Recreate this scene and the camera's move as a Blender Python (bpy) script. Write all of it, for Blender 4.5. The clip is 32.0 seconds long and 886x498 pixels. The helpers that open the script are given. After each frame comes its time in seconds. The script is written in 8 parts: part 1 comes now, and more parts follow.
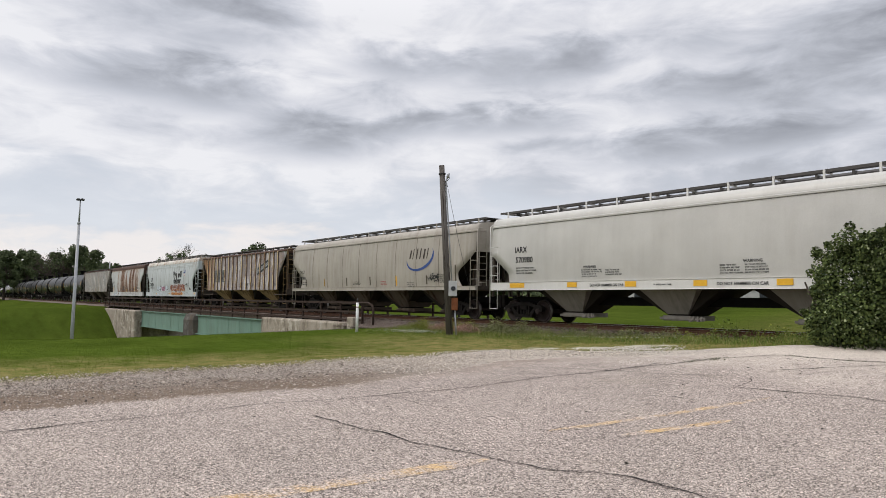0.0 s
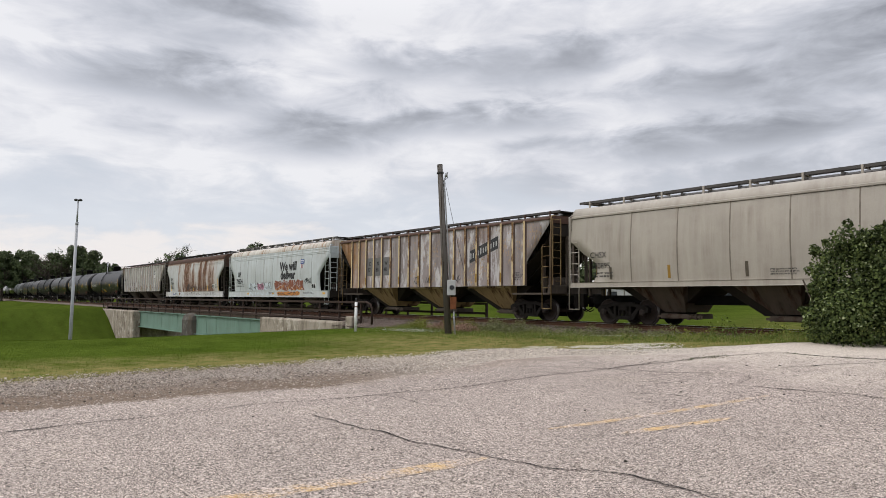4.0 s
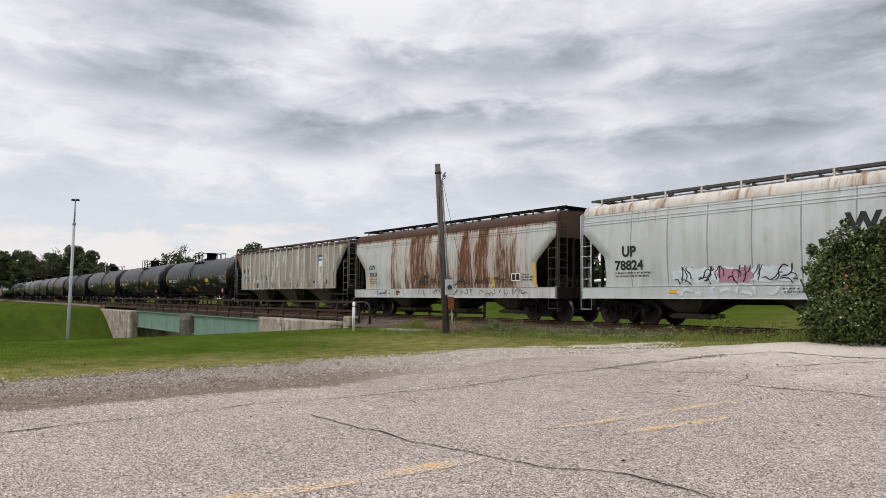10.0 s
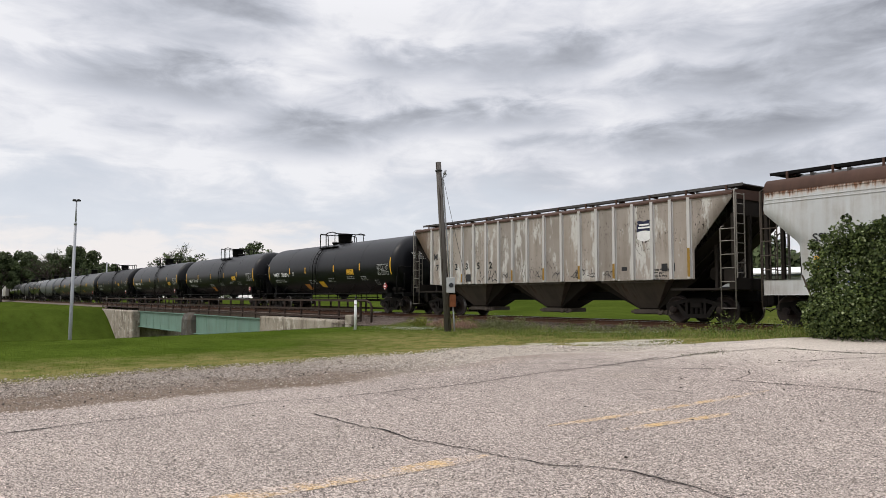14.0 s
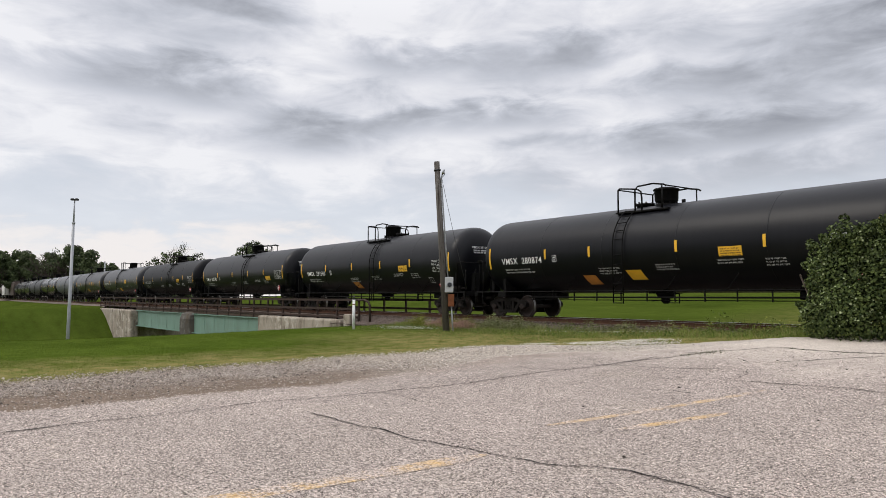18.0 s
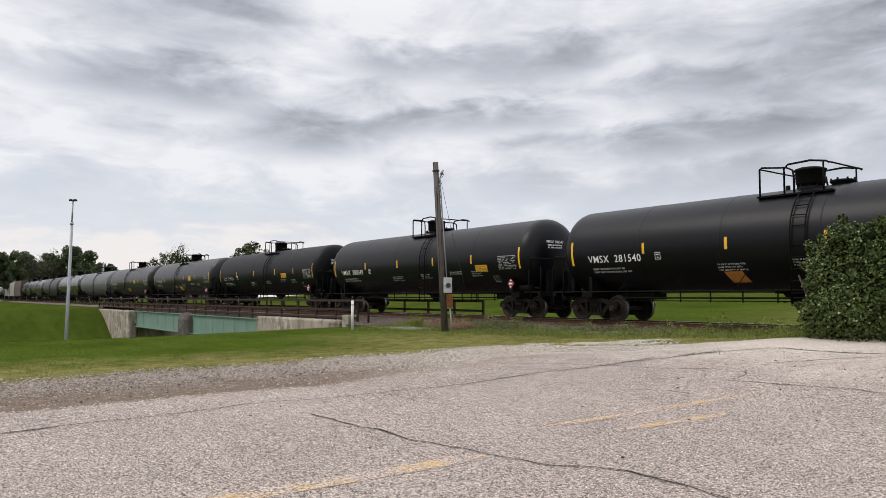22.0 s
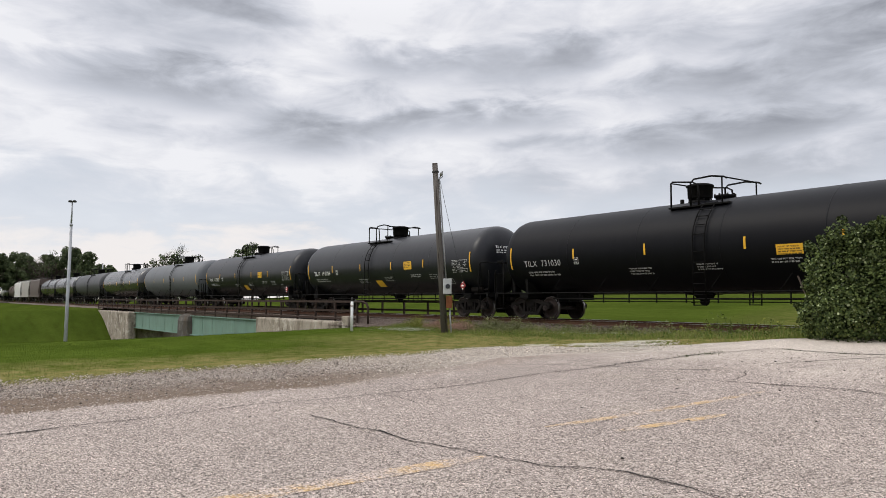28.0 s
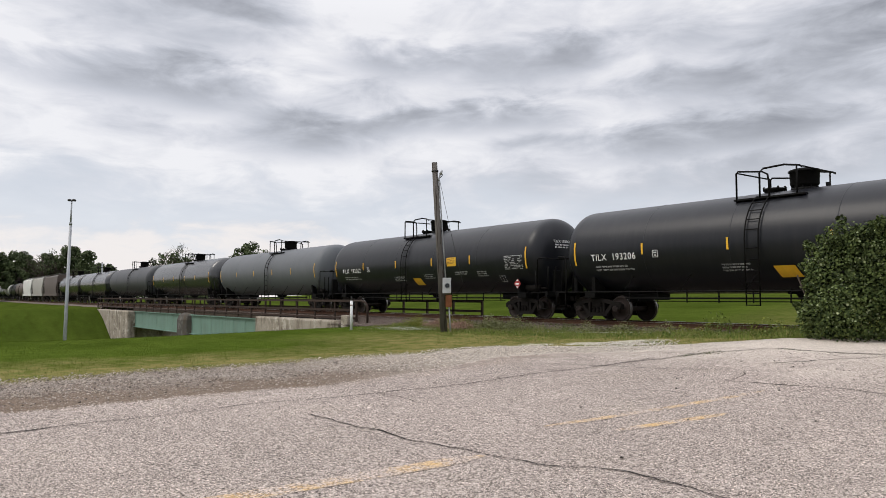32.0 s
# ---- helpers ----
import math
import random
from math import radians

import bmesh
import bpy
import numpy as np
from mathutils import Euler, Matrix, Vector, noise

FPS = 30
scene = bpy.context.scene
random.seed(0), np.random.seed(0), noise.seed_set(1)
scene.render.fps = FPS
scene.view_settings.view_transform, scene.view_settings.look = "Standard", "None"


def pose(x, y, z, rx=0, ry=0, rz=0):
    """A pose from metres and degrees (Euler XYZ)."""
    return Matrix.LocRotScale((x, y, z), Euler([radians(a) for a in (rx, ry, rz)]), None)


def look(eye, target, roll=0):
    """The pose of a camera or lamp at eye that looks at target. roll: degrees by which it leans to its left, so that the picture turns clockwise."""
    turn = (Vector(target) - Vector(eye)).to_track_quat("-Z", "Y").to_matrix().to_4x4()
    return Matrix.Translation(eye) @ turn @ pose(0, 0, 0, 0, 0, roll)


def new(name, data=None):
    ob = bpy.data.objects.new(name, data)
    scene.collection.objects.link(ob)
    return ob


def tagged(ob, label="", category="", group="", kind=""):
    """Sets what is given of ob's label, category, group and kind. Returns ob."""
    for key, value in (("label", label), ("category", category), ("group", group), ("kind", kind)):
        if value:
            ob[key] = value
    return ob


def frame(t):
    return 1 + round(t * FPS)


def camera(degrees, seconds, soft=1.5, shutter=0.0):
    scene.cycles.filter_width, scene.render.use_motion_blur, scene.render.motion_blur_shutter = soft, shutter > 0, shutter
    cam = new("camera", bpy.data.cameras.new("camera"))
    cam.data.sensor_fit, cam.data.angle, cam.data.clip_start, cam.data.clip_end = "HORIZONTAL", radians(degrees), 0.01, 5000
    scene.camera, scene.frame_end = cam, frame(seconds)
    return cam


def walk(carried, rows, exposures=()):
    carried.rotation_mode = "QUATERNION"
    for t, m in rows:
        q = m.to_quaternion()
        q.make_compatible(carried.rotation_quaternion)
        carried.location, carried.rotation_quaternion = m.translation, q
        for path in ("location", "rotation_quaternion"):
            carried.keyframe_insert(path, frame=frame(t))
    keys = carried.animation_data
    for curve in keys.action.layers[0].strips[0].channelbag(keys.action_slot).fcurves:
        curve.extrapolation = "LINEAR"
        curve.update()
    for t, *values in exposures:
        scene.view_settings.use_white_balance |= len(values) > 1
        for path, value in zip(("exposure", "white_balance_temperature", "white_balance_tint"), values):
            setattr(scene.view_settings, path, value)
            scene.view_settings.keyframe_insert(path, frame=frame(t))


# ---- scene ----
# The world: x along the track (the train moves towards +x), y from the camera to the track, z = 0 on the rail heads.
EYE = (0.0, 0.0, 0.795)
TRACK_Y = 22.02
cam = camera(62.19, 32.0, soft=0.65, shutter=0.01)
# seconds and the three angles of a hand-held camera on one spot
TURNS = [
    (0, 94.091, -0.840, 53.906), (1, 94.070, -0.670, 53.912), (2, 94.054, -0.582, 53.917), (3, 94.046, -0.576, 53.860),
    (3.5, 94.035, -0.597, 53.840), (5.5, 93.989, -0.598, 53.632), (6, 93.991, -0.618, 53.607), (6.5, 94.034, -0.578, 53.615),
    (7, 94.045, -0.586, 53.628), (8, 94.055, -0.598, 53.624), (9, 94.050, -0.582, 53.639), (10, 93.999, -0.547, 53.637),
    (10.5, 93.952, -0.513, 53.635), (11, 93.928, -0.466, 53.636), (11.5, 93.900, -0.393, 53.654), (12, 93.860, -0.335, 53.689),
    (12.5, 93.838, -0.254, 53.716), (13, 93.840, -0.202, 53.753), (13.5, 93.842, -0.180, 53.765), (14, 93.843, -0.188, 53.757),
    (14.5, 93.843, -0.186, 53.707), (16.5, 93.831, -0.275, 53.652), (17, 93.807, -0.257, 53.643), (18, 93.805, -0.230, 53.629),
    (18.5, 93.812, -0.209, 53.624), (19, 93.822, -0.225, 53.573), (19.5, 93.834, -0.216, 53.510), (20, 93.850, -0.203, 53.470),
    (20.5, 93.855, -0.212, 53.456), (21, 93.852, -0.220, 53.498), (21.5, 93.854, -0.201, 53.504), (22, 93.849, -0.196, 53.528),
    (22.5, 93.849, -0.186, 53.561), (23, 93.851, -0.156, 53.567), (24, 93.855, -0.145, 53.558), (25, 93.855, -0.141, 53.550),
    (25.5, 93.860, -0.153, 53.547), (27.5, 93.926, -0.162, 53.452), (28, 93.930, -0.166, 53.490), (28.5, 93.926, -0.166, 53.502),
    (29, 93.920, -0.135, 53.527), (29.5, 93.921, -0.138, 53.547), (30, 93.954, -0.162, 53.555), (30.5, 93.960, -0.198, 53.531),
    (31, 93.946, -0.217, 53.505), (31.5, 93.909, -0.234, 53.480), (32, 93.872, -0.216, 53.448),
]
walk(cam, [(t, pose(*EYE, a, b, c)) for t, a, b, c in TURNS], exposures=((0.0, -0.04), (9.0, -0.04), (16.0, -0.01), (32.0, -0.01)))

# ---- world and sun ----
SUN_EL, SUN_AZ = radians(48), radians(215)
sky_world = bpy.data.worlds.new("overcast_sky")
scene.world = sky_world
sky_world.use_nodes = True


def build_sky(nt):
    nt.nodes.clear()

    def nd(kind, data_type=""):
        n = nt.nodes.new(kind)
        if data_type:
            n.data_type = data_type
        return n

    def math_(op, a, b=None, clamp=False):
        n = nd("ShaderNodeMath")
        n.operation, n.use_clamp = op, clamp
        for i, q in enumerate((a, b)):
            if q is None:
                continue
            if isinstance(q, (int, float)):
                n.inputs[i].default_value = q
            else:
                nt.links.new(q, n.inputs[i])
        return n.outputs[0]

    out = nd("ShaderNodeOutputWorld")
    bg = nd("ShaderNodeBackground")
    tc = nd("ShaderNodeTexCoord")
    sep = nd("ShaderNodeSeparateXYZ")
    nt.links.new(tc.outputs["Generated"], sep.inputs[0])
    up = math_("MAXIMUM", sep.outputs[2], 0.0)
    # a cloud deck seen from below: banks flatten and crowd together towards the horizon
    def deck(lift):
        far = math_("DIVIDE", CLOUD_SCALE, math_("ADD", up, 0.11 + lift))
        place = nd("ShaderNodeCombineXYZ")
        # banks lie across the line of sight
        across = math_("ADD", math_("MULTIPLY", sep.outputs[0], 0.593), math_("MULTIPLY", sep.outputs[1], 0.805))
        along = math_("SUBTRACT", math_("MULTIPLY", sep.outputs[1], 0.593), math_("MULTIPLY", sep.outputs[0], 0.805))
        nt.links.new(math_("MULTIPLY", math_("MULTIPLY", across, far), 1.15), place.inputs[0])
        nt.links.new(math_("MULTIPLY", math_("MULTIPLY", along, far), 1.10), place.inputs[1])
        turn = nd("ShaderNodeMapping")
        turn.inputs["Location"].default_value = CLOUD_SHIFT
        nt.links.new(place.outputs[0], turn.inputs[0])
        return turn.outputs[0]

    def noise_(where, scale, detail, rough, distort):
        n = nd("ShaderNodeTexNoise")
        n.inputs["Scale"].default_value, n.inputs["Detail"].default_value = scale, detail
        n.inputs["Roughness"].default_value, n.inputs["Distortion"].default_value = rough, distort
        nt.links.new(where, n.inputs["Vector"])
        return n.outputs[0]

    here, over = deck(0.0), deck(0.035)
    body = noise_(here, 1.0, 6.0, 0.50, 0.10)
    above = noise_(over, 1.0, 3.0, 0.48, 0.10)
    wide = noise_(here, 0.42, 2.0, 0.5, 0.0)
    # lit tops, dark undersides
    relief = math_("MULTIPLY", math_("SUBTRACT", body, above), 0.14)
    aside = math_("ADD", math_("MULTIPLY", sep.outputs[0], 0.593), math_("MULTIPLY", sep.outputs[1], 0.805))
    spot = nd("ShaderNodeCombineXYZ")
    nt.links.new(math_("ADD", math_("MULTIPLY", aside, 2.6), CLOUD_SHIFT[0]), spot.inputs[0])
    nt.links.new(math_("MULTIPLY", up, 7.0), spot.inputs[1])
    nt.links.new(math_("MULTIPLY", sep.outputs[1], 0.8), spot.inputs[2])
    swell = math_("SUBTRACT", noise_(spot.outputs[0], 1.3, 4.0, 0.55, 0.0), 0.5)
    puff = math_("SUBTRACT", noise_(spot.outputs[0], 3.6, 6.0, 0.58, 0.35), 0.5)
    # the heavy banks of the deck: place aside and up, half sizes, tilt and weight
    a_w = math_("ADD", aside, math_("ADD", math_("MULTIPLY", swell, 0.16), math_("MULTIPLY", puff, 0.06)))
    u_w = math_("ADD", up, math_("ADD", math_("MULTIPLY", swell, 0.07), math_("MULTIPLY", puff, 0.055)))
    heavy = 0.0
    for a0, u0, wa, wu, tilt, weight in CLOUD_BANKS:
        da = math_("SUBTRACT", a_w, a0)
        du = math_("SUBTRACT", math_("SUBTRACT", u_w, u0), math_("MULTIPLY", da, tilt))
        q = math_("ADD", math_("POWER", math_("DIVIDE", da, wa), 2.0), math_("POWER", math_("DIVIDE", du, wu * 1.35), 2.0))
        soft = math_("POWER", math_("MAXIMUM", math_("SUBTRACT", 1.0, q), 0.0), 1.4)
        heavy = math_("ADD", heavy, math_("MULTIPLY", soft, weight * 1.2))
    mixed = math_("ADD", math_("ADD", math_("MULTIPLY", body, 0.08), math_("MULTIPLY", wide, 0.15)), math_("ADD", relief, math_("MULTIPLY", swell, 0.46)))
    mixed = math_("ADD", mixed, math_("ADD", math_("MULTIPLY", puff, 0.52), math_("SUBTRACT", 0.487, math_("MULTIPLY", aside, 0.05))))
    mixed = math_("SUBTRACT", mixed, heavy)
    ramp = nd("ShaderNodeValToRGB")
    cr = ramp.color_ramp
    cr.elements[0].position, cr.elements[0].color = 0.26, (0.335, 0.345, 0.385, 1)
    cr.elements[1].position, cr.elements[1].color = 0.66, (0.955, 0.95, 0.98, 1)
    for at, col in ((0.36, (0.47, 0.485, 0.535, 1)), (0.45, (0.61, 0.628, 0.69, 1)), (0.54, (0.77, 0.778, 0.835, 1))):
        e = cr.elements.new(at)
        e.color = col
    nt.links.new(mixed, ramp.inputs[0])
    # thin streaks of clear blue under the deck, then a warm pale band low over the horizon
    streak = nd("ShaderNodeMapRange")
    streak.inputs[1].default_value, streak.inputs[2].default_value = 0.17, 0.11
    streak.inputs[3].default_value, streak.inputs[4].default_value = 0.0, 0.72
    nt.links.new(math_("ADD", u_w, math_("MULTIPLY", puff, 0.13)), streak.inputs[0])
    blue = nd("ShaderNodeMix", data_type="RGBA")
    nt.links.new(streak.outputs[0], blue.inputs[0])
    nt.links.new(ramp.outputs[0], blue.inputs[6])
    blue.inputs[7].default_value = (0.72, 0.765, 0.845, 1)
    low = nd("ShaderNodeMapRange")
    low.interpolation_type = "SMOOTHSTEP"
    low.inputs[1].default_value, low.inputs[2].default_value = 0.055, 0.095
    low.inputs[3].default_value, low.inputs[4].default_value = 0.90, 0.0
    nt.links.new(math_("ADD", u_w, math_("MULTIPLY", puff, 0.11)), low.inputs[0])
    band = nd("ShaderNodeMix", data_type="RGBA")
    nt.links.new(low.outputs[0], band.inputs[0])
    nt.links.new(blue.outputs[2], band.inputs[6])
    band.inputs[7].default_value = (0.98, 0.925, 0.91, 1)
    # the blue sky behind the cloud
    sky = nd("ShaderNodeTexSky")
    sky.sky_type, sky.sun_disc, sky.sun_elevation, sky.sun_rotation = "NISHITA", False, SUN_EL, SUN_AZ
    dim = nd("ShaderNodeVectorMath")
    dim.operation = "SCALE"
    dim.inputs[3].default_value = 0.10
    nt.links.new(sky.outputs[0], dim.inputs[0])
    mix = nd("ShaderNodeMix", data_type="RGBA")
    mix.inputs[0].default_value = 0.92
    nt.links.new(dim.outputs[0], mix.inputs[6])
    nt.links.new(band.outputs[2], mix.inputs[7])
    # an overcast sky is brighter overhead
    lift = nd("ShaderNodeMapRange")
    lift.inputs[1].default_value, lift.inputs[2].default_value = 0.36, 0.9
    lift.inputs[3].default_value, lift.inputs[4].default_value = SKY_LOW, SKY_HIGH
    nt.links.new(up, lift.inputs[0])
    nt.links.new(mix.outputs[2], bg.inputs[0])
    nt.links.new(lift.outputs[0], bg.inputs[1])
    nt.links.new(bg.outputs[0], out.inputs[0])


CLOUD_BANKS = (
    (-0.341, 0.267, 0.236, 0.032, -0.02, 0.2), (-0.16, 0.221, 0.157, 0.035, 0.12, 0.2), (0.05, 0.237, 0.186, 0.018, 0.0, 0.13), (-0.062, 0.314, 0.093, 0.026, -0.05, 0.16), (0.108, 0.308, 0.15, 0.028, 0.05, 0.12),
    (0.43, 0.262, 0.164, 0.051, 0.05, 0.19), (-0.303, 0.354, 0.157, 0.046, 0.0, 0.13), (0.355, 0.332, 0.143, 0.03, 0.0, 0.08), (0.352, 0.217, 0.236, 0.02, 0.05, 0.11), (-0.437, 0.133, 0.186, 0.026, 0.0, 0.05),
    (0.089, 0.157, 0.243, 0.024, 0.0, 0.05), (-0.108, 0.274, 0.086, 0.016, 0.0, 0.06), (0.266, 0.263, 0.121, 0.018, 0.1, 0.07), (0.484, 0.325, 0.1, 0.046, 0, 0.11),
    (0.348, 0.167, 0.34, 0.06, 0.0, 0.15),
)
CLOUD_SHIFT = (11.6, 4.7, 1.9)
CLOUD_SCALE = 1.15
SKY_LOW, SKY_HIGH = 0.97, 1.95
build_sky(sky_world.node_tree)

sun = new("sun", bpy.data.lights.new("sun", "SUN"))
sun.data.energy, sun.data.angle, sun.data.color = 1.1, radians(25), (1.0, 0.93, 0.84)
sun.matrix_world = look((0, 0, 0), (-math.sin(SUN_AZ) * math.cos(SUN_EL), -math.cos(SUN_AZ) * math.cos(SUN_EL), -math.sin(SUN_EL)))
sun.location = (0, 0, 60)
# ---- mesh and material helpers ----
class Geo:
    """Collects vertices and faces of one mesh."""

    def __init__(self):
        self.v, self.f, self.sm = [], [], []

    def add(self, vs, fs, smooth=False):
        n = len(self.v)
        self.v += [tuple(p) for p in vs]
        self.f += [tuple(i + n for i in f) for f in fs]
        self.sm += [smooth] * len(fs)
        return self

    def box(self, x0, x1, y0, y1, z0, z1, c=0.0):
        if c <= 0:
            vs = [(x, y, z) for x in (x0, x1) for y in (y0, y1) for z in (z0, z1)]
            return self.add(vs, [(0, 1, 3, 2), (4, 6, 7, 5), (0, 4, 5, 1), (2, 3, 7, 6), (0, 2, 6, 4), (1, 5, 7, 3)])
        bm = bmesh.new()
        bmesh.ops.create_cube(bm, size=1)
        for v in bm.verts:
            v.co = ((x0 + x1) / 2 + v.co.x * (x1 - x0), (y0 + y1) / 2 + v.co.y * (y1 - y0), (z0 + z1) / 2 + v.co.z * (z1 - z0))
        bmesh.ops.bevel(bm, geom=bm.edges[:], offset=c, segments=2, affect="EDGES", profile=0.5)
        bm.verts.index_update()
        self.add([v.co[:] for v in bm.verts], [[v.index for v in f.verts] for f in bm.faces])
        bm.free()
        return self

    def cyl(self, a, b, r, n=10, r2=None, caps=True, smooth=True):
        a, b = Vector(a), Vector(b)
        d = (b - a).normalized()
        u = d.orthogonal().normalized()
        w = d.cross(u)
        r2 = r if r2 is None else r2
        ring = [(math.cos(2 * math.pi * i / n), math.sin(2 * math.pi * i / n)) for i in range(n)]
        vs = [a + (u * c + w * s) * r for c, s in ring] + [b + (u * c + w * s) * r2 for c, s in ring]
        self.add(vs, [(i, (i + 1) % n, n + (i + 1) % n, n + i) for i in range(n)], smooth)
        if caps:
            self.add(vs, [tuple(range(n))[::-1], tuple(range(n, 2 * n))])
        return self

    def tube(self, pts, r, n=6):
        """One bent bar through the points."""
        pts = [Vector(p) for p in pts]
        rows, u = [], None
        for i, p in enumerate(pts):
            d = (pts[min(i + 1, len(pts) - 1)] - pts[max(i - 1, 0)]).normalized()
            u = d.orthogonal().normalized() if u is None else (u - d * u.dot(d)).normalized()
            w = d.cross(u)
            rows.append([p + (u * math.cos(2 * math.pi * k / n) + w * math.sin(2 * math.pi * k / n)) * r for k in range(n)])
        self.grid(rows, True, True)
        m = len(rows) - 1
        return self.add(rows[0] + rows[m], [tuple(range(n))[::-1], tuple(range(n, 2 * n))])

    def lathe(self, prof, centre=(0, 0, 0), axis="x", n=32, smooth=True):
        """prof: (along, radius) from one end to the other, about an axis through centre."""
        vs, fs = [], []
        for al, r in prof:
            for i in range(n):
                c, s = math.cos(2 * math.pi * i / n) * r, math.sin(2 * math.pi * i / n) * r
                p = {"x": (al, c, s), "y": (c, al, s), "z": (c, s, al)}[axis]
                vs.append((p[0] + centre[0], p[1] + centre[1], p[2] + centre[2]))
        for j in range(len(prof) - 1):
            for i in range(n):
                q = (j * n + i, j * n + (i + 1) % n, (j + 1) * n + (i + 1) % n, (j + 1) * n + i)
                fs.append(q if axis != "y" else q[::-1])
        return self.add(vs, fs, smooth)

    def prism(self, poly, y0, y1):
        """A polygon in x, z drawn out from y0 to y1."""
        n = len(poly)
        vs = [(x, y0, z) for x, z in poly] + [(x, y1, z) for x, z in poly]
        return self.add(vs, [tuple(range(n)), tuple(range(n, 2 * n))[::-1]] + [(i, n + i, n + (i + 1) % n, (i + 1) % n) for i in range(n)])

    def prism_x(self, poly, x0, x1, smooth=False):
        """A polygon in y, z drawn out from x0 to x1."""
        n = len(poly)
        vs = [(x0, y, z) for y, z in poly] + [(x1, y, z) for y, z in poly]
        self.add(vs, [(i, (i + 1) % n, n + (i + 1) % n, n + i) for i in range(n)], smooth)
        return self.add(vs, [tuple(range(n))[::-1], tuple(range(n, 2 * n))])

    def grid(self, rows, smooth=True, closed=False):
        """A sheet through rows of points."""
        m = len(rows[0])
        vs = [p for row in rows for p in row]
        fs = []
        for j in range(len(rows) - 1):
            for i in range(m if closed else m - 1):
                fs.append((j * m + i, j * m + (i + 1) % m, (j + 1) * m + (i + 1) % m, (j + 1) * m + i))
        return self.add(vs, fs, smooth)

    def mesh(self, name, material):
        me = bpy.data.meshes.new(name)
        me.from_pydata(self.v, [], self.f)
        me.polygons.foreach_set("use_smooth", self.sm)
        bm = bmesh.new()
        bm.from_mesh(me)
        bmesh.ops.remove_doubles(bm, verts=bm.verts, dist=0.0004)
        bmesh.ops.recalc_face_normals(bm, faces=bm.faces)
        bm.to_mesh(me)
        bm.free()
        if material:
            me.materials.append(material)
        return me


MESHES = {}


def part(name, geo, material, parent=None, label="", key=None):
    """One mesh object under a thing or a part; pieces with the same key share their mesh. geo: a Geo, or a function that gives one."""
    if key and key in MESHES:
        me = MESHES[key]
    else:
        me = (geo() if callable(geo) else geo).mesh(name, material)
        if key:
            MESHES[key] = me
    ob = new(name, me)
    if parent:
        ob.parent = parent
    if label:
        ob["label"] = label
    return ob


def empty(name, m, label, category, group=""):
    ob = new(name)
    ob.empty_display_size = 0.2
    ob.matrix_basis = m
    return tagged(ob, label, category, group)


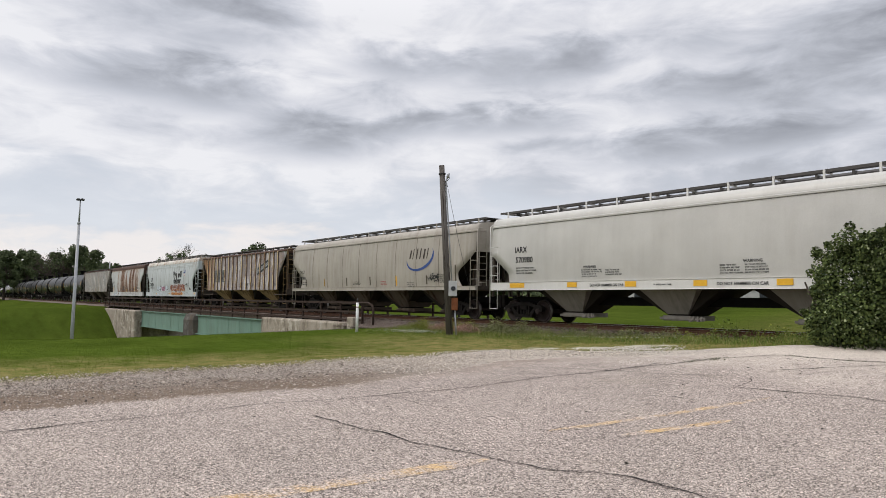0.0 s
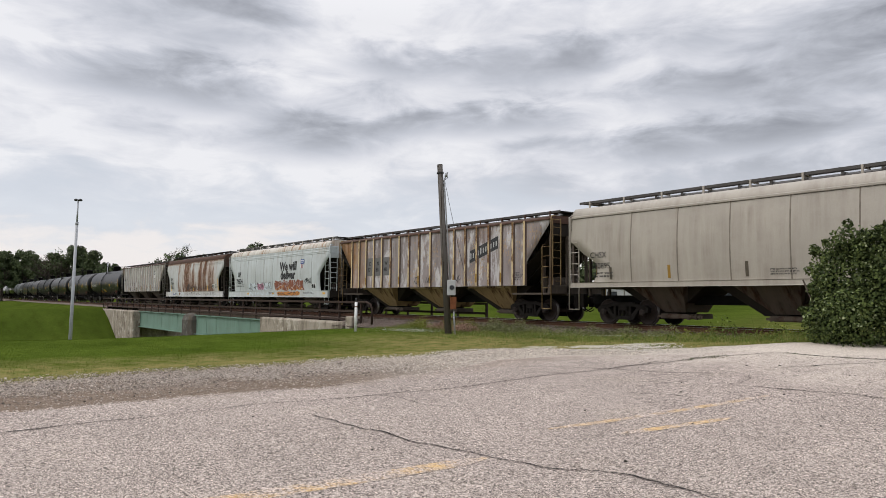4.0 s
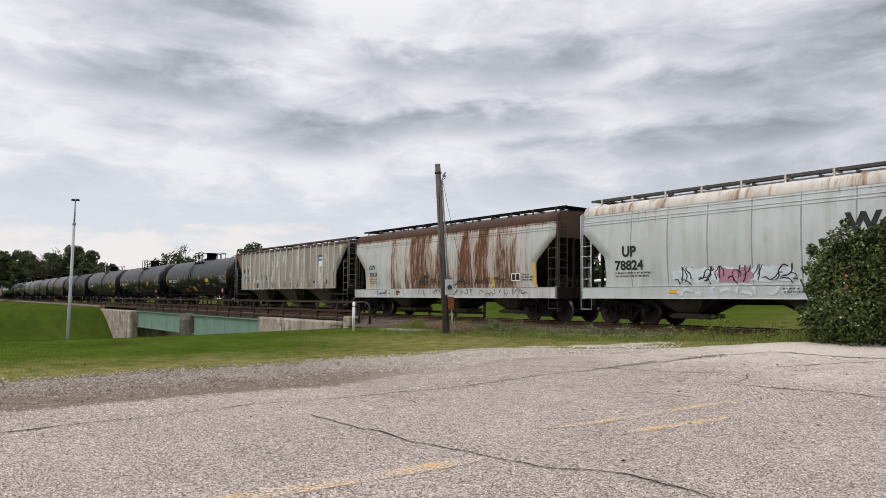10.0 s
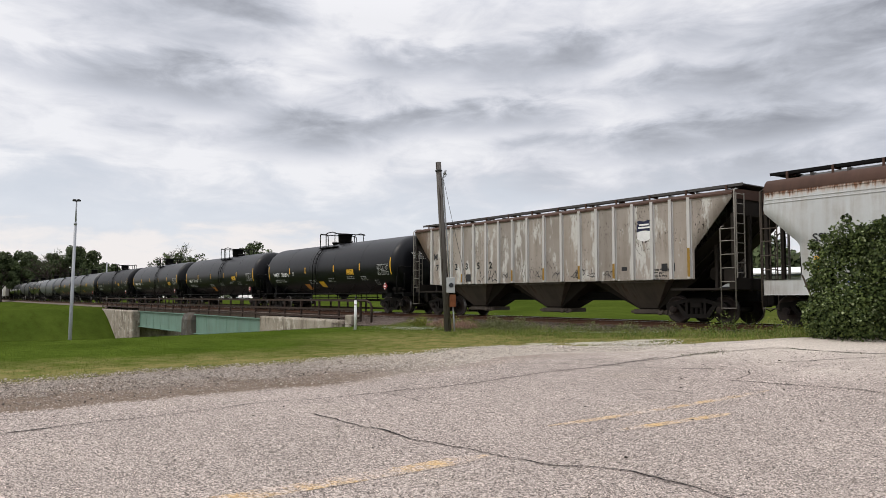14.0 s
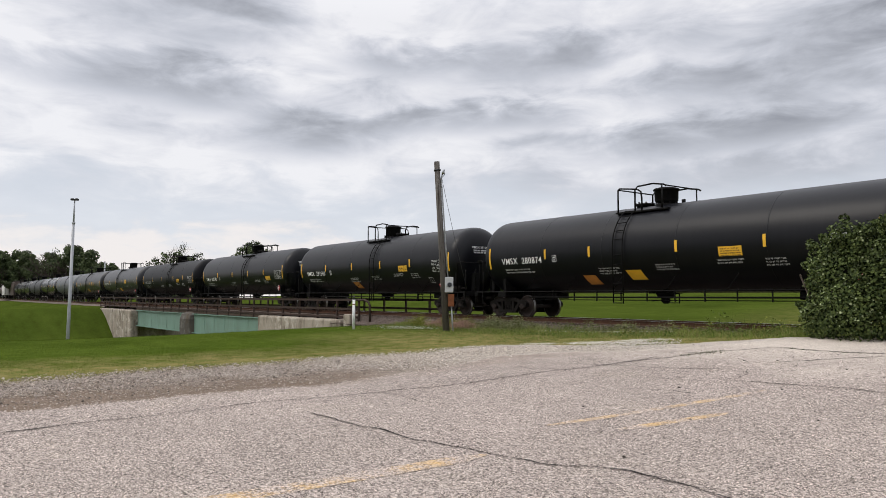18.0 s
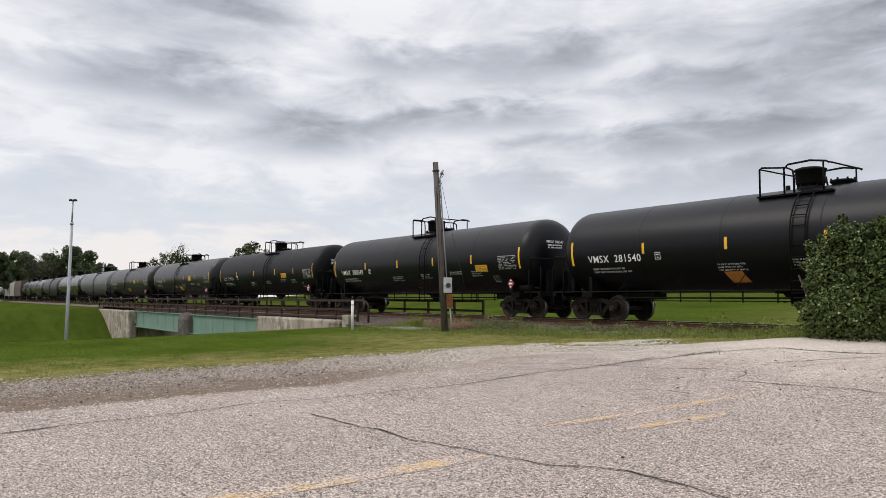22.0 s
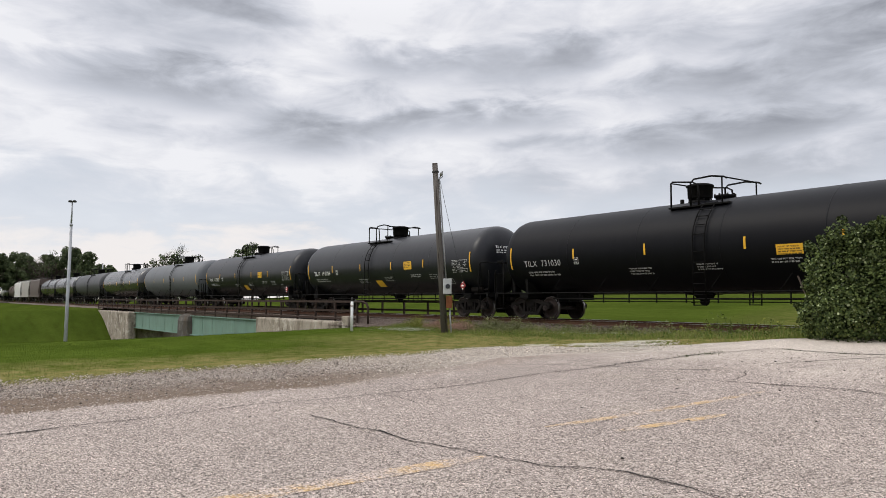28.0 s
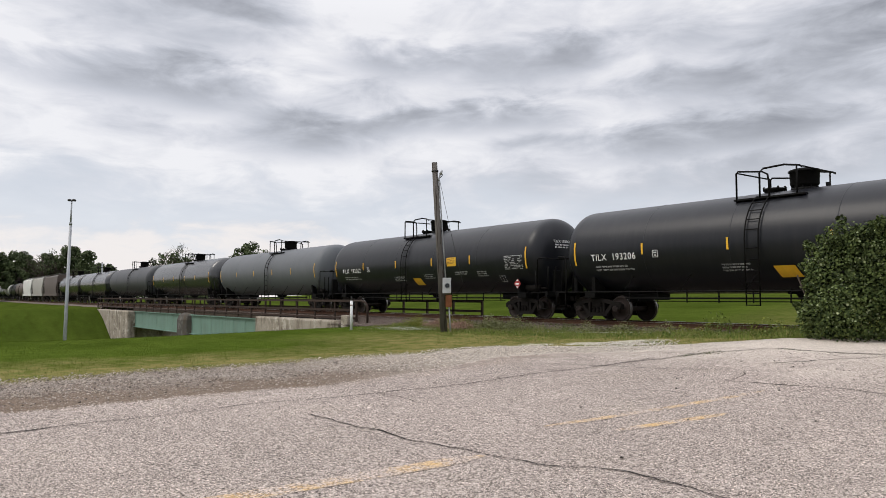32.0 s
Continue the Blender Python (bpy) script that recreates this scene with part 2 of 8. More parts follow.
class Mat:
    """A node material with a principled surface; col() and val() make sockets."""

    def __init__(self, name, rough=0.6, metal=0.0, space="Object", gloss=None):
        self.m = bpy.data.materials.new(name)
        self.m.use_nodes = True
        self.nt = self.m.node_tree
        self.b = self.nt.nodes["Principled BSDF"]
        self.b.inputs["Roughness"].default_value = rough
        self.b.inputs["Metallic"].default_value = metal
        self.b.inputs["Specular IOR Level"].default_value = gloss if gloss is not None else 0.35 if rough < 0.66 else 0.12
        tc = self.nt.nodes.new("ShaderNodeTexCoord")
        self.co = tc.outputs["Object" if space == "World" else space]
        if space == "World":
            self.co = self.nt.nodes.new("ShaderNodeNewGeometry").outputs["Position"]

    def node(self, kind, operation="", data_type="", blend_type="", feature=""):
        n = self.nt.nodes.new(kind)
        if operation:
            n.operation = operation
        if data_type:
            n.data_type = data_type
        if blend_type:
            n.blend_type = blend_type
        if feature:
            n.feature = feature
        return n

    def put(self, socket, value):
        if isinstance(value, bpy.types.NodeSocket):
            self.nt.links.new(value, socket)
        elif isinstance(value, tuple) and len(value) == 3 and socket.type == "RGBA":
            socket.default_value = (*value, 1)
        else:
            socket.default_value = value

    def noise(self, scale, detail=4, rough=0.55, stretch=(1, 1, 1), shift=(0, 0, 0), distort=0.0):
        mp = self.node("ShaderNodeMapping")
        mp.inputs["Scale"].default_value, mp.inputs["Location"].default_value = stretch, shift
        self.nt.links.new(self.co, mp.inputs[0])
        n = self.node("ShaderNodeTexNoise")
        n.inputs["Scale"].default_value, n.inputs["Detail"].default_value = scale, detail
        n.inputs["Roughness"].default_value, n.inputs["Distortion"].default_value = rough, distort
        self.nt.links.new(mp.outputs[0], n.inputs["Vector"])
        return n.outputs[0]

    def cells(self, scale, out="Color", stretch=(1, 1, 1), feature="F1"):
        mp = self.node("ShaderNodeMapping")
        mp.inputs["Scale"].default_value = stretch
        self.nt.links.new(self.co, mp.inputs[0])
        n = self.node("ShaderNodeTexVoronoi", feature=feature)
        n.inputs["Scale"].default_value = scale
        self.nt.links.new(mp.outputs[0], n.inputs["Vector"])
        return n.outputs[out]

    def ramp(self, value, lo, hi, a=0.0, b=1.0):
        n = self.node("ShaderNodeMapRange")
        self.put(n.inputs[0], value)
        for i, q in zip((1, 2, 3, 4), (lo, hi, a, b)):
            n.inputs[i].default_value = q
        return n.outputs[0]

    def op(self, kind, a, b=0.0):
        n = self.node("ShaderNodeMath", operation=kind)
        self.put(n.inputs[0], a), self.put(n.inputs[1], b)
        return n.outputs[0]

    def axis(self, i):
        n = self.node("ShaderNodeSeparateXYZ")
        self.nt.links.new(self.co, n.inputs[0])
        return n.outputs[i]

    def mix(self, f, a, b, blend="MIX"):
        n = self.node("ShaderNodeMix", data_type="RGBA", blend_type=blend)
        self.put(n.inputs[0], f), self.put(n.inputs[6], a), self.put(n.inputs[7], b)
        return n.outputs[2]

    def random(self):
        return self.node("ShaderNodeObjectInfo").outputs["Random"]

    def island(self):
        return self.node("ShaderNodeNewGeometry").outputs["Random Per Island"]

    def shade(self, color, f, amount):
        """Varies a colour's brightness by a factor about 1."""
        v = self.ramp(f, 0.25, 0.75, 1 - amount, 1 + amount)
        n = self.node("ShaderNodeVectorMath", operation="SCALE")
        self.put(n.inputs[0], color if isinstance(color, bpy.types.NodeSocket) else tuple(color))
        self.nt.links.new(v, n.inputs[3])
        return n.outputs[0]

    def bump(self, height, strength=0.3, dist=0.02):
        n = self.node("ShaderNodeBump")
        n.inputs["Strength"].default_value, n.inputs["Distance"].default_value = strength, dist
        self.nt.links.new(height, n.inputs["Height"])
        self.nt.links.new(n.outputs[0], self.b.inputs["Normal"])

    def done(self, color, rough=None):
        self.put(self.b.inputs["Base Color"], color)
        if rough is not None:
            self.put(self.b.inputs["Roughness"], rough)
        return self.m


def plain(name, color, rough=0.6, metal=0.0, vary=0.12, scale=6.0):
    k = Mat(name, rough, metal)
    c = k.shade(color, k.noise(scale, 5), vary)
    c = k.shade(c, k.noise(scale * 9, 3), vary * 0.6)
    return k.done(c, k.ramp(k.noise(scale * 2, 3), 0.3, 0.7, rough - 0.08, rough + 0.08))


def painted(name, color, grime=(0.10, 0.085, 0.07), amount=0.45, rough=0.45, rust=None, rust_lo=0.55, rust_hi=0.68, top=0.0, seed=0.0, flake=None, flake_at=0.6, cluster=False, span=None, panel=False, chips=None, ends=None, gloss=None):
    """Weathered car paint: streaks of grime, faded patches, rust running down from the roof where rust is given, panels of uneven tone, chips, rusty ends."""
    k = Mat(name, rough, gloss=gloss)
    c = k.shade(color, k.noise(0.7, 4, shift=(seed, 0, 0)), 0.10)
    c = k.shade(c, k.noise(30, 3), 0.05)
    if panel:
        c = k.shade(c, k.ramp(k.random(), 0, 1, 0.25, 0.75), 0.22)
        c = k.mix(k.ramp(k.random(), 0.5, 1.0, 0.0, 0.38), c, grime)
    streak = k.noise(1.5, 6, 0.62, (2.6, 1.0, 0.22), (seed, seed, 0))
    patch = k.noise(0.9, 5, 0.6, (1, 1, 1.4), (0, seed, 2))
    f = k.op("MULTIPLY", k.ramp(streak, 0.42, 0.72), k.ramp(patch, 0.3, 0.65))
    c = k.mix(k.op("MULTIPLY", f, amount), c, grime)
    if flake:
        c = k.mix(k.ramp(k.noise(1.1, 8, 0.7, (1.6, 1, 0.5), (seed + 4, 0, 0)), flake_at, flake_at + 0.06), c, flake)
    if chips:
        q = k.op("ADD", k.noise(13.0, 5, 0.7, (1.6, 1, 0.6), (seed, 3, 0)), k.op("MULTIPLY", k.noise(0.8, 3, 0.5, (1, 1, 1), (seed, 9, 0)), 0.5))
        c = k.mix(k.ramp(q, chips[1], chips[1] + 0.03), c, chips[0])
    if ends:
        far = k.op("SUBTRACT", k.ramp(k.noise(1.2, 6, 0.7, (1.5, 1, 0.5), (seed, 5, 0)), 0.2, 0.8, -1.6, 1.6), k.axis(0))
        c = k.mix(k.op("MULTIPLY", k.ramp(far, ends[0], ends[1]), 0.85), c, k.mix(k.noise(3, 5, 0.65), ends[2], (ends[2][0] * 0.3, ends[2][1] * 0.3, ends[2][2] * 0.35)))
    r = rough
    if rust:
        run = k.noise(1.3, 7, 0.66, (2.2, 1.0, 0.13), (seed + 7, 0, 0))
        if cluster:
            fine = k.noise(4.5, 6, 0.7, (2.2, 1.0, 0.35), (seed + 1, 0, 0))
            run = k.op("ADD", k.op("ADD", k.op("MULTIPLY", run, 0.42), k.op("MULTIPLY", fine, 0.30)), k.op("MULTIPLY", k.noise(0.45, 3, 0.5, (1, 0.3, 0.6), (seed + 3, 0, 0)), 0.40))
        if span:
            out = k.op("SUBTRACT", k.op("ABSOLUTE", k.op("SUBTRACT", k.axis(0), span[0])), span[1])
            run = k.op("SUBTRACT", run, k.ramp(out, -0.8, 1.2, 0.0, 0.16))
            # the worst runs hang in columns
            for x0, wide, weight in ((-3.85, 0.5, 0.11), (-1.8, 0.55, 0.06), (0.2, 0.4, 0.06), (2.0, 0.65, 0.10), (3.35, 0.42, 0.15), (4.8, 0.9, 0.06)):
                far = k.op("DIVIDE", k.op("SUBTRACT", k.axis(0), x0), wide)
                run = k.op("ADD", run, k.op("MULTIPLY", k.op("MAXIMUM", k.op("SUBTRACT", 1.0, k.op("MULTIPLY", far, far)), 0.0), weight))
            run = k.op("ADD", run, k.ramp(k.axis(2), 1.6, 3.4, 0.02, -0.05))
            # the roof's rust bleeds over the edge along the whole side
            run = k.op("MAXIMUM", run, k.op("ADD", k.ramp(k.axis(2), 3.55, 4.02, 0.28, 0.66), k.op("MULTIPLY", k.op("SUBTRACT", fine, 0.5), 0.5)))
        if top:
            run = k.op("ADD", run, k.ramp(k.axis(2), 2.2, 4.5, -top, top))
        rf = k.ramp(run, rust_lo, rust_hi)
        if cluster:
            # a thin orange wash round the runs, and bare spots within them
            c = k.mix(k.op("MULTIPLY", k.ramp(run, rust_lo - 0.05, rust_lo + 0.02), 0.5), c, k.mix(k.noise(6, 5, 0.7, (2, 1, 0.4)), (0.50, 0.36, 0.25), (0.34, 0.165, 0.07)))
            rf = k.op("MULTIPLY", rf, k.ramp(k.noise(3.2, 6, 0.75, (2.2, 1, 0.28), (seed, 2, 0)), 0.36, 0.50, 0.2, 1.0))
        rc = k.mix(k.ramp(k.noise(5, 6, 0.7, (2, 1, 0.4)), 0.35, 0.65), rust, (rust[0] * 0.30, rust[1] * 0.32, rust[2] * 0.4))
        c = k.mix(rf, c, rc)
        r = k.ramp(rf, 0, 1, rough, 0.9)
    k.bump(k.noise(2.5, 3), 0.12, 0.03)
    return k.done(c, r)
# ---- materials ----
M_BLACK = painted("tank_black", (0.0028, 0.0031, 0.0050), (0.011, 0.0115, 0.014), 0.3, 0.38, seed=1.0, gloss=0.22)
M_MATT = painted("tank_matt_black", (0.0024, 0.0026, 0.0042), (0.0075, 0.0078, 0.0098), 0.3, 0.46, seed=7.0, gloss=0.14)
M_BLACK2 = painted("tank_black_faded", (0.0090, 0.0097, 0.0130), (0.030, 0.030, 0.032), 0.4, 0.36, seed=5.0, gloss=0.32)
M_GREYTANK = painted("tank_grey", (0.105, 0.112, 0.122), (0.15, 0.145, 0.14), 0.4, 0.5, seed=9.0)
M_SHINY = painted("tank_glossy_black", (0.02, 0.0205, 0.023), (0.04, 0.04, 0.042), 0.3, 0.27, seed=3.0, gloss=0.9)
M_DULLTANK = painted("tank_dull_grey", (0.050, 0.052, 0.057), (0.085, 0.082, 0.08), 0.4, 0.5, seed=15.0, gloss=0.25)
M_UNDER = plain("underframe_black", (0.0055, 0.0052, 0.005), 0.75, 0.0, 0.25, 3.0)
M_FRAME = plain("cast_truck_steel", (0.011, 0.0092, 0.008), 0.8, 0.0, 0.3, 5.0)
M_YELLOW = plain("reflective_yellow", (0.75, 0.42, 0.03), 0.45, 0.0, 0.1, 8.0)
M_WHITE = plain("white_lettering", (0.80, 0.80, 0.79), 0.6, 0.0, 0.12, 5.0)
M_DARK = plain("black_lettering", (0.02, 0.02, 0.022), 0.6, 0.0, 0.2, 5.0)
M_BLUE = plain("blue_paint", (0.03, 0.07, 0.25), 0.5, 0.0, 0.1, 5.0)
M_RED = plain("red_paint", (0.35, 0.04, 0.04), 0.5, 0.0, 0.15, 8.0)
M_RUSTRED = plain("graffiti_rust_red", (0.24, 0.075, 0.04), 0.6, 0.0, 0.2, 3.0)
M_ORANGE = plain("graffiti_orange", (0.50, 0.20, 0.04), 0.6, 0.0, 0.2, 3.0)
M_PALE = plain("graffiti_pale", (0.60, 0.66, 0.70), 0.6, 0.0, 0.15, 3.0)
M_PINK = plain("graffiti_pink", (0.45, 0.22, 0.30), 0.6, 0.0, 0.15, 3.0)
M_NEWGREY = painted("new_light_grey", (0.515, 0.505, 0.475), (0.30, 0.27, 0.23), 0.22, 0.34, seed=2.0)
M_NEWWHITE = painted("sill_white", (0.66, 0.65, 0.62), (0.3, 0.27, 0.22), 0.2, 0.4, seed=2.5)
M_TAN = painted("faded_tan_grey", (0.385, 0.352, 0.305), (0.19, 0.155, 0.12), 0.65, 0.5, seed=11.0)
M_UPGREY = painted("pale_blue_grey", (0.505, 0.545, 0.55), (0.25, 0.20, 0.15), 0.45, 0.5, (0.40, 0.17, 0.055), 0.62, 0.75, 0.13, seed=13.0)
M_RUSTWHITE = painted("rust_streaked_white", (0.505, 0.52, 0.515), (0.26, 0.20, 0.15), 0.9, 0.6, (0.20, 0.085, 0.040), 0.515, 0.585, 0.0, seed=17.0, cluster=True, span=(0.6, 4.6))
M_SILLWHITE = painted("grimy_white_sill", (0.55, 0.56, 0.55), (0.20, 0.15, 0.11), 0.8, 0.6, (0.17, 0.07, 0.035), 0.60, 0.72, seed=18.0)
M_RIBRUST = painted("flaked_rust_grey", (0.335, 0.295, 0.295), (0.115, 0.085, 0.075), 0.95, 0.7, (0.17, 0.075, 0.035), 0.57, 0.70, 0.03, seed=19.0, flake=(0.52, 0.50, 0.51), flake_at=0.525, panel=True, chips=((0.45, 0.30, 0.16), 0.85), ends=(5.2, 7.4, (0.44, 0.22, 0.08)))


def rib_material():
    """Cream paint left on the ribs' faces, rust on their flanks and in long runs."""
    k = Mat("rust_stained_yellow", 0.7)
    face = k.ramp(k.axis(1), -0.066, -0.0735)
    cream = k.shade(k.mix(k.noise(3.0, 5, 0.7, (1, 1, 0.4)), (0.50, 0.36, 0.17), (0.66, 0.55, 0.36)), k.noise(40, 3), 0.12)
    rust = k.mix(k.noise(4.0, 6, 0.7, (1, 1, 0.3)), (0.055, 0.034, 0.026), (0.26, 0.125, 0.05))
    worn = k.op("ADD", k.noise(2.2, 7, 0.72, (3, 3, 0.6)), k.ramp(k.random(), 0, 1, -0.07, 0.07))
    c = k.mix(k.ramp(worn, 0.535, 0.61), cream, rust)
    flank = k.mix(k.noise(2.0, 6, 0.7, (1, 1, 0.4)), (0.075, 0.050, 0.042), (0.25, 0.19, 0.165))
    return k.done(k.mix(face, flank, c))


M_RIBYEL = rib_material()
M_MP = painted("dirty_white_ribbed", (0.37, 0.325, 0.285), (0.18, 0.145, 0.11), 0.9, 0.6, (0.15, 0.07, 0.04), 0.62, 0.74, 0.02, seed=29.0, flake=(0.56, 0.545, 0.51), flake_at=0.545, panel=True, chips=((0.035, 0.025, 0.02), 0.87), ends=(7.0, 7.9, (0.22, 0.13, 0.08)))
M_RIBWHITE = painted("rib_white", (0.54, 0.525, 0.505), (0.2, 0.16, 0.12), 0.6, 0.6, seed=31.0)
M_BROWNCAR = painted("brown_car", (0.10, 0.075, 0.065), (0.06, 0.05, 0.04), 0.5, 0.6, seed=37.0)
M_LGREYCAR = painted("light_grey_car", (0.38, 0.36, 0.33), (0.2, 0.17, 0.14), 0.4, 0.5, seed=41.0)
M_WHITECAR = painted("white_car", (0.66, 0.65, 0.62), (0.35, 0.3, 0.25), 0.3, 0.5, seed=43.0)
M_ROOFRUST = painted("rusted_roof", (0.085, 0.05, 0.038), (0.04, 0.03, 0.025), 0.6, 0.8, seed=47.0)
M_HOPDIRT = painted("dirty_hopper_chute", (0.095, 0.078, 0.064), (0.030, 0.026, 0.023), 0.8, 0.75, (0.09, 0.045, 0.025), 0.58, 0.72, seed=53.0)
# grime and the shade under the slopes, both put into one dark colour
M_DIRTSHADE = painted("grimy_shaded_slope", (0.030, 0.025, 0.021), (0.02, 0.018, 0.016), 0.7, 0.85, seed=57.0)
M_CHUTEGREY = painted("grey_hopper_chute", (0.26, 0.24, 0.21), (0.08, 0.068, 0.056), 0.7, 0.7, seed=59.0)
M_CHUTETAN = painted("tan_hopper_chute", (0.105, 0.083, 0.066), (0.035, 0.028, 0.024), 0.85, 0.75, (0.085, 0.045, 0.028), 0.50, 0.64, seed=83.0)
M_CHUTEYEL = painted("yellow_hopper_chute", (0.30, 0.215, 0.105), (0.10, 0.07, 0.045), 0.7, 0.75, (0.09, 0.045, 0.028), 0.52, 0.66, seed=67.0)
M_UPROOF = painted("rust_dusted_roof", (0.56, 0.53, 0.48), (0.25, 0.20, 0.15), 0.5, 0.6, (0.40, 0.20, 0.08), 0.50, 0.66, seed=71.0)
M_OLDYEL = plain("dirty_old_yellow", (0.30, 0.18, 0.04), 0.7, 0.0, 0.2, 8.0)
M_DULLMARK = plain("dull_dirty_reflector", (0.10, 0.085, 0.065), 0.7, 0.0, 0.2, 8.0)
M_SEAMTAN = plain("grimy_seam", (0.20, 0.175, 0.145), 0.7, 0.0, 0.3, 3.0)
M_SEAMDARK = plain("dark_seam", (0.07, 0.065, 0.06), 0.7, 0.0, 0.3, 3.0)
M_SEAMGREY = plain("grey_seam", (0.30, 0.31, 0.30), 0.7, 0.0, 0.3, 3.0)
M_CLOVER = plain("cream_clover", (0.62, 0.62, 0.52), 0.8, 0.0, 0.1, 8.0)
M_EMBLEM = plain("dark_brown_emblem", (0.045, 0.032, 0.026), 0.6, 0.0, 0.2, 5.0)
M_DARKPANEL = painted("dark_grey_panel", (0.15, 0.148, 0.15), (0.20, 0.17, 0.15), 0.6, 0.7, seed=73.0, flake=(0.25, 0.235, 0.23), flake_at=0.58)
M_SIGN = painted("dark_painted_band", (0.045, 0.048, 0.052), (0.14, 0.12, 0.11), 0.5, 0.7, seed=74.0, flake=(0.17, 0.165, 0.165), flake_at=0.60)
M_FADEWHITE = plain("faded_white_lettering", (0.42, 0.42, 0.42), 0.7, 0.0, 0.25, 5.0)
M_GRATE = plain("board_steel_and_hatch_shade", (0.075, 0.070, 0.066), 0.65, 0.3, 0.2, 4.0)


def wheel_material():
    k = Mat("wheel_steel", 0.6, 0.2)
    r = k.op("SQRT", k.op("ADD", k.op("POWER", k.axis(0), 2.0), k.op("POWER", k.axis(2), 2.0)))
    rim = k.op("MULTIPLY", k.ramp(r, 0.448, 0.452), k.ramp(r, 0.474, 0.468))
    base = k.shade(k.mix(k.noise(6, 4), (0.032, 0.019, 0.014), (0.016, 0.013, 0.012)), k.noise(14, 4), 0.3)
    k.put(k.b.inputs["Metallic"], rim)
    return k.done(k.mix(rim, base, (0.22, 0.21, 0.20)), k.ramp(rim, 0, 1, 0.75, 0.3))


M_WHEEL = wheel_material()
# ---- ground ----
def ss(a, b, x):
    t = min(1.0, max(0.0, (x - a) / (b - a)))
    return t * t * (3 - 2 * t)


def lie(x, y):
    """Height of the open ground."""
    s, u = -x, y
    z = -0.77 + (0.27 + 0.42 * ss(20, 7, s)) * ss(5, 19, u)
    z = z * (1 - ss(19.3, 20.6, u)) + -0.42 * ss(19.3, 20.6, u)
    if u > 24:
        z = -0.42 - 0.25 * ss(24, 34, u) + 2.2 * ss(33, 60, u) * (1 - ss(110, 170, s))
    # the cutting that the bridge spans
    down = ss(29.5, 49, s) * (1 - ss(83.5, 98.5, s)) * (1 - ss(27, 38, u))
    z += (-5.6 - z) * down
    # the line runs on a low bank beyond the bridge
    z -= 0.62 * ss(96, 112, s) * (1 - ss(track_y(x) - 6.0, track_y(x) - 3.0, u)) * (1 - ss(300, 420, s))
    return z + 0.03 * noise.noise((x * 0.25, y * 0.25, 0)) + 0.012 * noise.noise((x * 1.3, y * 1.3, 4)) * (1 if u > 13 or s > 13 else 0)


def track_y(x):
    far = max(0.0, -x - 80.0)
    return TRACK_Y + far * far / 7300


def steps(a, b, n, power=1.0):
    return [a + (b - a) * (i / n) ** power for i in range(n + 1)]


def dryness(k):
    """Thin yellowed turf along the lot and by the track, from 0 to 1."""
    x, y = k.axis(0), k.axis(1)
    edge = k.op("ADD", x, k.ramp(k.noise(0.5, 6, 0.65), 0.2, 0.8, -1.6, 1.6))
    side = k.op("MULTIPLY", k.ramp(edge, -21.4, -17.4), k.ramp(y, 15.5, 13.5, 0.55, 1.0))
    near = k.op("MULTIPLY", k.ramp(y, 10.0, 13.0), k.op("MULTIPLY", k.ramp(x, -27.0, -20.0), k.ramp(y, 19.0, 17.0, 0.4, 1.0)))
    both = k.op("MAXIMUM", side, near)
    return k.op("MULTIPLY", both, k.ramp(k.noise(2.0, 7, 0.75), 0.36, 0.58, 0.12, 1.0))


# bare patches of crushed pale stone in the turf: centre and half sizes
BARE_STONE = ((-13.6, 14.9, 0.85, 0.55), (-12.7, 15.9, 0.75, 0.8), (-15.0, 14.4, 0.7, 0.35), (-14.6, 13.3, 1.4, 0.4))


def on_bare_stone(x, y):
    return any(((x - a) / p) ** 2 + ((y - b) / q) ** 2 + 1.3 * noise.noise((x * 1.7, y * 1.7, 2.0)) < 0.8 for a, b, p, q in BARE_STONE)


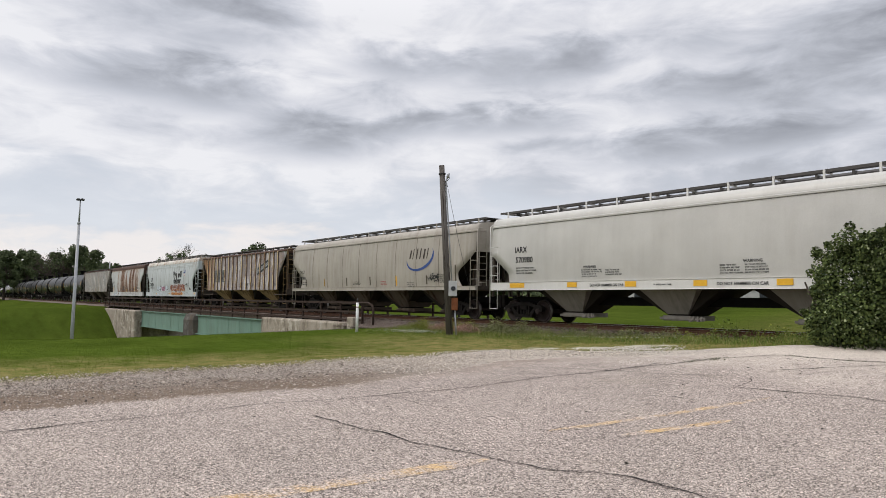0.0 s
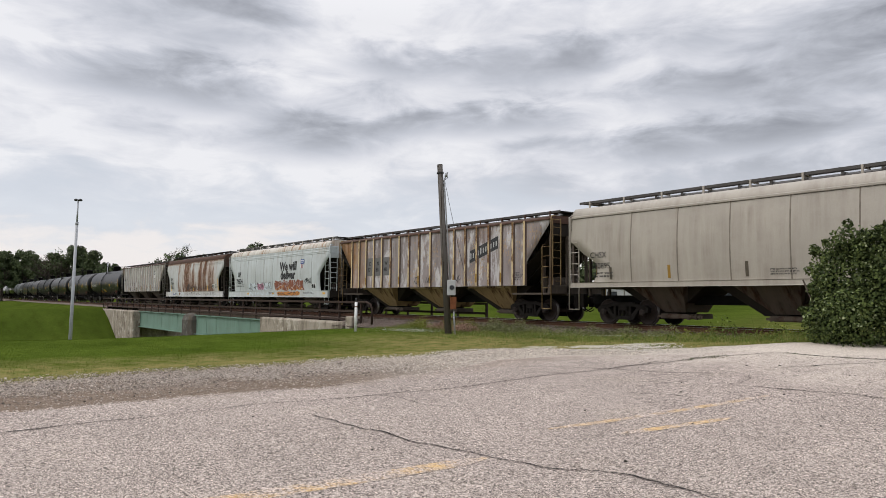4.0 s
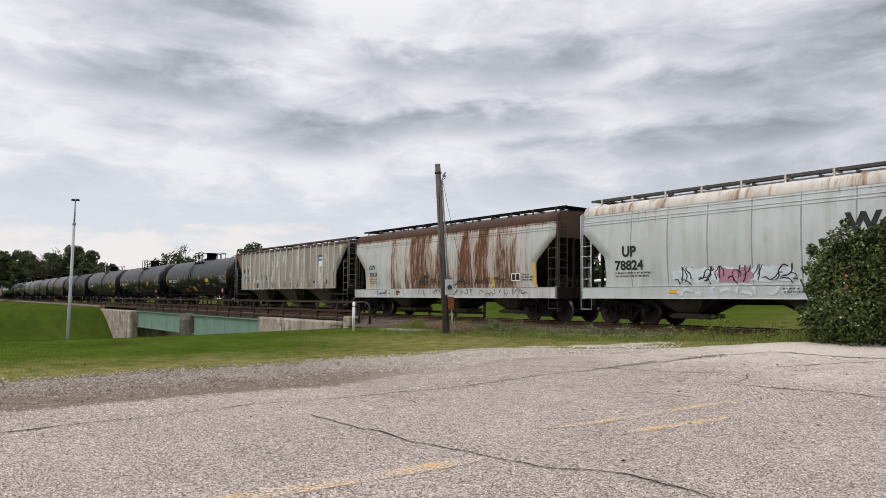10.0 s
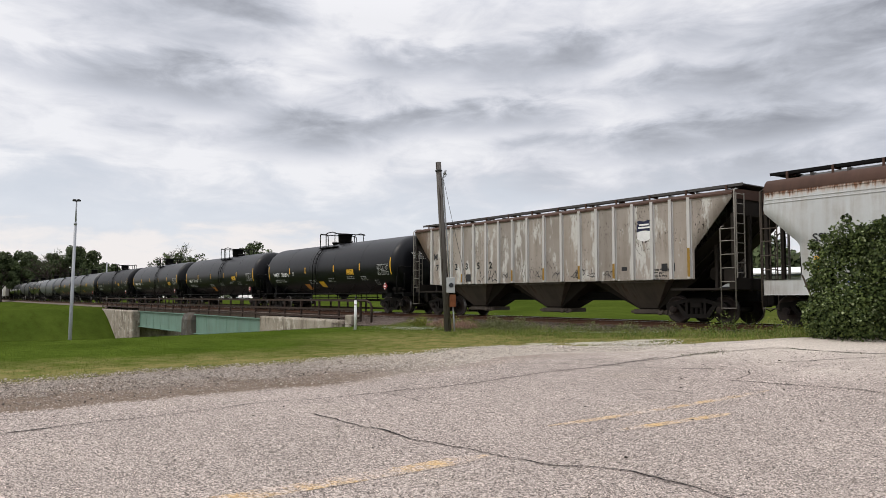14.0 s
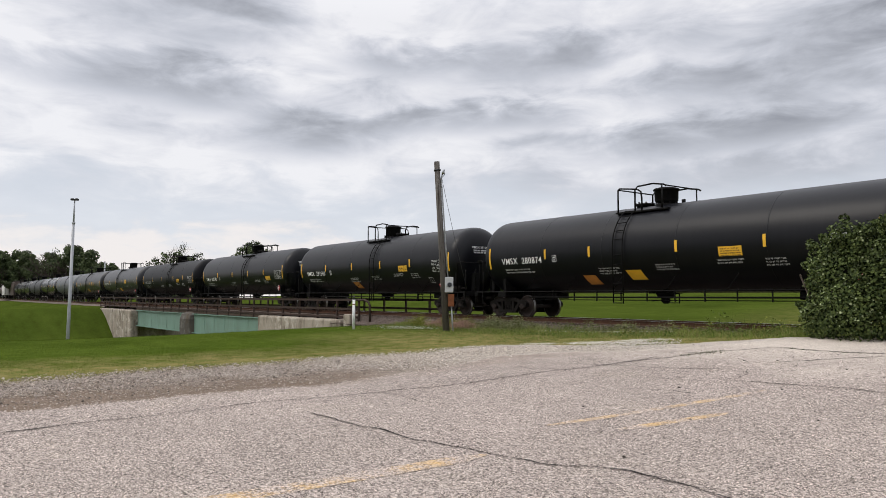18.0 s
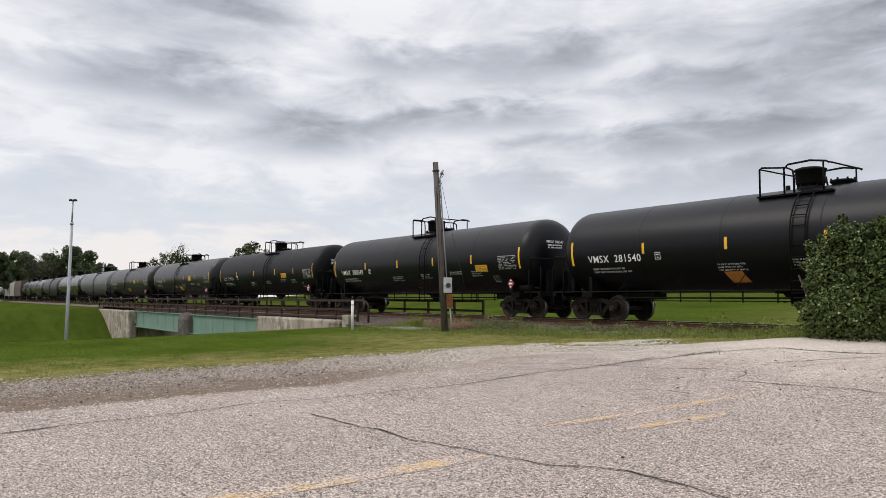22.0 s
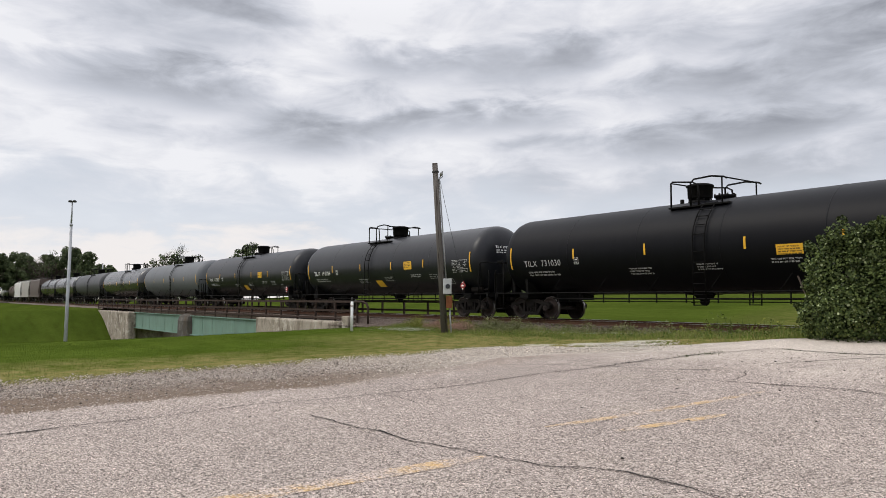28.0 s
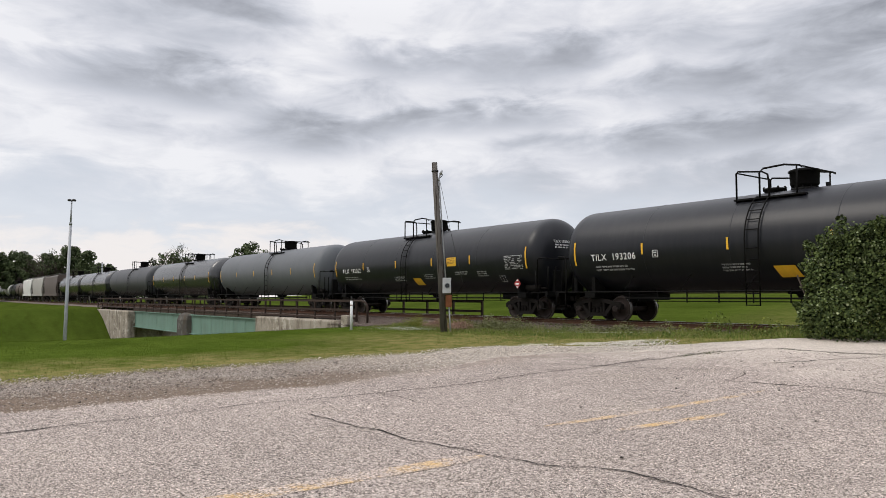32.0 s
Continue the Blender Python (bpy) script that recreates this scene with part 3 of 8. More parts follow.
def ground_material():
    k = Mat("mown_grass", 0.9, 0.0, "World", 0.0)
    g = k.mix(k.ramp(k.noise(0.35, 4), 0.35, 0.65), (0.058, 0.087, 0.012), (0.083, 0.116, 0.018))
    # darker greens on the far bank and beyond the track
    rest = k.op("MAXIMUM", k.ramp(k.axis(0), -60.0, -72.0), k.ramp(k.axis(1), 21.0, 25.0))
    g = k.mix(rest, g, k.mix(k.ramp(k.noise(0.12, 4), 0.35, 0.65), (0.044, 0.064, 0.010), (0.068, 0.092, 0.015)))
    g = k.mix(k.ramp(k.noise(3.0, 6, 0.7), 0.45, 0.75), g, (0.044, 0.068, 0.009))
    g = k.shade(g, k.noise(22, 4, 0.7), 0.4)
    g = k.shade(g, k.noise(0.55, 7, 0.72, (0.5, 1.6, 1.6)), 0.28)
    g = k.mix(dryness(k), g, k.mix(k.noise(7, 5, 0.7), (0.125, 0.128, 0.034), (0.32, 0.255, 0.12)))
    # pale crushed stone worked into the turf beside the paving
    x, y = k.axis(0), k.axis(1)
    pale = 0.0
    ragged = k.ramp(k.noise(2.4, 8, 0.8), 0.25, 0.75, -1.3, 1.5)
    for x0, y0, rx, ry in BARE_STONE:
        far = k.op("ADD", k.op("POWER", k.op("DIVIDE", k.op("SUBTRACT", x, x0), rx), 2.0), k.op("POWER", k.op("DIVIDE", k.op("SUBTRACT", y, y0), ry), 2.0))
        pale = k.op("MAXIMUM", pale, k.ramp(k.op("ADD", far, ragged), 1.15, 0.75))
    pale = k.op("MULTIPLY", pale, k.ramp(k.noise(5.0, 6, 0.8), 0.40, 0.56))
    g = k.mix(pale, g, k.mix(k.noise(30, 4, 0.8), (0.32, 0.29, 0.24), (0.78, 0.73, 0.65)))
    k.bump(k.noise(30, 4, 0.7), 0.6, 0.05)
    return k.done(g)


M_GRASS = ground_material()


def sheet(name, xs, ys, f, material, kind_label, name_kind="structure"):
    g = Geo()
    g.grid([[(x, y, f(x, y)) for x in xs] for y in ys])
    me = bpy.data.meshes.new(name)
    me.from_pydata(g.v, [], g.f)
    me.polygons.foreach_set("use_smooth", [True] * len(g.f))
    me.materials.append(material)
    return tagged(new(name, me), kind_label, name, "", name_kind)


gx = [-2500, -1500, -900, -500, -320, -220, -170, -140, -120] + steps(-112, 14, 210)[0:] + [18, 24, 32, 45, 65, 100, 160, 300, 700, 1600, 2500]
gy = [-1500, -700, -300, -120, -60, -30, -15, -6] + steps(-2, 36, 95) + [40, 46, 55, 70, 90, 120, 170, 260, 420, 800, 1500, 2600]
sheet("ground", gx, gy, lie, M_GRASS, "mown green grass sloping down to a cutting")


def asphalt_material():
    k = Mat("old_asphalt", 0.9, 0.0, "World")
    grit = k.ramp(k.noise(38, 2, 0.95), 0.40, 0.60)
    c = k.mix(grit, (0.052, 0.041, 0.035), (0.58, 0.49, 0.435))
    stone = k.ramp(k.cells(46.0, "Distance"), 0.14, 0.34, 1.0, 0.0)
    c = k.mix(k.op("MULTIPLY", stone, 0.62), c, k.mix(k.cells(46.0, "Color"), (0.12, 0.10, 0.085), (0.74, 0.645, 0.58)))
    pit = k.ramp(k.noise(31, 3, 0.6), 0.60, 0.69)
    c = k.mix(k.op("MULTIPLY", pit, 0.85), c, (0.045, 0.038, 0.034))
    c = k.shade(c, k.noise(0.30, 5, 0.6), 0.15)
    c = k.shade(c, k.noise(1.1, 6, 0.7, (0.5, 1.3, 1)), 0.14)
    c = k.shade(c, k.noise(7.0, 5, 0.75), 0.14)
    # old worn patches where the stone has lost its binder
    bare = k.ramp(k.noise(0.55, 7, 0.72, (1, 1, 1), (8, 2, 0)), 0.54, 0.66)
    c = k.mix(k.op("MULTIPLY", bare, 0.22), c, k.mix(grit, (0.20, 0.165, 0.125), (0.66, 0.57, 0.46)))
    # pale stone dust washed over the paving beside the track
    dust = k.op("MULTIPLY", k.ramp(k.op("ADD", k.axis(1), k.ramp(k.noise(0.7, 5, 0.6), 0.2, 0.8, -2.0, 2.0)), 11.0, 15.2), 0.80)
    c = k.mix(dust, c, k.mix(k.ramp(k.noise(30, 2, 0.95), 0.38, 0.62), (0.33, 0.28, 0.235), (0.82, 0.74, 0.64)))
    # gravel and earth carried over the ragged edge
    edge = k.op("ADD", k.axis(0), k.ramp(k.noise(1.3, 6, 0.7), 0.2, 0.8, -1.1, 1.1))
    c = k.mix(k.op("MULTIPLY", k.ramp(edge, -11.3, -12.4), k.ramp(k.noise(9, 5, 0.8), 0.35, 0.6, 0.2, 0.9)), c, k.mix(k.ramp(k.noise(24, 3, 0.9), 0.4, 0.6), (0.13, 0.10, 0.078), (0.40, 0.32, 0.26)))
    k.bump(grit, 0.5, 0.008)
    return k.done(c)


M_ASPHALT = asphalt_material()


def between(v, table):
    return float(np.interp(v, [a for a, _ in table], [b for _, b in table]))


def lot_reach(u):
    """How far up the line the paving reaches at a distance u towards the track."""
    e = between(u, ((-30, 11.2), (1.2, 11.8), (6.5, 12.25), (9.3, 12.6), (11.2, 13.2), (12.4, 12.6), (13.3, 11.0), (14.3, 10.1), (16.3, 9.9), (17.4, 9.3), (18.6, 8.2), (18.9, 5.0)))
    return e + 0.22 * noise.noise((u * 0.9, 3.0, 0)) + 0.10 * noise.noise((u * 4.0, 7.0, 0))


def gravel_reach(u):
    e = between(u, ((-30, 15.4), (1.5, 15.8), (5, 16.45), (9, 16.35), (11, 15.7), (12.6, 15.9), (13.5, 15.3), (14.2, 12.2), (15.2, 10.6), (17.4, 9.6), (18.9, 6.0)))
    return e + 0.30 * noise.noise((u * 0.8, 13.0, 0)) + 0.16 * noise.noise((u * 3.1, 17.0, 0))


def flat_sheet(name, lo, hi, us, cols, material, label, lift):
    """A sheet of ground between two lines, row by row towards the track."""
    rows = []
    for u in us:
        a, b = lo(u), hi(u)
        rows.append([(-(a + (b - a) * j / cols), u, lie(-(a + (b - a) * j / cols), u) + lift - (0.035 if j == cols else 0)) for j in range(cols + 1)])
    g = Geo()
    g.grid(rows)
    me = bpy.data.meshes.new(name)
    me.from_pydata(g.v, [], g.f)
    me.polygons.foreach_set("use_smooth", [True] * len(g.f))
    me.materials.append(material)
    return tagged(new(name, me), label, name.replace("_", " "), "", "structure")


def gravel_material():
    k = Mat("crushed_gravel", 0.95, 0.0, "World")
    c = k.mix(k.cells(38.0, "Color"), (0.15, 0.12, 0.102), (0.64, 0.56, 0.49))
    n = k.noise(1.1, 6, 0.65, (0.6, 1.0, 1.0))
    c = k.mix(k.ramp(n, 0.44, 0.66, 0.0, 0.6), c, k.mix(k.noise(30, 4, 0.8), (0.12, 0.085, 0.062), (0.30, 0.225, 0.165)))
    c = k.mix(k.op("MULTIPLY", k.ramp(k.axis(1), 7.5, 11.5), 0.85), c, k.mix(k.cells(38.0, "Color"), (0.26, 0.22, 0.185), (0.82, 0.74, 0.64)))
    # brown earth packed along the paving's edge
    near = k.op("MULTIPLY", k.ramp(k.op("ADD", k.axis(0), k.ramp(n, 0.2, 0.8, -1.0, 1.0)), -14.7, -13.2), k.ramp(k.axis(1), 9.5, 6.5))
    c = k.mix(k.op("MULTIPLY", near, 0.85), c, k.mix(k.ramp(k.noise(34, 3, 0.95), 0.4, 0.6), (0.095, 0.066, 0.048), (0.30, 0.225, 0.165)))
    c = k.shade(c, k.noise(50, 3, 0.7), 0.3)
    k.bump(k.cells(38.0, "Distance"), 0.9, 0.035)
    return k.done(c)


M_GRAVEL = gravel_material()
US = [-30, -20, -12, -6, -2] + steps(-1, 18.9, 170)
LOT = flat_sheet("parking_lot", lambda u: -26.0, lot_reach, US, 90, M_ASPHALT, "cracked pale grey asphalt parking lot with worn lines", 0.022)
flat_sheet("gravel_shoulder", lambda u: lot_reach(u) - 0.5, gravel_reach, US, 10, M_GRAVEL, "loose grey gravel between paving and grass", 0.012)

# ---- track ----
M_BALLAST = plain("dirty_ballast", (0.17, 0.135, 0.115), 0.95, 0.0, 0.4, 14.0)
M_TIE = plain("weathered_tie", (0.075, 0.055, 0.042), 0.9, 0.0, 0.3, 6.0)
M_RAIL = plain("rusty_rail", (0.085, 0.045, 0.030), 0.8, 0.2, 0.25, 6.0)
M_RAILTOP = plain("polished_rail_head", (0.45, 0.44, 0.43), 0.3, 0.9, 0.1, 6.0)


def ballast():
    g = Geo()
    xs = [-420 + 8 * i for i in range(38)] + [-116 + 0.5 * i for i in range(300)]
    rows = []
    for x in xs:
        yc = track_y(x)
        bridge = 36.5 < -x < 97
        w = 1.9 if bridge else 2.55 if x > -90 else 3.4
        j = 0.04 * noise.noise((x * 2, 0, 0))
        rows.append([(x, yc - w, -0.36 if bridge else -0.62 if x > -90 else -1.25), (x, yc - 1.5, -0.235 + j), (x, yc - 0.5, -0.21), (x, yc + 0.5, -0.21), (x, yc + 1.5, -0.235), (x, yc + w, -0.36 if bridge else -0.62 if x > -90 else -1.25)])
    g.grid(rows, False)
    return tagged(part("ballast", g, M_BALLAST), "brown gravel ballast bed under the track", "ballast", "", "structure")


ballast()


def rail(off):
    prof = [(-0.075, -0.18), (0.075, -0.18), (0.07, -0.16), (0.012, -0.14), (0.010, -0.05), (0.036, -0.035), (0.036, -0.004), (-0.036, -0.004), (-0.036, -0.035), (-0.010, -0.05), (-0.012, -0.14), (-0.07, -0.16)]
    g, t = Geo(), Geo()
    xs = [-420 + 20 * i for i in range(18)] + [-70, 60]
    g.grid([[(x, track_y(x) + off + a, b) for a, b in prof] for x in xs], False, True)
    t.grid([[(x, track_y(x) + off + a, b) for a, b in ((-0.036, -0.004), (-0.03, 0.0), (0.03, 0.0), (0.036, -0.004))] for x in xs], False)
    r = tagged(part("rail", g, M_RAIL), "rusty steel rail with a worn bright head", "rail", "rails of the track")
    part("rail_head", t, M_RAILTOP, r)


rail(-0.755), rail(0.755)
for i in range(250):
    x = 12 - 0.53 * i
    q = part("tie", lambda: Geo().box(-0.115, 0.115, -1.3, 1.3, -0.36, -0.185, 0.012), M_TIE, key="tie")
    q.location = (x + 0.02 * math.sin(i * 7), track_y(x) + 0.03 * math.sin(i * 3.3), 0.004 * math.sin(i * 5))
    tagged(q, "weathered dark wooden railway tie", "tie", "ties of the track")

# ---- bridge ----
def concrete_material(name, lo, hi):
    k = Mat(name, 0.9, 0.0, "World")
    c = k.mix(k.noise(1.2, 6, 0.6), lo, hi)
    c = k.mix(k.ramp(k.noise(0.9, 7, 0.7, (1.0, 1.0, 0.45)), 0.48, 0.62, 0.0, 0.8), c, (0.11, 0.085, 0.062))
    c = k.mix(k.ramp(k.noise(1.3, 8, 0.75, (1, 1, 0.8), (5, 0, 0)), 0.53, 0.60, 0.0, 0.6), c, (hi[0] * 1.45, hi[1] * 1.5, hi[2] * 1.55))
    c = k.shade(c, k.noise(14, 5, 0.7), 0.2)
    k.bump(k.noise(10, 5), 0.4, 0.03)
    return k.done(c)


M_CONC = concrete_material("stained_concrete", (0.25, 0.21, 0.165), (0.41, 0.365, 0.305))
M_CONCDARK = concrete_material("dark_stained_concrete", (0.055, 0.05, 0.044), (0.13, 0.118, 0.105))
M_GREEN = painted("faded_green_girder", (0.155, 0.255, 0.205), (0.10, 0.10, 0.075), 0.45, 0.6, (0.14, 0.06, 0.03), 0.66, 0.8, seed=61.0)
M_RAILING = plain("rusted_railing", (0.052, 0.036, 0.030), 0.8, 0.1, 0.25, 5.0)
YB = TRACK_Y - 2.2

bridge = empty("railway_bridge", pose(0, 0, 0), "two-span railway bridge with green plate girders on concrete", "bridge")


def girder(s0, s1, y):
    g = Geo()
    g.box(-s1, -s0, y, y + 0.03, -2.18, -0.62)
    g.box(-s1, -s0, y - 0.17, y + 0.2, -0.66, -0.60)
    g.box(-s1, -s0, y - 0.17, y + 0.2, -2.22, -2.16)
    return g


def stiffener_geo():
    g = Geo()
    g.box(-0.05, 0.05, -0.012, 0.0, -2.16, -0.66)
    g.box(-0.006, 0.006, -0.018, 0.0, -2.16, -0.66)
    return g


for s0, s1 in ((47.5, 62.0), (64.5, 80.2)):
    for y in (YB, TRACK_Y + 2.2):
        gd = part("girder", girder(s0, s1, y), M_GREEN, bridge, "green painted steel girder")
        n = 7
        for i in range(n):
            q = part("stiffener", stiffener_geo, M_GREEN, gd, key="stiffener")
            q.location = (-(s0 + 0.3 + (s1 - s0 - 0.6) * i / (n - 1)), y, 0)
part("deck", Geo().box(-81, -46.5, YB + 0.05, TRACK_Y + 2.15, -0.58, -0.37), M_TIE, bridge)
# concrete abutments and the pier
part("abutment", Geo().box(-47.6, -36.0, YB - 0.35, TRACK_Y + 2.7, -6.2, -0.42, 0.12), M_CONC, bridge, "weathered concrete abutment")
part("abutment", Geo().box(-99.5, -81.0, YB - 0.25, TRACK_Y + 2.7, -6.2, -0.60, 0.12), M_CONC, bridge, "weathered concrete abutment")
part("buttress", Geo().box(-84.5, -80.1, YB - 0.75, YB + 0.1, -6.2, -0.58, 0.15), M_CONC, bridge)
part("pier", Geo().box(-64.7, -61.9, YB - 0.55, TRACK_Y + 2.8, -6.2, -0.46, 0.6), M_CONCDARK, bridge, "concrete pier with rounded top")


def fence_post_geo():
    return Geo().box(-0.05, 0.05, -0.05, 0.05, -0.62, 0.72)


def railing_line(s0, s1, y, step, tops, name, label):
    f = empty(name, pose(0, 0, 0), label, "railing")
    n = int((s1 - s0) / step)
    for i in range(n + 1):
        q = part("post", fence_post_geo, M_RAILING, f, key="fence_post")
        q.location = (-(s0 + (s1 - s0) * i / n), y, 0)
    for z in tops:
        part("bar", Geo().box(-s1, -s0, y - 0.075, y - 0.045, z - 0.06, z + 0.06), M_RAILING, f)
    return f


railing_line(34.6, 98.0, YB + 0.05, 2.4, (0.66, 0.16, -0.28), "bridge_railing", "rusty brown steel railing along the bridge")
railing_line(29.4, 98.0, TRACK_Y + 2.3, 2.4, (0.66, 0.16, -0.28), "bridge_railing", "rusty brown steel railing along the bridge")

# ---- poles ----
def pole_material():
    k = Mat("weathered_pole_wood", 0.92)
    c = k.mix(k.noise(3.0, 6, 0.7, (9, 9, 0.5)), (0.058, 0.052, 0.047), (0.17, 0.155, 0.14))
    c = k.mix(k.ramp(k.noise(2.0, 5, 0.6, (14, 14, 0.35)), 0.55, 0.62), c, (0.035, 0.028, 0.024))
    k.bump(k.noise(3.0, 6, 0.7, (9, 9, 0.5)), 0.5, 0.02)
    return k.done(c)


M_POLE = pole_material()
M_GALV = plain("galvanised_steel", (0.33, 0.34, 0.355), 0.5, 0.3, 0.12, 5.0)
M_BOX = plain("grey_meter_box", (0.47, 0.48, 0.48), 0.5, 0.1, 0.10, 6.0)
M_RUSTBOX = plain("rusty_box", (0.20, 0.075, 0.035), 0.8, 0.0, 0.3, 6.0)
M_WHITEPOST = plain("white_plastic_post", (0.74, 0.74, 0.73), 0.5, 0.0, 0.06, 8.0)
M_CABLE = plain("dark_cable", (0.03, 0.03, 0.03), 0.6, 0.0, 0.1, 6.0)
M_GLASS = plain("meter_glass", (0.03, 0.035, 0.04), 0.12, 0.0, 0.1, 6.0)


def utility_pole():
    x, y = -23.1, 17.2
    z = lie(x, y)
    top = Vector((-0.30, -0.30, 6.70))
    pole = empty("utility_pole", pose(x, y, z), "short leaning weathered wooden utility pole with a meter box", "utility pole")
    part("shaft", Geo().cyl((0, 0, -0.3), top, 0.138, 18, 0.108), M_POLE, pole)
    part("pole_band", Geo().cyl(top * 0.945, top * 0.953, 0.14, 16), M_CABLE, pole)
    # facing the camera, which stands towards -y and +x
    right = Vector((0.59, 0.81, 0)).normalized()
    front = Vector((0.80, -0.60, 0)).normalized()

    def up(h):
        return top * (h / 6.7)

    def slab(h0, h1, w, d, off, bev):
        c0 = up((h0 + h1) / 2) + right * off + front * (0.14 + d / 2)
        g = Geo().box(-w / 2, w / 2, -d / 2, d / 2, -(h1 - h0) / 2, (h1 - h0) / 2, bev)
        m = Matrix.Translation(c0) @ Matrix(((right.x, -front.x, 0), (right.y, -front.y, 0), (0, 0, 1))).to_4x4()
        g.v = [tuple(m @ Vector(v)) for v in g.v]
        return g, c0, m

    g, c0, m = slab(1.52, 2.12, 0.33, 0.17, 0.20, 0.02)
    box = part("meter_box", g, M_BOX, pole, "grey steel electric meter box")
    lens = Geo().cyl((0.02, -0.08, 0.0), (0.02, -0.125, 0.0), 0.085, 20)
    lens.v = [tuple(m @ Vector(v)) for v in lens.v]
    part("meter", lens, M_GLASS, box, "round glass meter")
    ring = Geo().lathe([(-0.075, 0.11), (-0.10, 0.11), (-0.10, 0.085), (-0.075, 0.085)], (0.02, 0, 0.0), "y", 20)
    ring.v = [tuple(m @ Vector(v)) for v in ring.v]
    part("meter_ring", ring, M_GALV, box)
    g, c1, m1 = slab(0.98, 1.46, 0.24, 0.13, 0.24, 0.012)
    part("switch_box", g, M_RUSTBOX, pole, "rusty brown switch box")
    side = right * 0.17 + front * 0.06
    part("conduit", Geo().tube([up(2.10) + side, up(3.4) + side * 0.95, up(6.05) + side * 0.8, up(6.25) + side * 1.3], 0.028, 8), M_GALV, pole)
    part("lower_conduit", Geo().tube([up(0.98) + right * 0.24 + front * 0.12, up(-0.1) + right * 0.24 + front * 0.10], 0.03, 8), M_GALV, pole)
    part("weatherhead", Geo().cyl(up(6.2) + side * 1.2, up(6.38) + side * 1.7, 0.06, 10, 0.03), M_GALV, pole)
    loop = [up(6.33) + right * (0.20 + 0.10 * math.sin(a * 0.7)) + front * 0.05 + Vector((0, 0, -0.055 * a)) for a in range(10)]
    part("cable_loop", Geo().tube(loop, 0.012, 5), M_CABLE, pole)
    guy = [up(6.0) + right * (0.17 + 0.98 * t) + front * 0.05 + Vector((0, 0, -4.3 * t + 0.5 * t * (t - 1))) for t in (0, 0.2, 0.4, 0.6, 0.8, 1.0)]
    part("hanging_wire", Geo().tube([Vector(p) for p in guy], 0.008, 5), M_CABLE, pole)


utility_pole()


def street_lamp():
    x, y = -46.45, 7.69
    z = lie(x, y)
    top = 6.35 - z
    lamp = empty("street_lamp", pose(x, y, z, -0.6, 0.4, 0), "tall galvanised steel street lamp with flat twin heads", "street lamp")
    part("lower_shaft", Geo().cyl((0, 0, -0.2), (0, 0, top - 1.3), 0.112, 16, 0.075), M_GALV, lamp)
    part("upper_shaft", Geo().cyl((0, 0, top - 1.35), (0, 0, top), 0.05, 12, 0.036), M_GALV, lamp)
    part("collar", Geo().cyl((0, 0, top - 1.42), (0, 0, top - 1.28), 0.088, 14), M_GALV, lamp)
    for way in (-1, 1):
        d = Vector((0.59, 0.81, 0)) * way
        g = Geo()
        g.cyl(Vector((0, 0, top)), d * 0.09 + Vector((0, 0, top + 0.02)), 0.025, 6)
        g.lathe([(top - 0.05, 0.0), (top - 0.05, 0.10), (top + 0.02, 0.125), (top + 0.07, 0.07), (top + 0.085, 0.0)], tuple(d * 0.12), "z", 12)
        part("lamp_head", g, M_CABLE, lamp, "flat dark lamp head")


street_lamp()


def marker_post():
    x, y = -27.25, 15.4
    post = empty("marker_post", pose(x, y, lie(x, y)), "thin white plastic marker post with dark cap", "marker post")
    part("shaft", Geo().cyl((0, 0, -0.1), (0.0, 0, 1.24), 0.062, 14, 0.06), M_WHITEPOST, post)
    part("cap", Geo().cyl((0, 0, 1.24), (0, 0, 1.42), 0.035, 10, 0.03), M_CABLE, post, "dark cap")
    part("band", Geo().cyl((0, 0, 1.03), (0, 0, 1.07), 0.0635, 14), M_RUSTBOX, post, "narrow red band")


marker_post()


def line_pole():
    x, y = -162.7, 33.5
    p = empty("far_pole", pose(x, y, -0.5), "thin grey pole behind the track", "pole")
    part("shaft", Geo().cyl((0, 0, 0), (0, 0, 8.4), 0.16, 10, 0.11), M_GALV, p)


line_pole()


def railing_end():
    """The bent end of the near railing."""
    g = Geo()
    y = YB - 0.01
    g.tube([(-34.8, y, 0.66), (-33.9, y, 0.66), (-33.5, y, 0.55), (-33.35, y, 0.35), (-33.35, y, -0.5)], 0.06, 8)
    tagged(part("railing_end", g, M_RAILING), "bent rusty steel end of the bridge railing", "railing")
    g = Geo().box(-35.6, -34.9, YB - 0.36, YB + 0.3, -1.2, -0.12, 0.05)
    tagged(part("end_block", g, M_CONC), "small weathered concrete block beside the abutment", "concrete block")


railing_end()


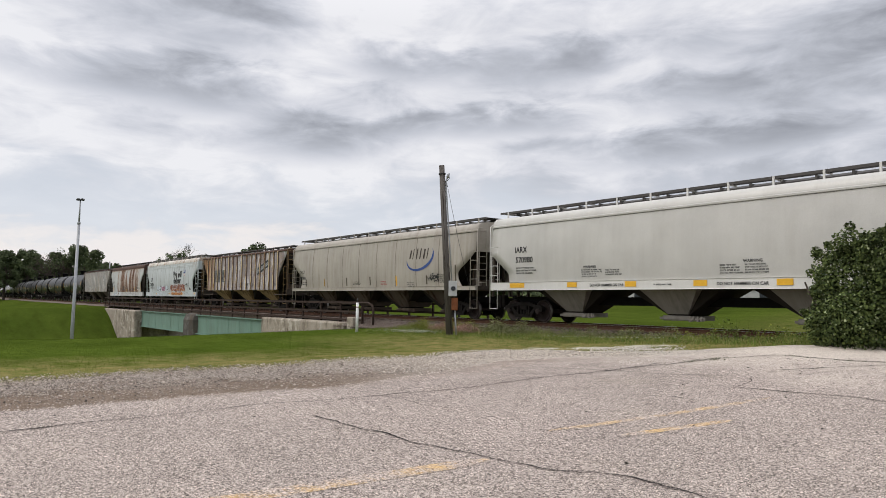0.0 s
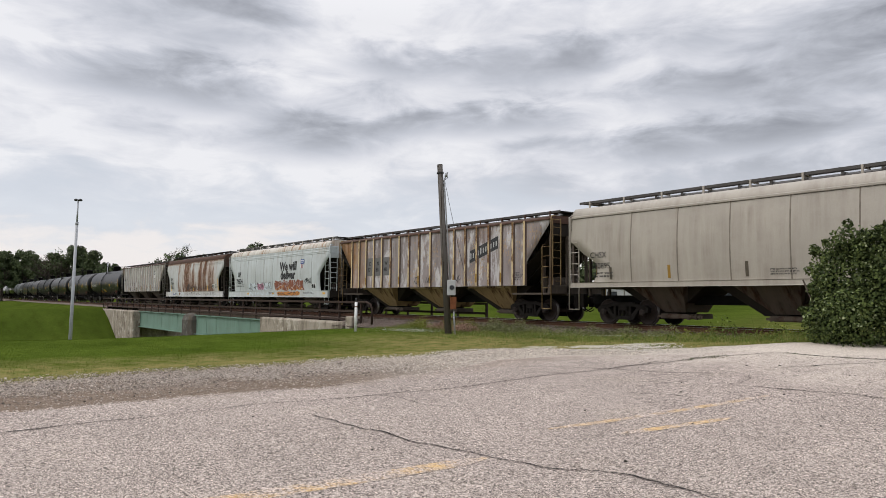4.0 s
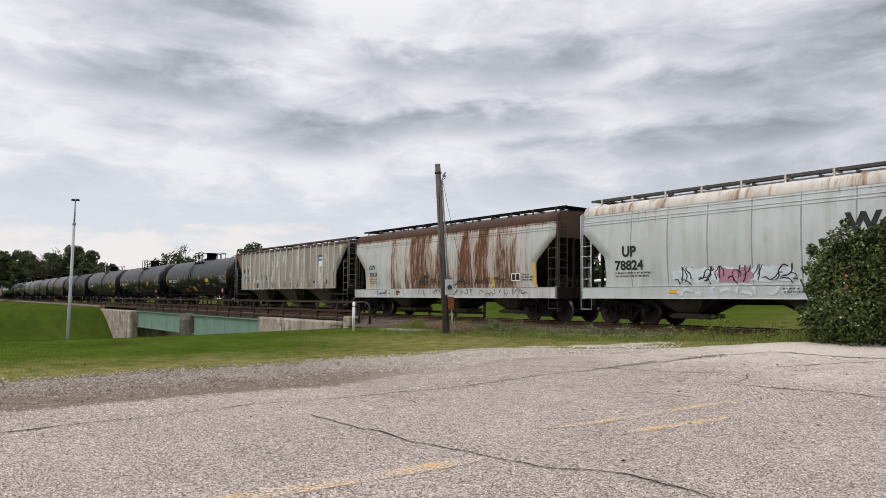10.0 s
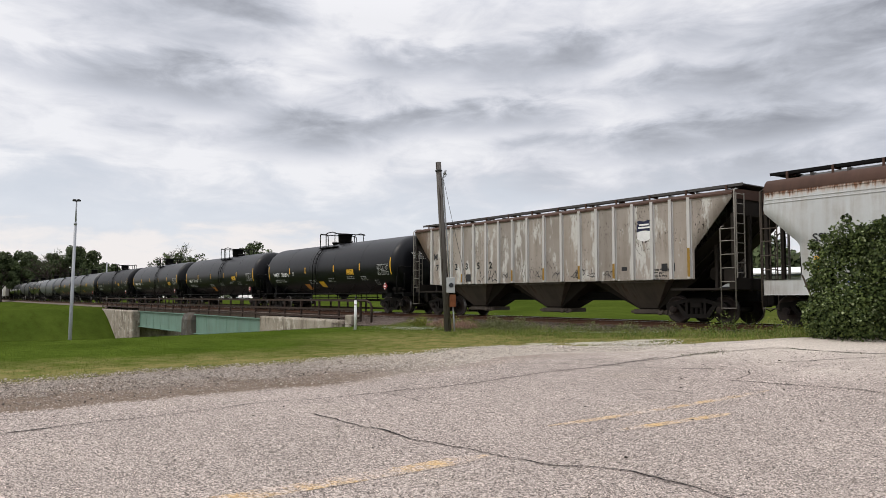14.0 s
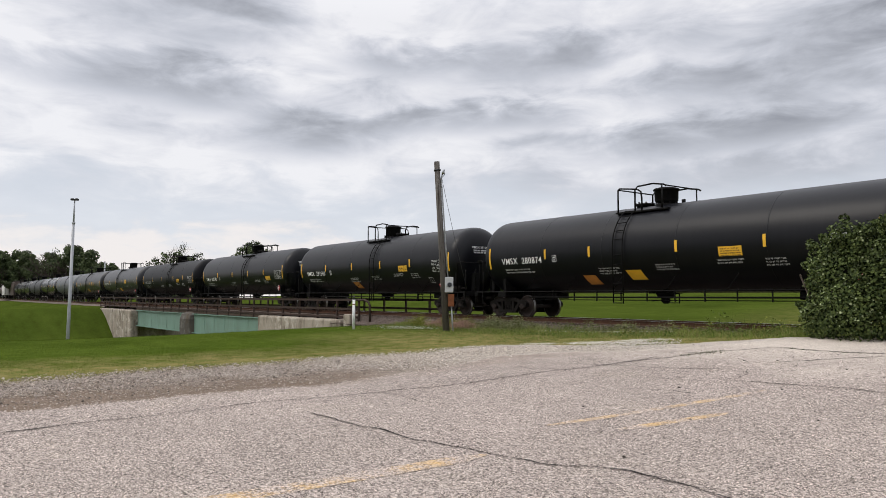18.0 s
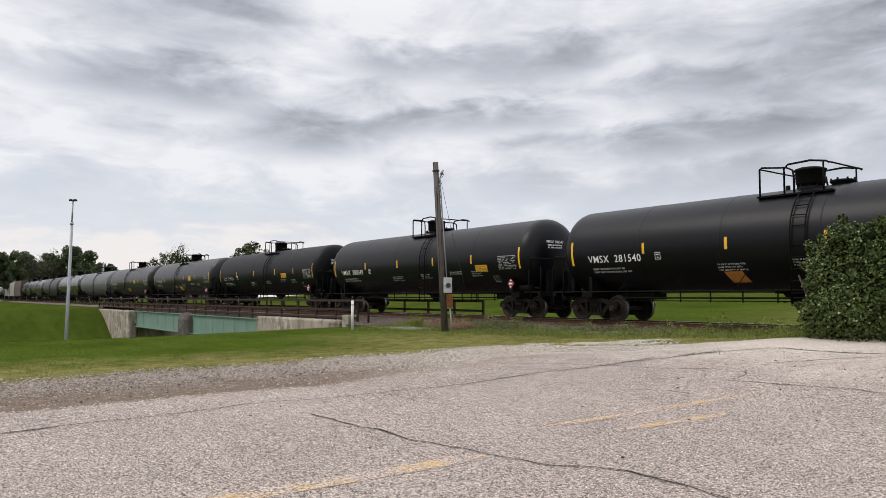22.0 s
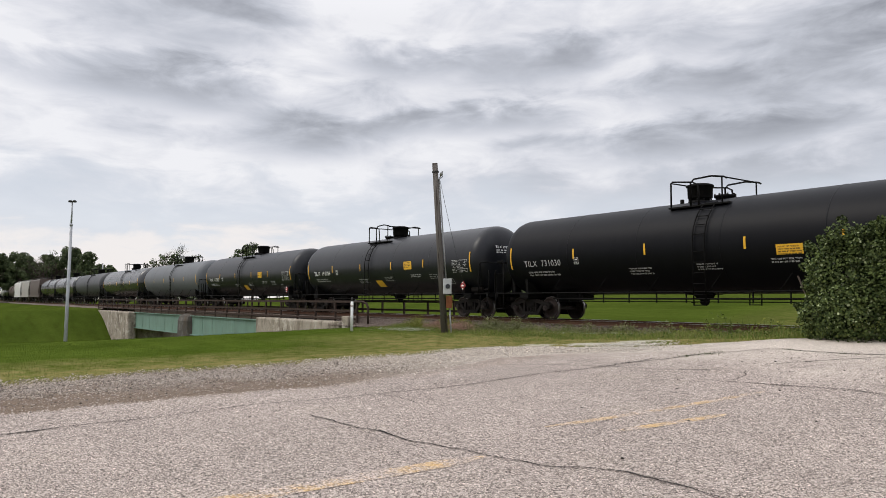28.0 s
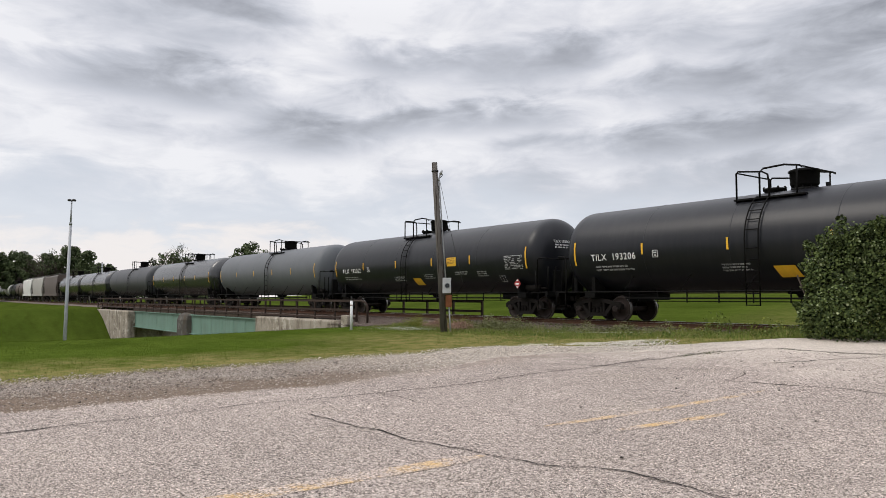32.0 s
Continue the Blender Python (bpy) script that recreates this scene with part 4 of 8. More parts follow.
def white_building():
    b = empty("long_building", pose(0, 0, 0), "long low white building with a pale metal roof", "building")
    mw = plain("white_siding", (0.42, 0.43, 0.42), 0.7, 0.0, 0.06, 2.0)
    mr = plain("white_metal_roof", (0.80, 0.80, 0.79), 0.5, 0.0, 0.05, 2.0)
    md = plain("dark_window_and_eave_shade", (0.03, 0.035, 0.04), 0.2, 0.0, 0.1, 2.0)
    part("wall", Geo().box(-66, 12, 74, 90, -0.8, 3.25), mw, b)
    g = Geo()
    g.prism_x([(73.2, 3.45), (73.2, 3.62), (82, 4.5), (91, 3.62), (91, 3.45)], -67, 13)
    part("roof", g, mr, b, "pale metal roof")
    # the roof's shadow on the wall, built as a dark strip under the eave
    part("soffit", Geo().box(-66.5, 12.5, 73.3, 74.0, 3.27, 3.44), md, b)
    for i in range(18):
        x = -64 + 4.2 * i
        w = part("window", lambda: Geo().box(-0.8, 0.8, 73.95, 74.05, 1.0, 2.2), md, b, key="far_window")
        w.location = (x, -0.02, 0)


white_building()
# ---- plants and loose stone ----
def array_mesh(name, verts, loops, size, material):
    """A mesh of equal polygons from arrays, quick for many small faces."""
    me = bpy.data.meshes.new(name)
    n = len(loops) // size
    me.vertices.add(len(verts))
    me.vertices.foreach_set("co", np.asarray(verts, dtype=np.float32).ravel())
    me.loops.add(len(loops))
    me.loops.foreach_set("vertex_index", np.asarray(loops, dtype=np.int32))
    me.polygons.add(n)
    me.polygons.foreach_set("loop_start", np.arange(0, n * size, size, dtype=np.int32))
    me.update(calc_edges=True)
    me.materials.append(material)
    return me


def leaf_material(name, dark, light, pale=None, rough=0.7, clump=2.2):
    k = Mat(name, rough)
    c = k.mix(k.island(), dark, light)
    if pale:
        c = k.mix(k.ramp(k.island(), 0.93, 0.97), c, pale)
    c = k.shade(c, k.noise(clump, 4), 0.55)
    k.b.inputs["Transmission Weight"].default_value = 0.0
    k.b.inputs["Subsurface Weight"].default_value = 0.0
    return k.done(c)


M_LEAF = leaf_material("shrub_leaf", (0.020, 0.034, 0.010), (0.096, 0.124, 0.036), (0.27, 0.31, 0.17), 0.7, 2.3)
M_TREELEAF = leaf_material("tree_leaf", (0.040, 0.058, 0.026), (0.102, 0.124, 0.056), None, 0.75, 0.35)
M_BARK = plain("bark", (0.075, 0.060, 0.050), 0.9, 0.0, 0.3, 4.0)


def leaf_cloud(centres, axes, size, rng, fold=0.25):
    """Folded leaves at the given places; axes: the way each one faces. Returns vertices and loops of quads."""
    n = len(centres)
    up = axes / np.maximum(1e-6, np.linalg.norm(axes, axis=1, keepdims=True))
    rand = rng.normal(size=(n, 3))
    a = np.cross(up, rand)
    a /= np.maximum(1e-6, np.linalg.norm(a, axis=1, keepdims=True))
    b = np.cross(up, a)
    s = (size * rng.uniform(0.65, 1.25, n))[:, None]
    shape = ((0, 0.0, 0), (0.48, 0.30, 1), (0.40, 0.74, 1), (0, 1.0, 0), (-0.40, 0.74, 1), (-0.48, 0.30, 1))
    pts = [centres + s * (a * x + b * (y - 0.5) + up * (fold * abs(x) * k)) for x, y, k in shape]
    verts = np.stack(pts, 1).reshape(-1, 3)
    base = (np.arange(n) * 6)[:, None]
    loops = (base + np.array([0, 1, 2, 3, 0, 3, 4, 5])[None, :]).ravel()
    return verts, loops


def lobed_points(lobes, n, rng, inner=0.6):
    """Points in the outer shells of several balls."""
    w = np.array([r ** 2 for *_, r in lobes])
    pick = rng.choice(len(lobes), n, p=w / w.sum())
    c = np.array([l[:3] for l in lobes])[pick]
    r = np.array([l[3] for l in lobes])[pick]
    d = rng.normal(size=(n, 3))
    d /= np.linalg.norm(d, axis=1, keepdims=True)
    rad = r * (inner + (1 - inner) * rng.uniform(0, 1, n) ** 0.5) * (1 + 0.10 * np.sin(d[:, 0] * 9 + r * 5) * np.cos(d[:, 2] * 7))
    return c + d * rad[:, None], d


def shrub():
    rng = np.random.default_rng(5)
    lobes = [(-8.30, 17.9, 2.18, 0.50), (-7.70, 17.9, 2.05, 0.52), (-8.80, 17.9, 1.72, 0.42), (-8.15, 17.9, 1.20, 0.98), (-8.78, 17.95, 0.50, 0.58), (-7.1, 18.0, 1.35, 1.15), (-7.72, 17.85, 1.90, 0.52), (-7.05, 17.9, 2.12, 0.55), (-8.90, 17.9, 1.15, 0.36), (-6.5, 17.9, 2.2, 0.5),
             (-8.5, 17.35, 0.32, 0.58), (-7.7, 17.2, 0.5, 0.85), (-6.2, 18.0, 1.4, 1.25), (-6.4, 17.4, 0.6, 0.9), (-5.2, 18.0, 1.0, 1.1)]
    # tufts stand out from the rounded mass
    for i in range(210):
        l = lobes[int(rng.integers(len(lobes)))]
        d = rng.normal(size=3)
        d[2] = abs(d[2]) * 0.8
        d /= np.linalg.norm(d)
        lobes.append((*(np.array(l[:3]) + d * l[3] * rng.uniform(0.90, 1.32)), rng.uniform(0.05, 0.16)))
    pts, d = lobed_points(lobes, 62000, rng, 0.35)
    ok = (pts[:, 2] > -0.15) & (pts[:, 1] < 19.9)
    pts, d = pts[ok], d[ok]
    v, l = leaf_cloud(pts, d + np.array([0, -0.2, 0.7]) + rng.normal(size=d.shape) * 0.95, 0.057, rng)
    bush = empty("shrub", pose(0, 0, 0), "dense green broad-leaved shrub beside the paving", "shrub")
    ob = new("foliage", array_mesh("foliage", v, l, 4, M_LEAF))
    ob.parent = bush
    for i in range(16):
        x, y = -9.0 + 0.28 * i, 18.0 + 0.25 * math.sin(i * 2.1)
        tip = (x - 0.35 + 0.05 * i, y - 0.2 * math.cos(i), 1.4 + 0.7 * abs(math.sin(i * 1.7)))
        part("stem", Geo().tube([(x, y, -0.35), ((x + tip[0]) / 2, y, 0.7), tip], 0.022, 6), M_BARK, bush)


shrub()


def limb(g, a, d, length, r, depth, rnd, tips, droop=0.0):
    """A tapered branch that forks."""
    b = a + d * length
    g.cyl(a, b, r, 7 if depth > 1 else 5, r * 0.66, False)
    if depth == 0:
        tips.append(b)
        return
    for i in range(3 if depth > 1 else 4):
        w = Vector((rnd.gauss(0, 1), rnd.gauss(0, 1), rnd.gauss(0.15 - droop, 0.6))).normalized()
        limb(g, a.lerp(b, rnd.uniform(0.55, 1.0)), (d * 1.0 + w * 0.75).normalized(), length * rnd.uniform(0.55, 0.8), r * 0.58, depth - 1, rnd, tips, droop)


def tree(x, y, height, width, seed, leaves=1900, leaf=0.55, label="leafy green deciduous tree behind the track", bare=False):
    rnd, rng = random.Random(seed), np.random.default_rng(seed)
    t = empty("tree", pose(x, y, -0.7, 0, 0, 0), label, "tree", "trees beyond the track")
    g, tips = Geo(), []
    th = height * 0.30
    g.cyl((0, 0, -0.3), (0.1, 0, th), 0.026 * height, 9, 0.018 * height, False)
    n = 6 if bare else 5
    for i in range(n):
        a = 2 * math.pi * i / n + rnd.uniform(-0.4, 0.4)
        up = rnd.uniform(0.5, 1.1)
        limb(g, Vector((0.1, 0, th * rnd.uniform(0.8, 1.0))), Vector((math.cos(a) * 0.6, math.sin(a) * 0.6, up)).normalized(), height * (0.30 if bare else 0.26), 0.012 * height, 4 if bare else 2, rnd, tips)
    part("trunk", g, M_BARK, t)
    if not bare or leaves:
        lobes = []
        for i in range(90):
            a, q = rnd.uniform(0, 6.28), rnd.uniform(0, 1) ** 0.6
            zz = rnd.uniform(0.28, 0.95)
            prof = math.sin(min(1.0, (1.02 - zz) / 0.62) * math.pi / 2) ** 0.8
            lobes.append((math.cos(a) * q * width * 0.42 * prof, math.sin(a) * q * width * 0.42 * prof, zz * height, rnd.uniform(0.03, 0.085) * height))
        if bare:
            lobes = [(p.x, p.y, p.z, 0.55) for p in tips[::5] if p.z < height * 0.84] + lobes[:24]
        pts, d = lobed_points(lobes, leaves, rng, 0.45)
        v, l = leaf_cloud(pts, d + np.array([0, 0, 0.6]) + rng.normal(size=d.shape) * 0.5, leaf, rng)
        ob = new("crown", array_mesh("crown", v, l, 4, M_TREELEAF))
        ob.parent = t
    return t


for x, y, hgt, wid, sd in ((-236, 14, 10.6, 11, 1), (-229, 21, 11.6, 11, 2), (-236, 27, 12.2, 11, 3), (-232, 10, 10.0, 12, 17), (-226, 27, 11.0, 10, 13), (-214, 36, 12.6, 9, 4), (-207, 39, 11.4, 8, 5), (-226, 46, 9.4, 10, 6), (-238, 52, 8.4, 10, 14), (-246, 20, 12.0, 12, 15), (-250, 36, 12.5, 12, 16), (-244, 8, 10.5, 12, 18), (-222, 33, 9.8, 10, 19), (-214, 45, 8.6, 9, 20)):
    tree(x, y, hgt * 1.2, wid * 1.2, sd, 8500, 0.40)
tree(-218.3, 32.5, 14.4, 9, 7, 700, 0.30, "half-bare tree with thin branches behind the track", True)
tree(-152.8, 45.4, 12.4, 11, 8, 2600, 0.30, "half-bare tree with thin branches behind the track", True)
tree(-156.5, 46.5, 8.6, 9, 9, 3600, 0.30)
tree(-134.0, 54.1, 12.2, 13.5, 10, 5200, 0.32)


def far_woods():
    """A line of trees behind the building and the field."""
    rng = np.random.default_rng(21)
    lobes = []
    for i in range(330):
        x = rng.uniform(-150, 60)
        lobes.append((x, 104 + rng.uniform(0, 16), rng.uniform(0.5, (7.5 if x < -80 else 10.0) + 1.5 * math.sin(x * 0.13)), rng.uniform(1.6, 3.2)))
    pts, d = lobed_points(lobes, 60000, rng, 0.5)
    v, l = leaf_cloud(pts, d + np.array([0, -0.3, 0.5]) + rng.normal(size=d.shape) * 0.5, 0.8, rng)
    ob = new("far_woods", array_mesh("far_woods", v, l, 4, M_TREELEAF))
    tagged(ob, "dark green belt of trees behind the field", "woods", "", "stuff")
    lobes = [(-260 - 6 * i + rng.uniform(-3, 3), 30 + 3.2 * i + rng.uniform(-4, 4), rng.uniform(0.5, 5), rng.uniform(2, 4)) for i in range(60)]
    pts, d = lobed_points(lobes, 5000, rng, 0.5)
    v, l = leaf_cloud(pts, d + np.array([0, 0, 0.5]) + rng.normal(size=d.shape) * 0.5, 1.2, rng)
    tagged(new("far_woods", array_mesh("far_woods", v, l, 4, M_TREELEAF)), "dark green belt of trees far up the line", "woods", "", "stuff")


far_woods()


def grass_material():
    k = Mat("grass_blade", 0.8, 0.0, "World", 0.02)
    c = k.mix(k.island(), (0.058, 0.092, 0.011), (0.100, 0.140, 0.021))
    c = k.mix(k.op("MULTIPLY", dryness(k), k.ramp(k.island(), 0.2, 0.6)), c, (0.33, 0.26, 0.105))
    return k.done(c)


def weed_material(name, a, b):
    k = Mat(name, 0.75)
    return k.done(k.shade(k.mix(k.island(), a, b), k.noise(2, 3), 0.2))


M_BLADE = grass_material()
M_WEED = weed_material("tall_weed", (0.058, 0.085, 0.018), (0.15, 0.185, 0.050))
M_WEEDGREY = weed_material("grey_weed", (0.095, 0.105, 0.040), (0.22, 0.225, 0.105))
M_WEEDYEL = weed_material("yellow_weed", (0.11, 0.13, 0.02), (0.24, 0.25, 0.05))
M_LUSH = weed_material("uncut_grass", (0.085, 0.130, 0.022), (0.225, 0.285, 0.065))
M_STRAW = weed_material("yellowed_stem", (0.19, 0.18, 0.05), (0.40, 0.34, 0.15))
M_PINKGRASS = weed_material("pink_seed_grass", (0.20, 0.115, 0.085), (0.42, 0.28, 0.21))


def blades(name, x, y, z, h, w, rng, material, label, lean=0.5):
    n = len(x)
    a = rng.uniform(0, 2 * math.pi, n)
    dx, dy = np.cos(a) * w / 2, np.sin(a) * w / 2
    b = rng.uniform(0, 2 * math.pi, n)
    l = h * lean * rng.uniform(0, 1, n)
    v = np.stack([np.stack([x - dx, y - dy, z - 0.02], 1), np.stack([x + dx, y + dy, z - 0.02], 1), np.stack([x + np.cos(b) * l, y + np.sin(b) * l, z + h], 1)], 1).reshape(-1, 3)
    ob = new(name, array_mesh(name, v, np.arange(n * 3), 3, material))
    return tagged(ob, label, "grass", "", "stuff")


def heights(x, y):
    return np.array([lie(a, b) for a, b in zip(x, y)])


def sow(n, s0, s1, u0, u1, rng, test=True):
    s, u = rng.uniform(s0, s1, n), rng.uniform(u0, u1, n)
    if test:
        ok = np.array([a > gravel_reach(b) - 0.15 for a, b in zip(s, u)])
        s, u = s[ok], u[ok]
    return -s, u


def leafy(name, spots, h, per, rng, material, label):
    """Low bushy plants: a few small leaves at uneven heights round each spot."""
    x, y = (np.repeat(q, per) for q in spots)
    tall = np.repeat(h * rng.uniform(0.35, 1.25, len(spots[0])), per) * (0.6 + 0.5 * np.sin(x * 1.9 + y) ** 2)
    z = heights(*spots).repeat(per) + tall * rng.uniform(0.05, 1.0, len(x))
    pts = np.stack([x + rng.normal(0, 0.05, len(x)), y + rng.normal(0, 0.05, len(x)), z], 1)
    v, l = leaf_cloud(pts, rng.normal(size=pts.shape) * 0.8 + np.array([0, -0.2, 0.7]), 0.045, rng)
    return tagged(new(name, array_mesh(name, v, l, 4, material)), label, "weeds", "", "stuff")


def lawn():
    rng = np.random.default_rng(31)
    x1, y1 = sow(74000, 15.8, 32.0, 0.2, 20.0, rng)
    x2, y2 = sow(20000, 2.0, 16.0, 13.2, 20.0, rng)
    x, y = np.concatenate([x1, x2]), np.concatenate([y1, y2])
    # thinner along the gravel's edge and where pale stone shows
    keep = rng.uniform(0, 1, len(x)) < np.where(y > 13.5, 0.85, np.clip((-x - 15.2) / 3.0, 0.25, 1.0))
    keep &= ~np.array([on_bare_stone(a, b) for a, b in zip(x, y)])
    x, y = x[keep], y[keep]
    blades("grass", x, y, heights(x, y), rng.uniform(0.015, 0.042, len(x)), 0.016, rng, M_BLADE, "short mown grass blades with yellowed patches")
    leafy("weeds", sow(3800, -6.0, 28.0, 17.4, 20.3, rng), 0.13, 3, rng, M_WEED, "low leafy green weeds along the track")
    # uncut grass between the paving and the track, thicker in clumps
    x, y = sow(125000, 2.0, 29.0, 15.2, 20.4, rng)
    clump = np.array([noise.noise((a * 0.8, b * 1.1, 3.0)) + 0.5 * noise.noise((a * 2.6, b * 2.6, 8.0)) for a, b in zip(x, y)])
    keep = rng.uniform(-0.35, 0.75, len(x)) < clump + np.clip((y - 17.2) * 0.25, -0.25, 0.35)
    keep &= ~np.array([on_bare_stone(a, b) for a, b in zip(x, y)]) | (rng.uniform(0, 1, len(x)) < 0.08)
    x, y, clump = x[keep], y[keep], clump[keep]
    tall = (0.06 + 0.16 * np.clip((y - 16.2) / 2.5, 0, 1)) * (0.75 + 0.6 * np.clip(clump, -0.4, 0.8)) * rng.uniform(0.5, 1.3, len(x))
    half = rng.uniform(0, 1, len(x)) < 0.72
    for pick, m, lb in ((half, M_LUSH, "uncut bright green grass beside the track"), (~half, M_STRAW, "yellowed grass stems beside the track")):
        blades("grass", x[pick], y[pick], heights(x[pick], y[pick]), tall[pick], 0.014, rng, m, lb, 0.8)
    spots = ((21.8, 18.95, 1.6, 0.5, 1500, 0.62, M_WEEDGREY, "tall grey-green weeds beside the track"), (25.0, 19.1, 0.9, 0.5, 700, 0.60, M_WEEDYEL, "yellow-green weeds beside the track"), (27.6, 18.9, 0.8, 0.4, 420, 0.62, M_WEEDYEL, "yellow-green weeds beside the track"),
             (23.9, 18.6, 0.9, 0.45, 900, 0.42, M_PINKGRASS, "pinkish seeding grass beside the track"), (25.9, 18.8, 0.7, 0.35, 700, 0.40, M_PINKGRASS, "pinkish seeding grass beside the track"), (16.5, 19.2, 2.5, 0.45, 800, 0.45, M_WEEDGREY, "tall grey-green weeds beside the track"),
             (9.5, 19.2, 1.8, 0.4, 600, 0.45, M_WEED, "green weeds beside the shrub"))
    spots += tuple((s, 19.35 + 0.2 * math.sin(s * 3), 0.8, 0.35, 130, 0.55 + 0.15 * math.sin(s * 1.7), (M_WEED, M_WEEDYEL, M_WEEDGREY)[int(s) % 3], "thin tall weeds beside the track") for s in (10.8, 12.1, 13.6, 14.7, 17.2, 18.9, 20.4, 7.6, 6.1))
    for s, u, rs, ru, n, h, m, lb in spots:
        x, y = -rng.normal(s, rs * 0.5, n), np.clip(rng.normal(u, ru * 0.5, n), 16, 20.2)
        leafy("weeds", (x[: n // 3], y[: n // 3]), h * 0.85, 9, rng, m, lb)
        few = slice(0, n // 7)
        blades("weeds", x[few], y[few], heights(x[few], y[few]), h * rng.uniform(0.5, 1.1, len(x[few])), 0.018, rng, m, lb, 0.35)


lawn()


def stones(name, x, y, z, r, rng, material, label, category="gravel"):
    n = len(x)
    o = np.array([(1, 0, 0), (0, 1, 0), (-1, 0, 0), (0, -1, 0), (0, 0, 1), (0, 0, -1)], dtype=float)
    jit = rng.uniform(0.55, 1.2, (n, 6, 1))
    v = o[None] * jit * r[:, None, None]
    v[:, :, 2] *= 0.6
    a = rng.uniform(0, 6.28, n)
    c, s = np.cos(a)[:, None], np.sin(a)[:, None]
    vx, vy = v[:, :, 0] * c - v[:, :, 1] * s, v[:, :, 0] * s + v[:, :, 1] * c
    v = np.stack([vx + x[:, None], vy + y[:, None], v[:, :, 2] + z[:, None]], 2).reshape(-1, 3)
    f = np.array([(0, 1, 4), (1, 2, 4), (2, 3, 4), (3, 0, 4), (1, 0, 5), (2, 1, 5), (3, 2, 5), (0, 3, 5)])
    loops = ((np.arange(n) * 6)[:, None, None] + f[None]).ravel()
    return tagged(new(name, array_mesh(name, v, loops, 3, material)), label, category, "", "stuff")


def stone_material(name, a, b):
    k = Mat(name, 0.9)
    return k.done(k.shade(k.mix(k.island(), a, b), k.noise(20, 3), 0.2))


M_STONE = stone_material("loose_stone", (0.085, 0.069, 0.058), (0.66, 0.575, 0.50))
M_LIME = stone_material("limestone_chip", (0.22, 0.185, 0.155), (0.84, 0.76, 0.66))
M_BSTONE = stone_material("ballast_stone", (0.085, 0.065, 0.055), (0.24, 0.195, 0.17))
M_PALESTONE = stone_material("pale_stone", (0.42, 0.38, 0.33), (0.75, 0.70, 0.63))


def loose_stone():
    rng = np.random.default_rng(41)
    s, u = rng.uniform(10.8, 16.9, 60000), rng.uniform(0.4, 13.8, 60000)
    ok = np.array([lot_reach(b) - 1.0 + 1.6 * rng.uniform(0, 1) ** 0.6 < a < gravel_reach(b) + rng.normal(0.1, 0.35) for a, b in zip(s, u)])
    bare = np.array([b < 8 and a < lot_reach(b) + 1.3 for a, b in zip(s, u)])
    ok &= ~bare | (rng.uniform(0, 1, len(s)) < 0.3)
    x, y = -s[ok], u[ok]
    r = np.exp(rng.normal(-4.48, 0.42, len(x)))
    far = y + rng.normal(0, 1.2, len(y)) > 8.2
    for pick, m, lb in ((~far, M_STONE, "loose grey gravel stones beside the paving"), (far, M_LIME, "pale crushed limestone beside the paving")):
        stones("loose_gravel", x[pick], y[pick], heights(x[pick], y[pick]) + 0.018 + r[pick] * 0.2, r[pick], rng, m, lb)
    s, u = rng.normal(11.9, 0.6, 700), rng.normal(14.6, 0.5, 700)
    ok = np.array([a > lot_reach(b) - 0.4 for a, b in zip(s, u)])
    x, y = -s[ok], u[ok]
    r = np.exp(rng.normal(-3.9, 0.3, len(x)))
    stones("pale_gravel", x, y, heights(x, y) + 0.03, r, rng, M_PALESTONE, "pale crushed stone scattered in the turf")
    s, u = rng.uniform(-4, 37, 15000), rng.uniform(19.35, 20.75, 15000)
    zz = -0.62 + (u - 19.47) / 1.05 * 0.385
    z = np.maximum(zz, heights(-s, u)) + 0.01
    stones("ballast_stones", -s, u, z, np.exp(rng.normal(-3.5, 0.3, len(s))), rng, M_BSTONE, "rusty brown ballast stones along the track", "ballast")
    # white clover heads
    s, u = rng.normal(25.4, 0.9, 420), rng.normal(16.9, 0.55, 420)
    stones("clover_flowers", -s, u, heights(-s, u) + 0.10, np.full(420, 0.015), rng, M_CLOVER, "white clover flowers in the grass", "flowers")
    s, u = rng.normal(16.3, 1.6, 110), rng.normal(18.4, 0.3, 110)
    stones("clover_flowers", -s, u, heights(-s, u) + 0.12, np.full(110, 0.015), rng, M_CLOVER, "white clover flowers in the grass", "flowers")


loose_stone()


CLEAR = []


def exposed_stone():
    """Stone chips standing proud of the worn paving."""
    rng = np.random.default_rng(43)
    n = 260000
    d, a = np.exp(rng.uniform(math.log(3.2), math.log(16.5), n)), np.radians(rng.uniform(19, 88, n))
    x, y = -d * np.sin(a), d * np.cos(a)
    ok = np.array([-p < lot_reach(q) - 0.2 and q < 16 for p, q in zip(x, y)])
    x, y = x[ok], y[ok]
    r = np.exp(rng.normal(-4.85, 0.30, len(x))) * (0.70 + 0.045 * np.hypot(x, y))
    free = np.ones(len(x), bool)
    for path, wide, share in CLEAR:
        for (ax, ay), (bx, by) in zip(path[:-1], path[1:]):
            t = np.clip(((x - ax) * (bx - ax) + (y - ay) * (by - ay)) / ((bx - ax) ** 2 + (by - ay) ** 2), 0, 1)
            near = np.hypot(x - ax - t * (bx - ax), y - ay - t * (by - ay)) < wide
            free &= ~near | (rng.uniform(0, 1, len(x)) > share)
    x, y, r = x[free], y[free], r[free]
    chips("exposed_stone", x, y, heights(x, y) + 0.023, r, rng, M_CHIP, "pale and dark stone chips in the worn paving")


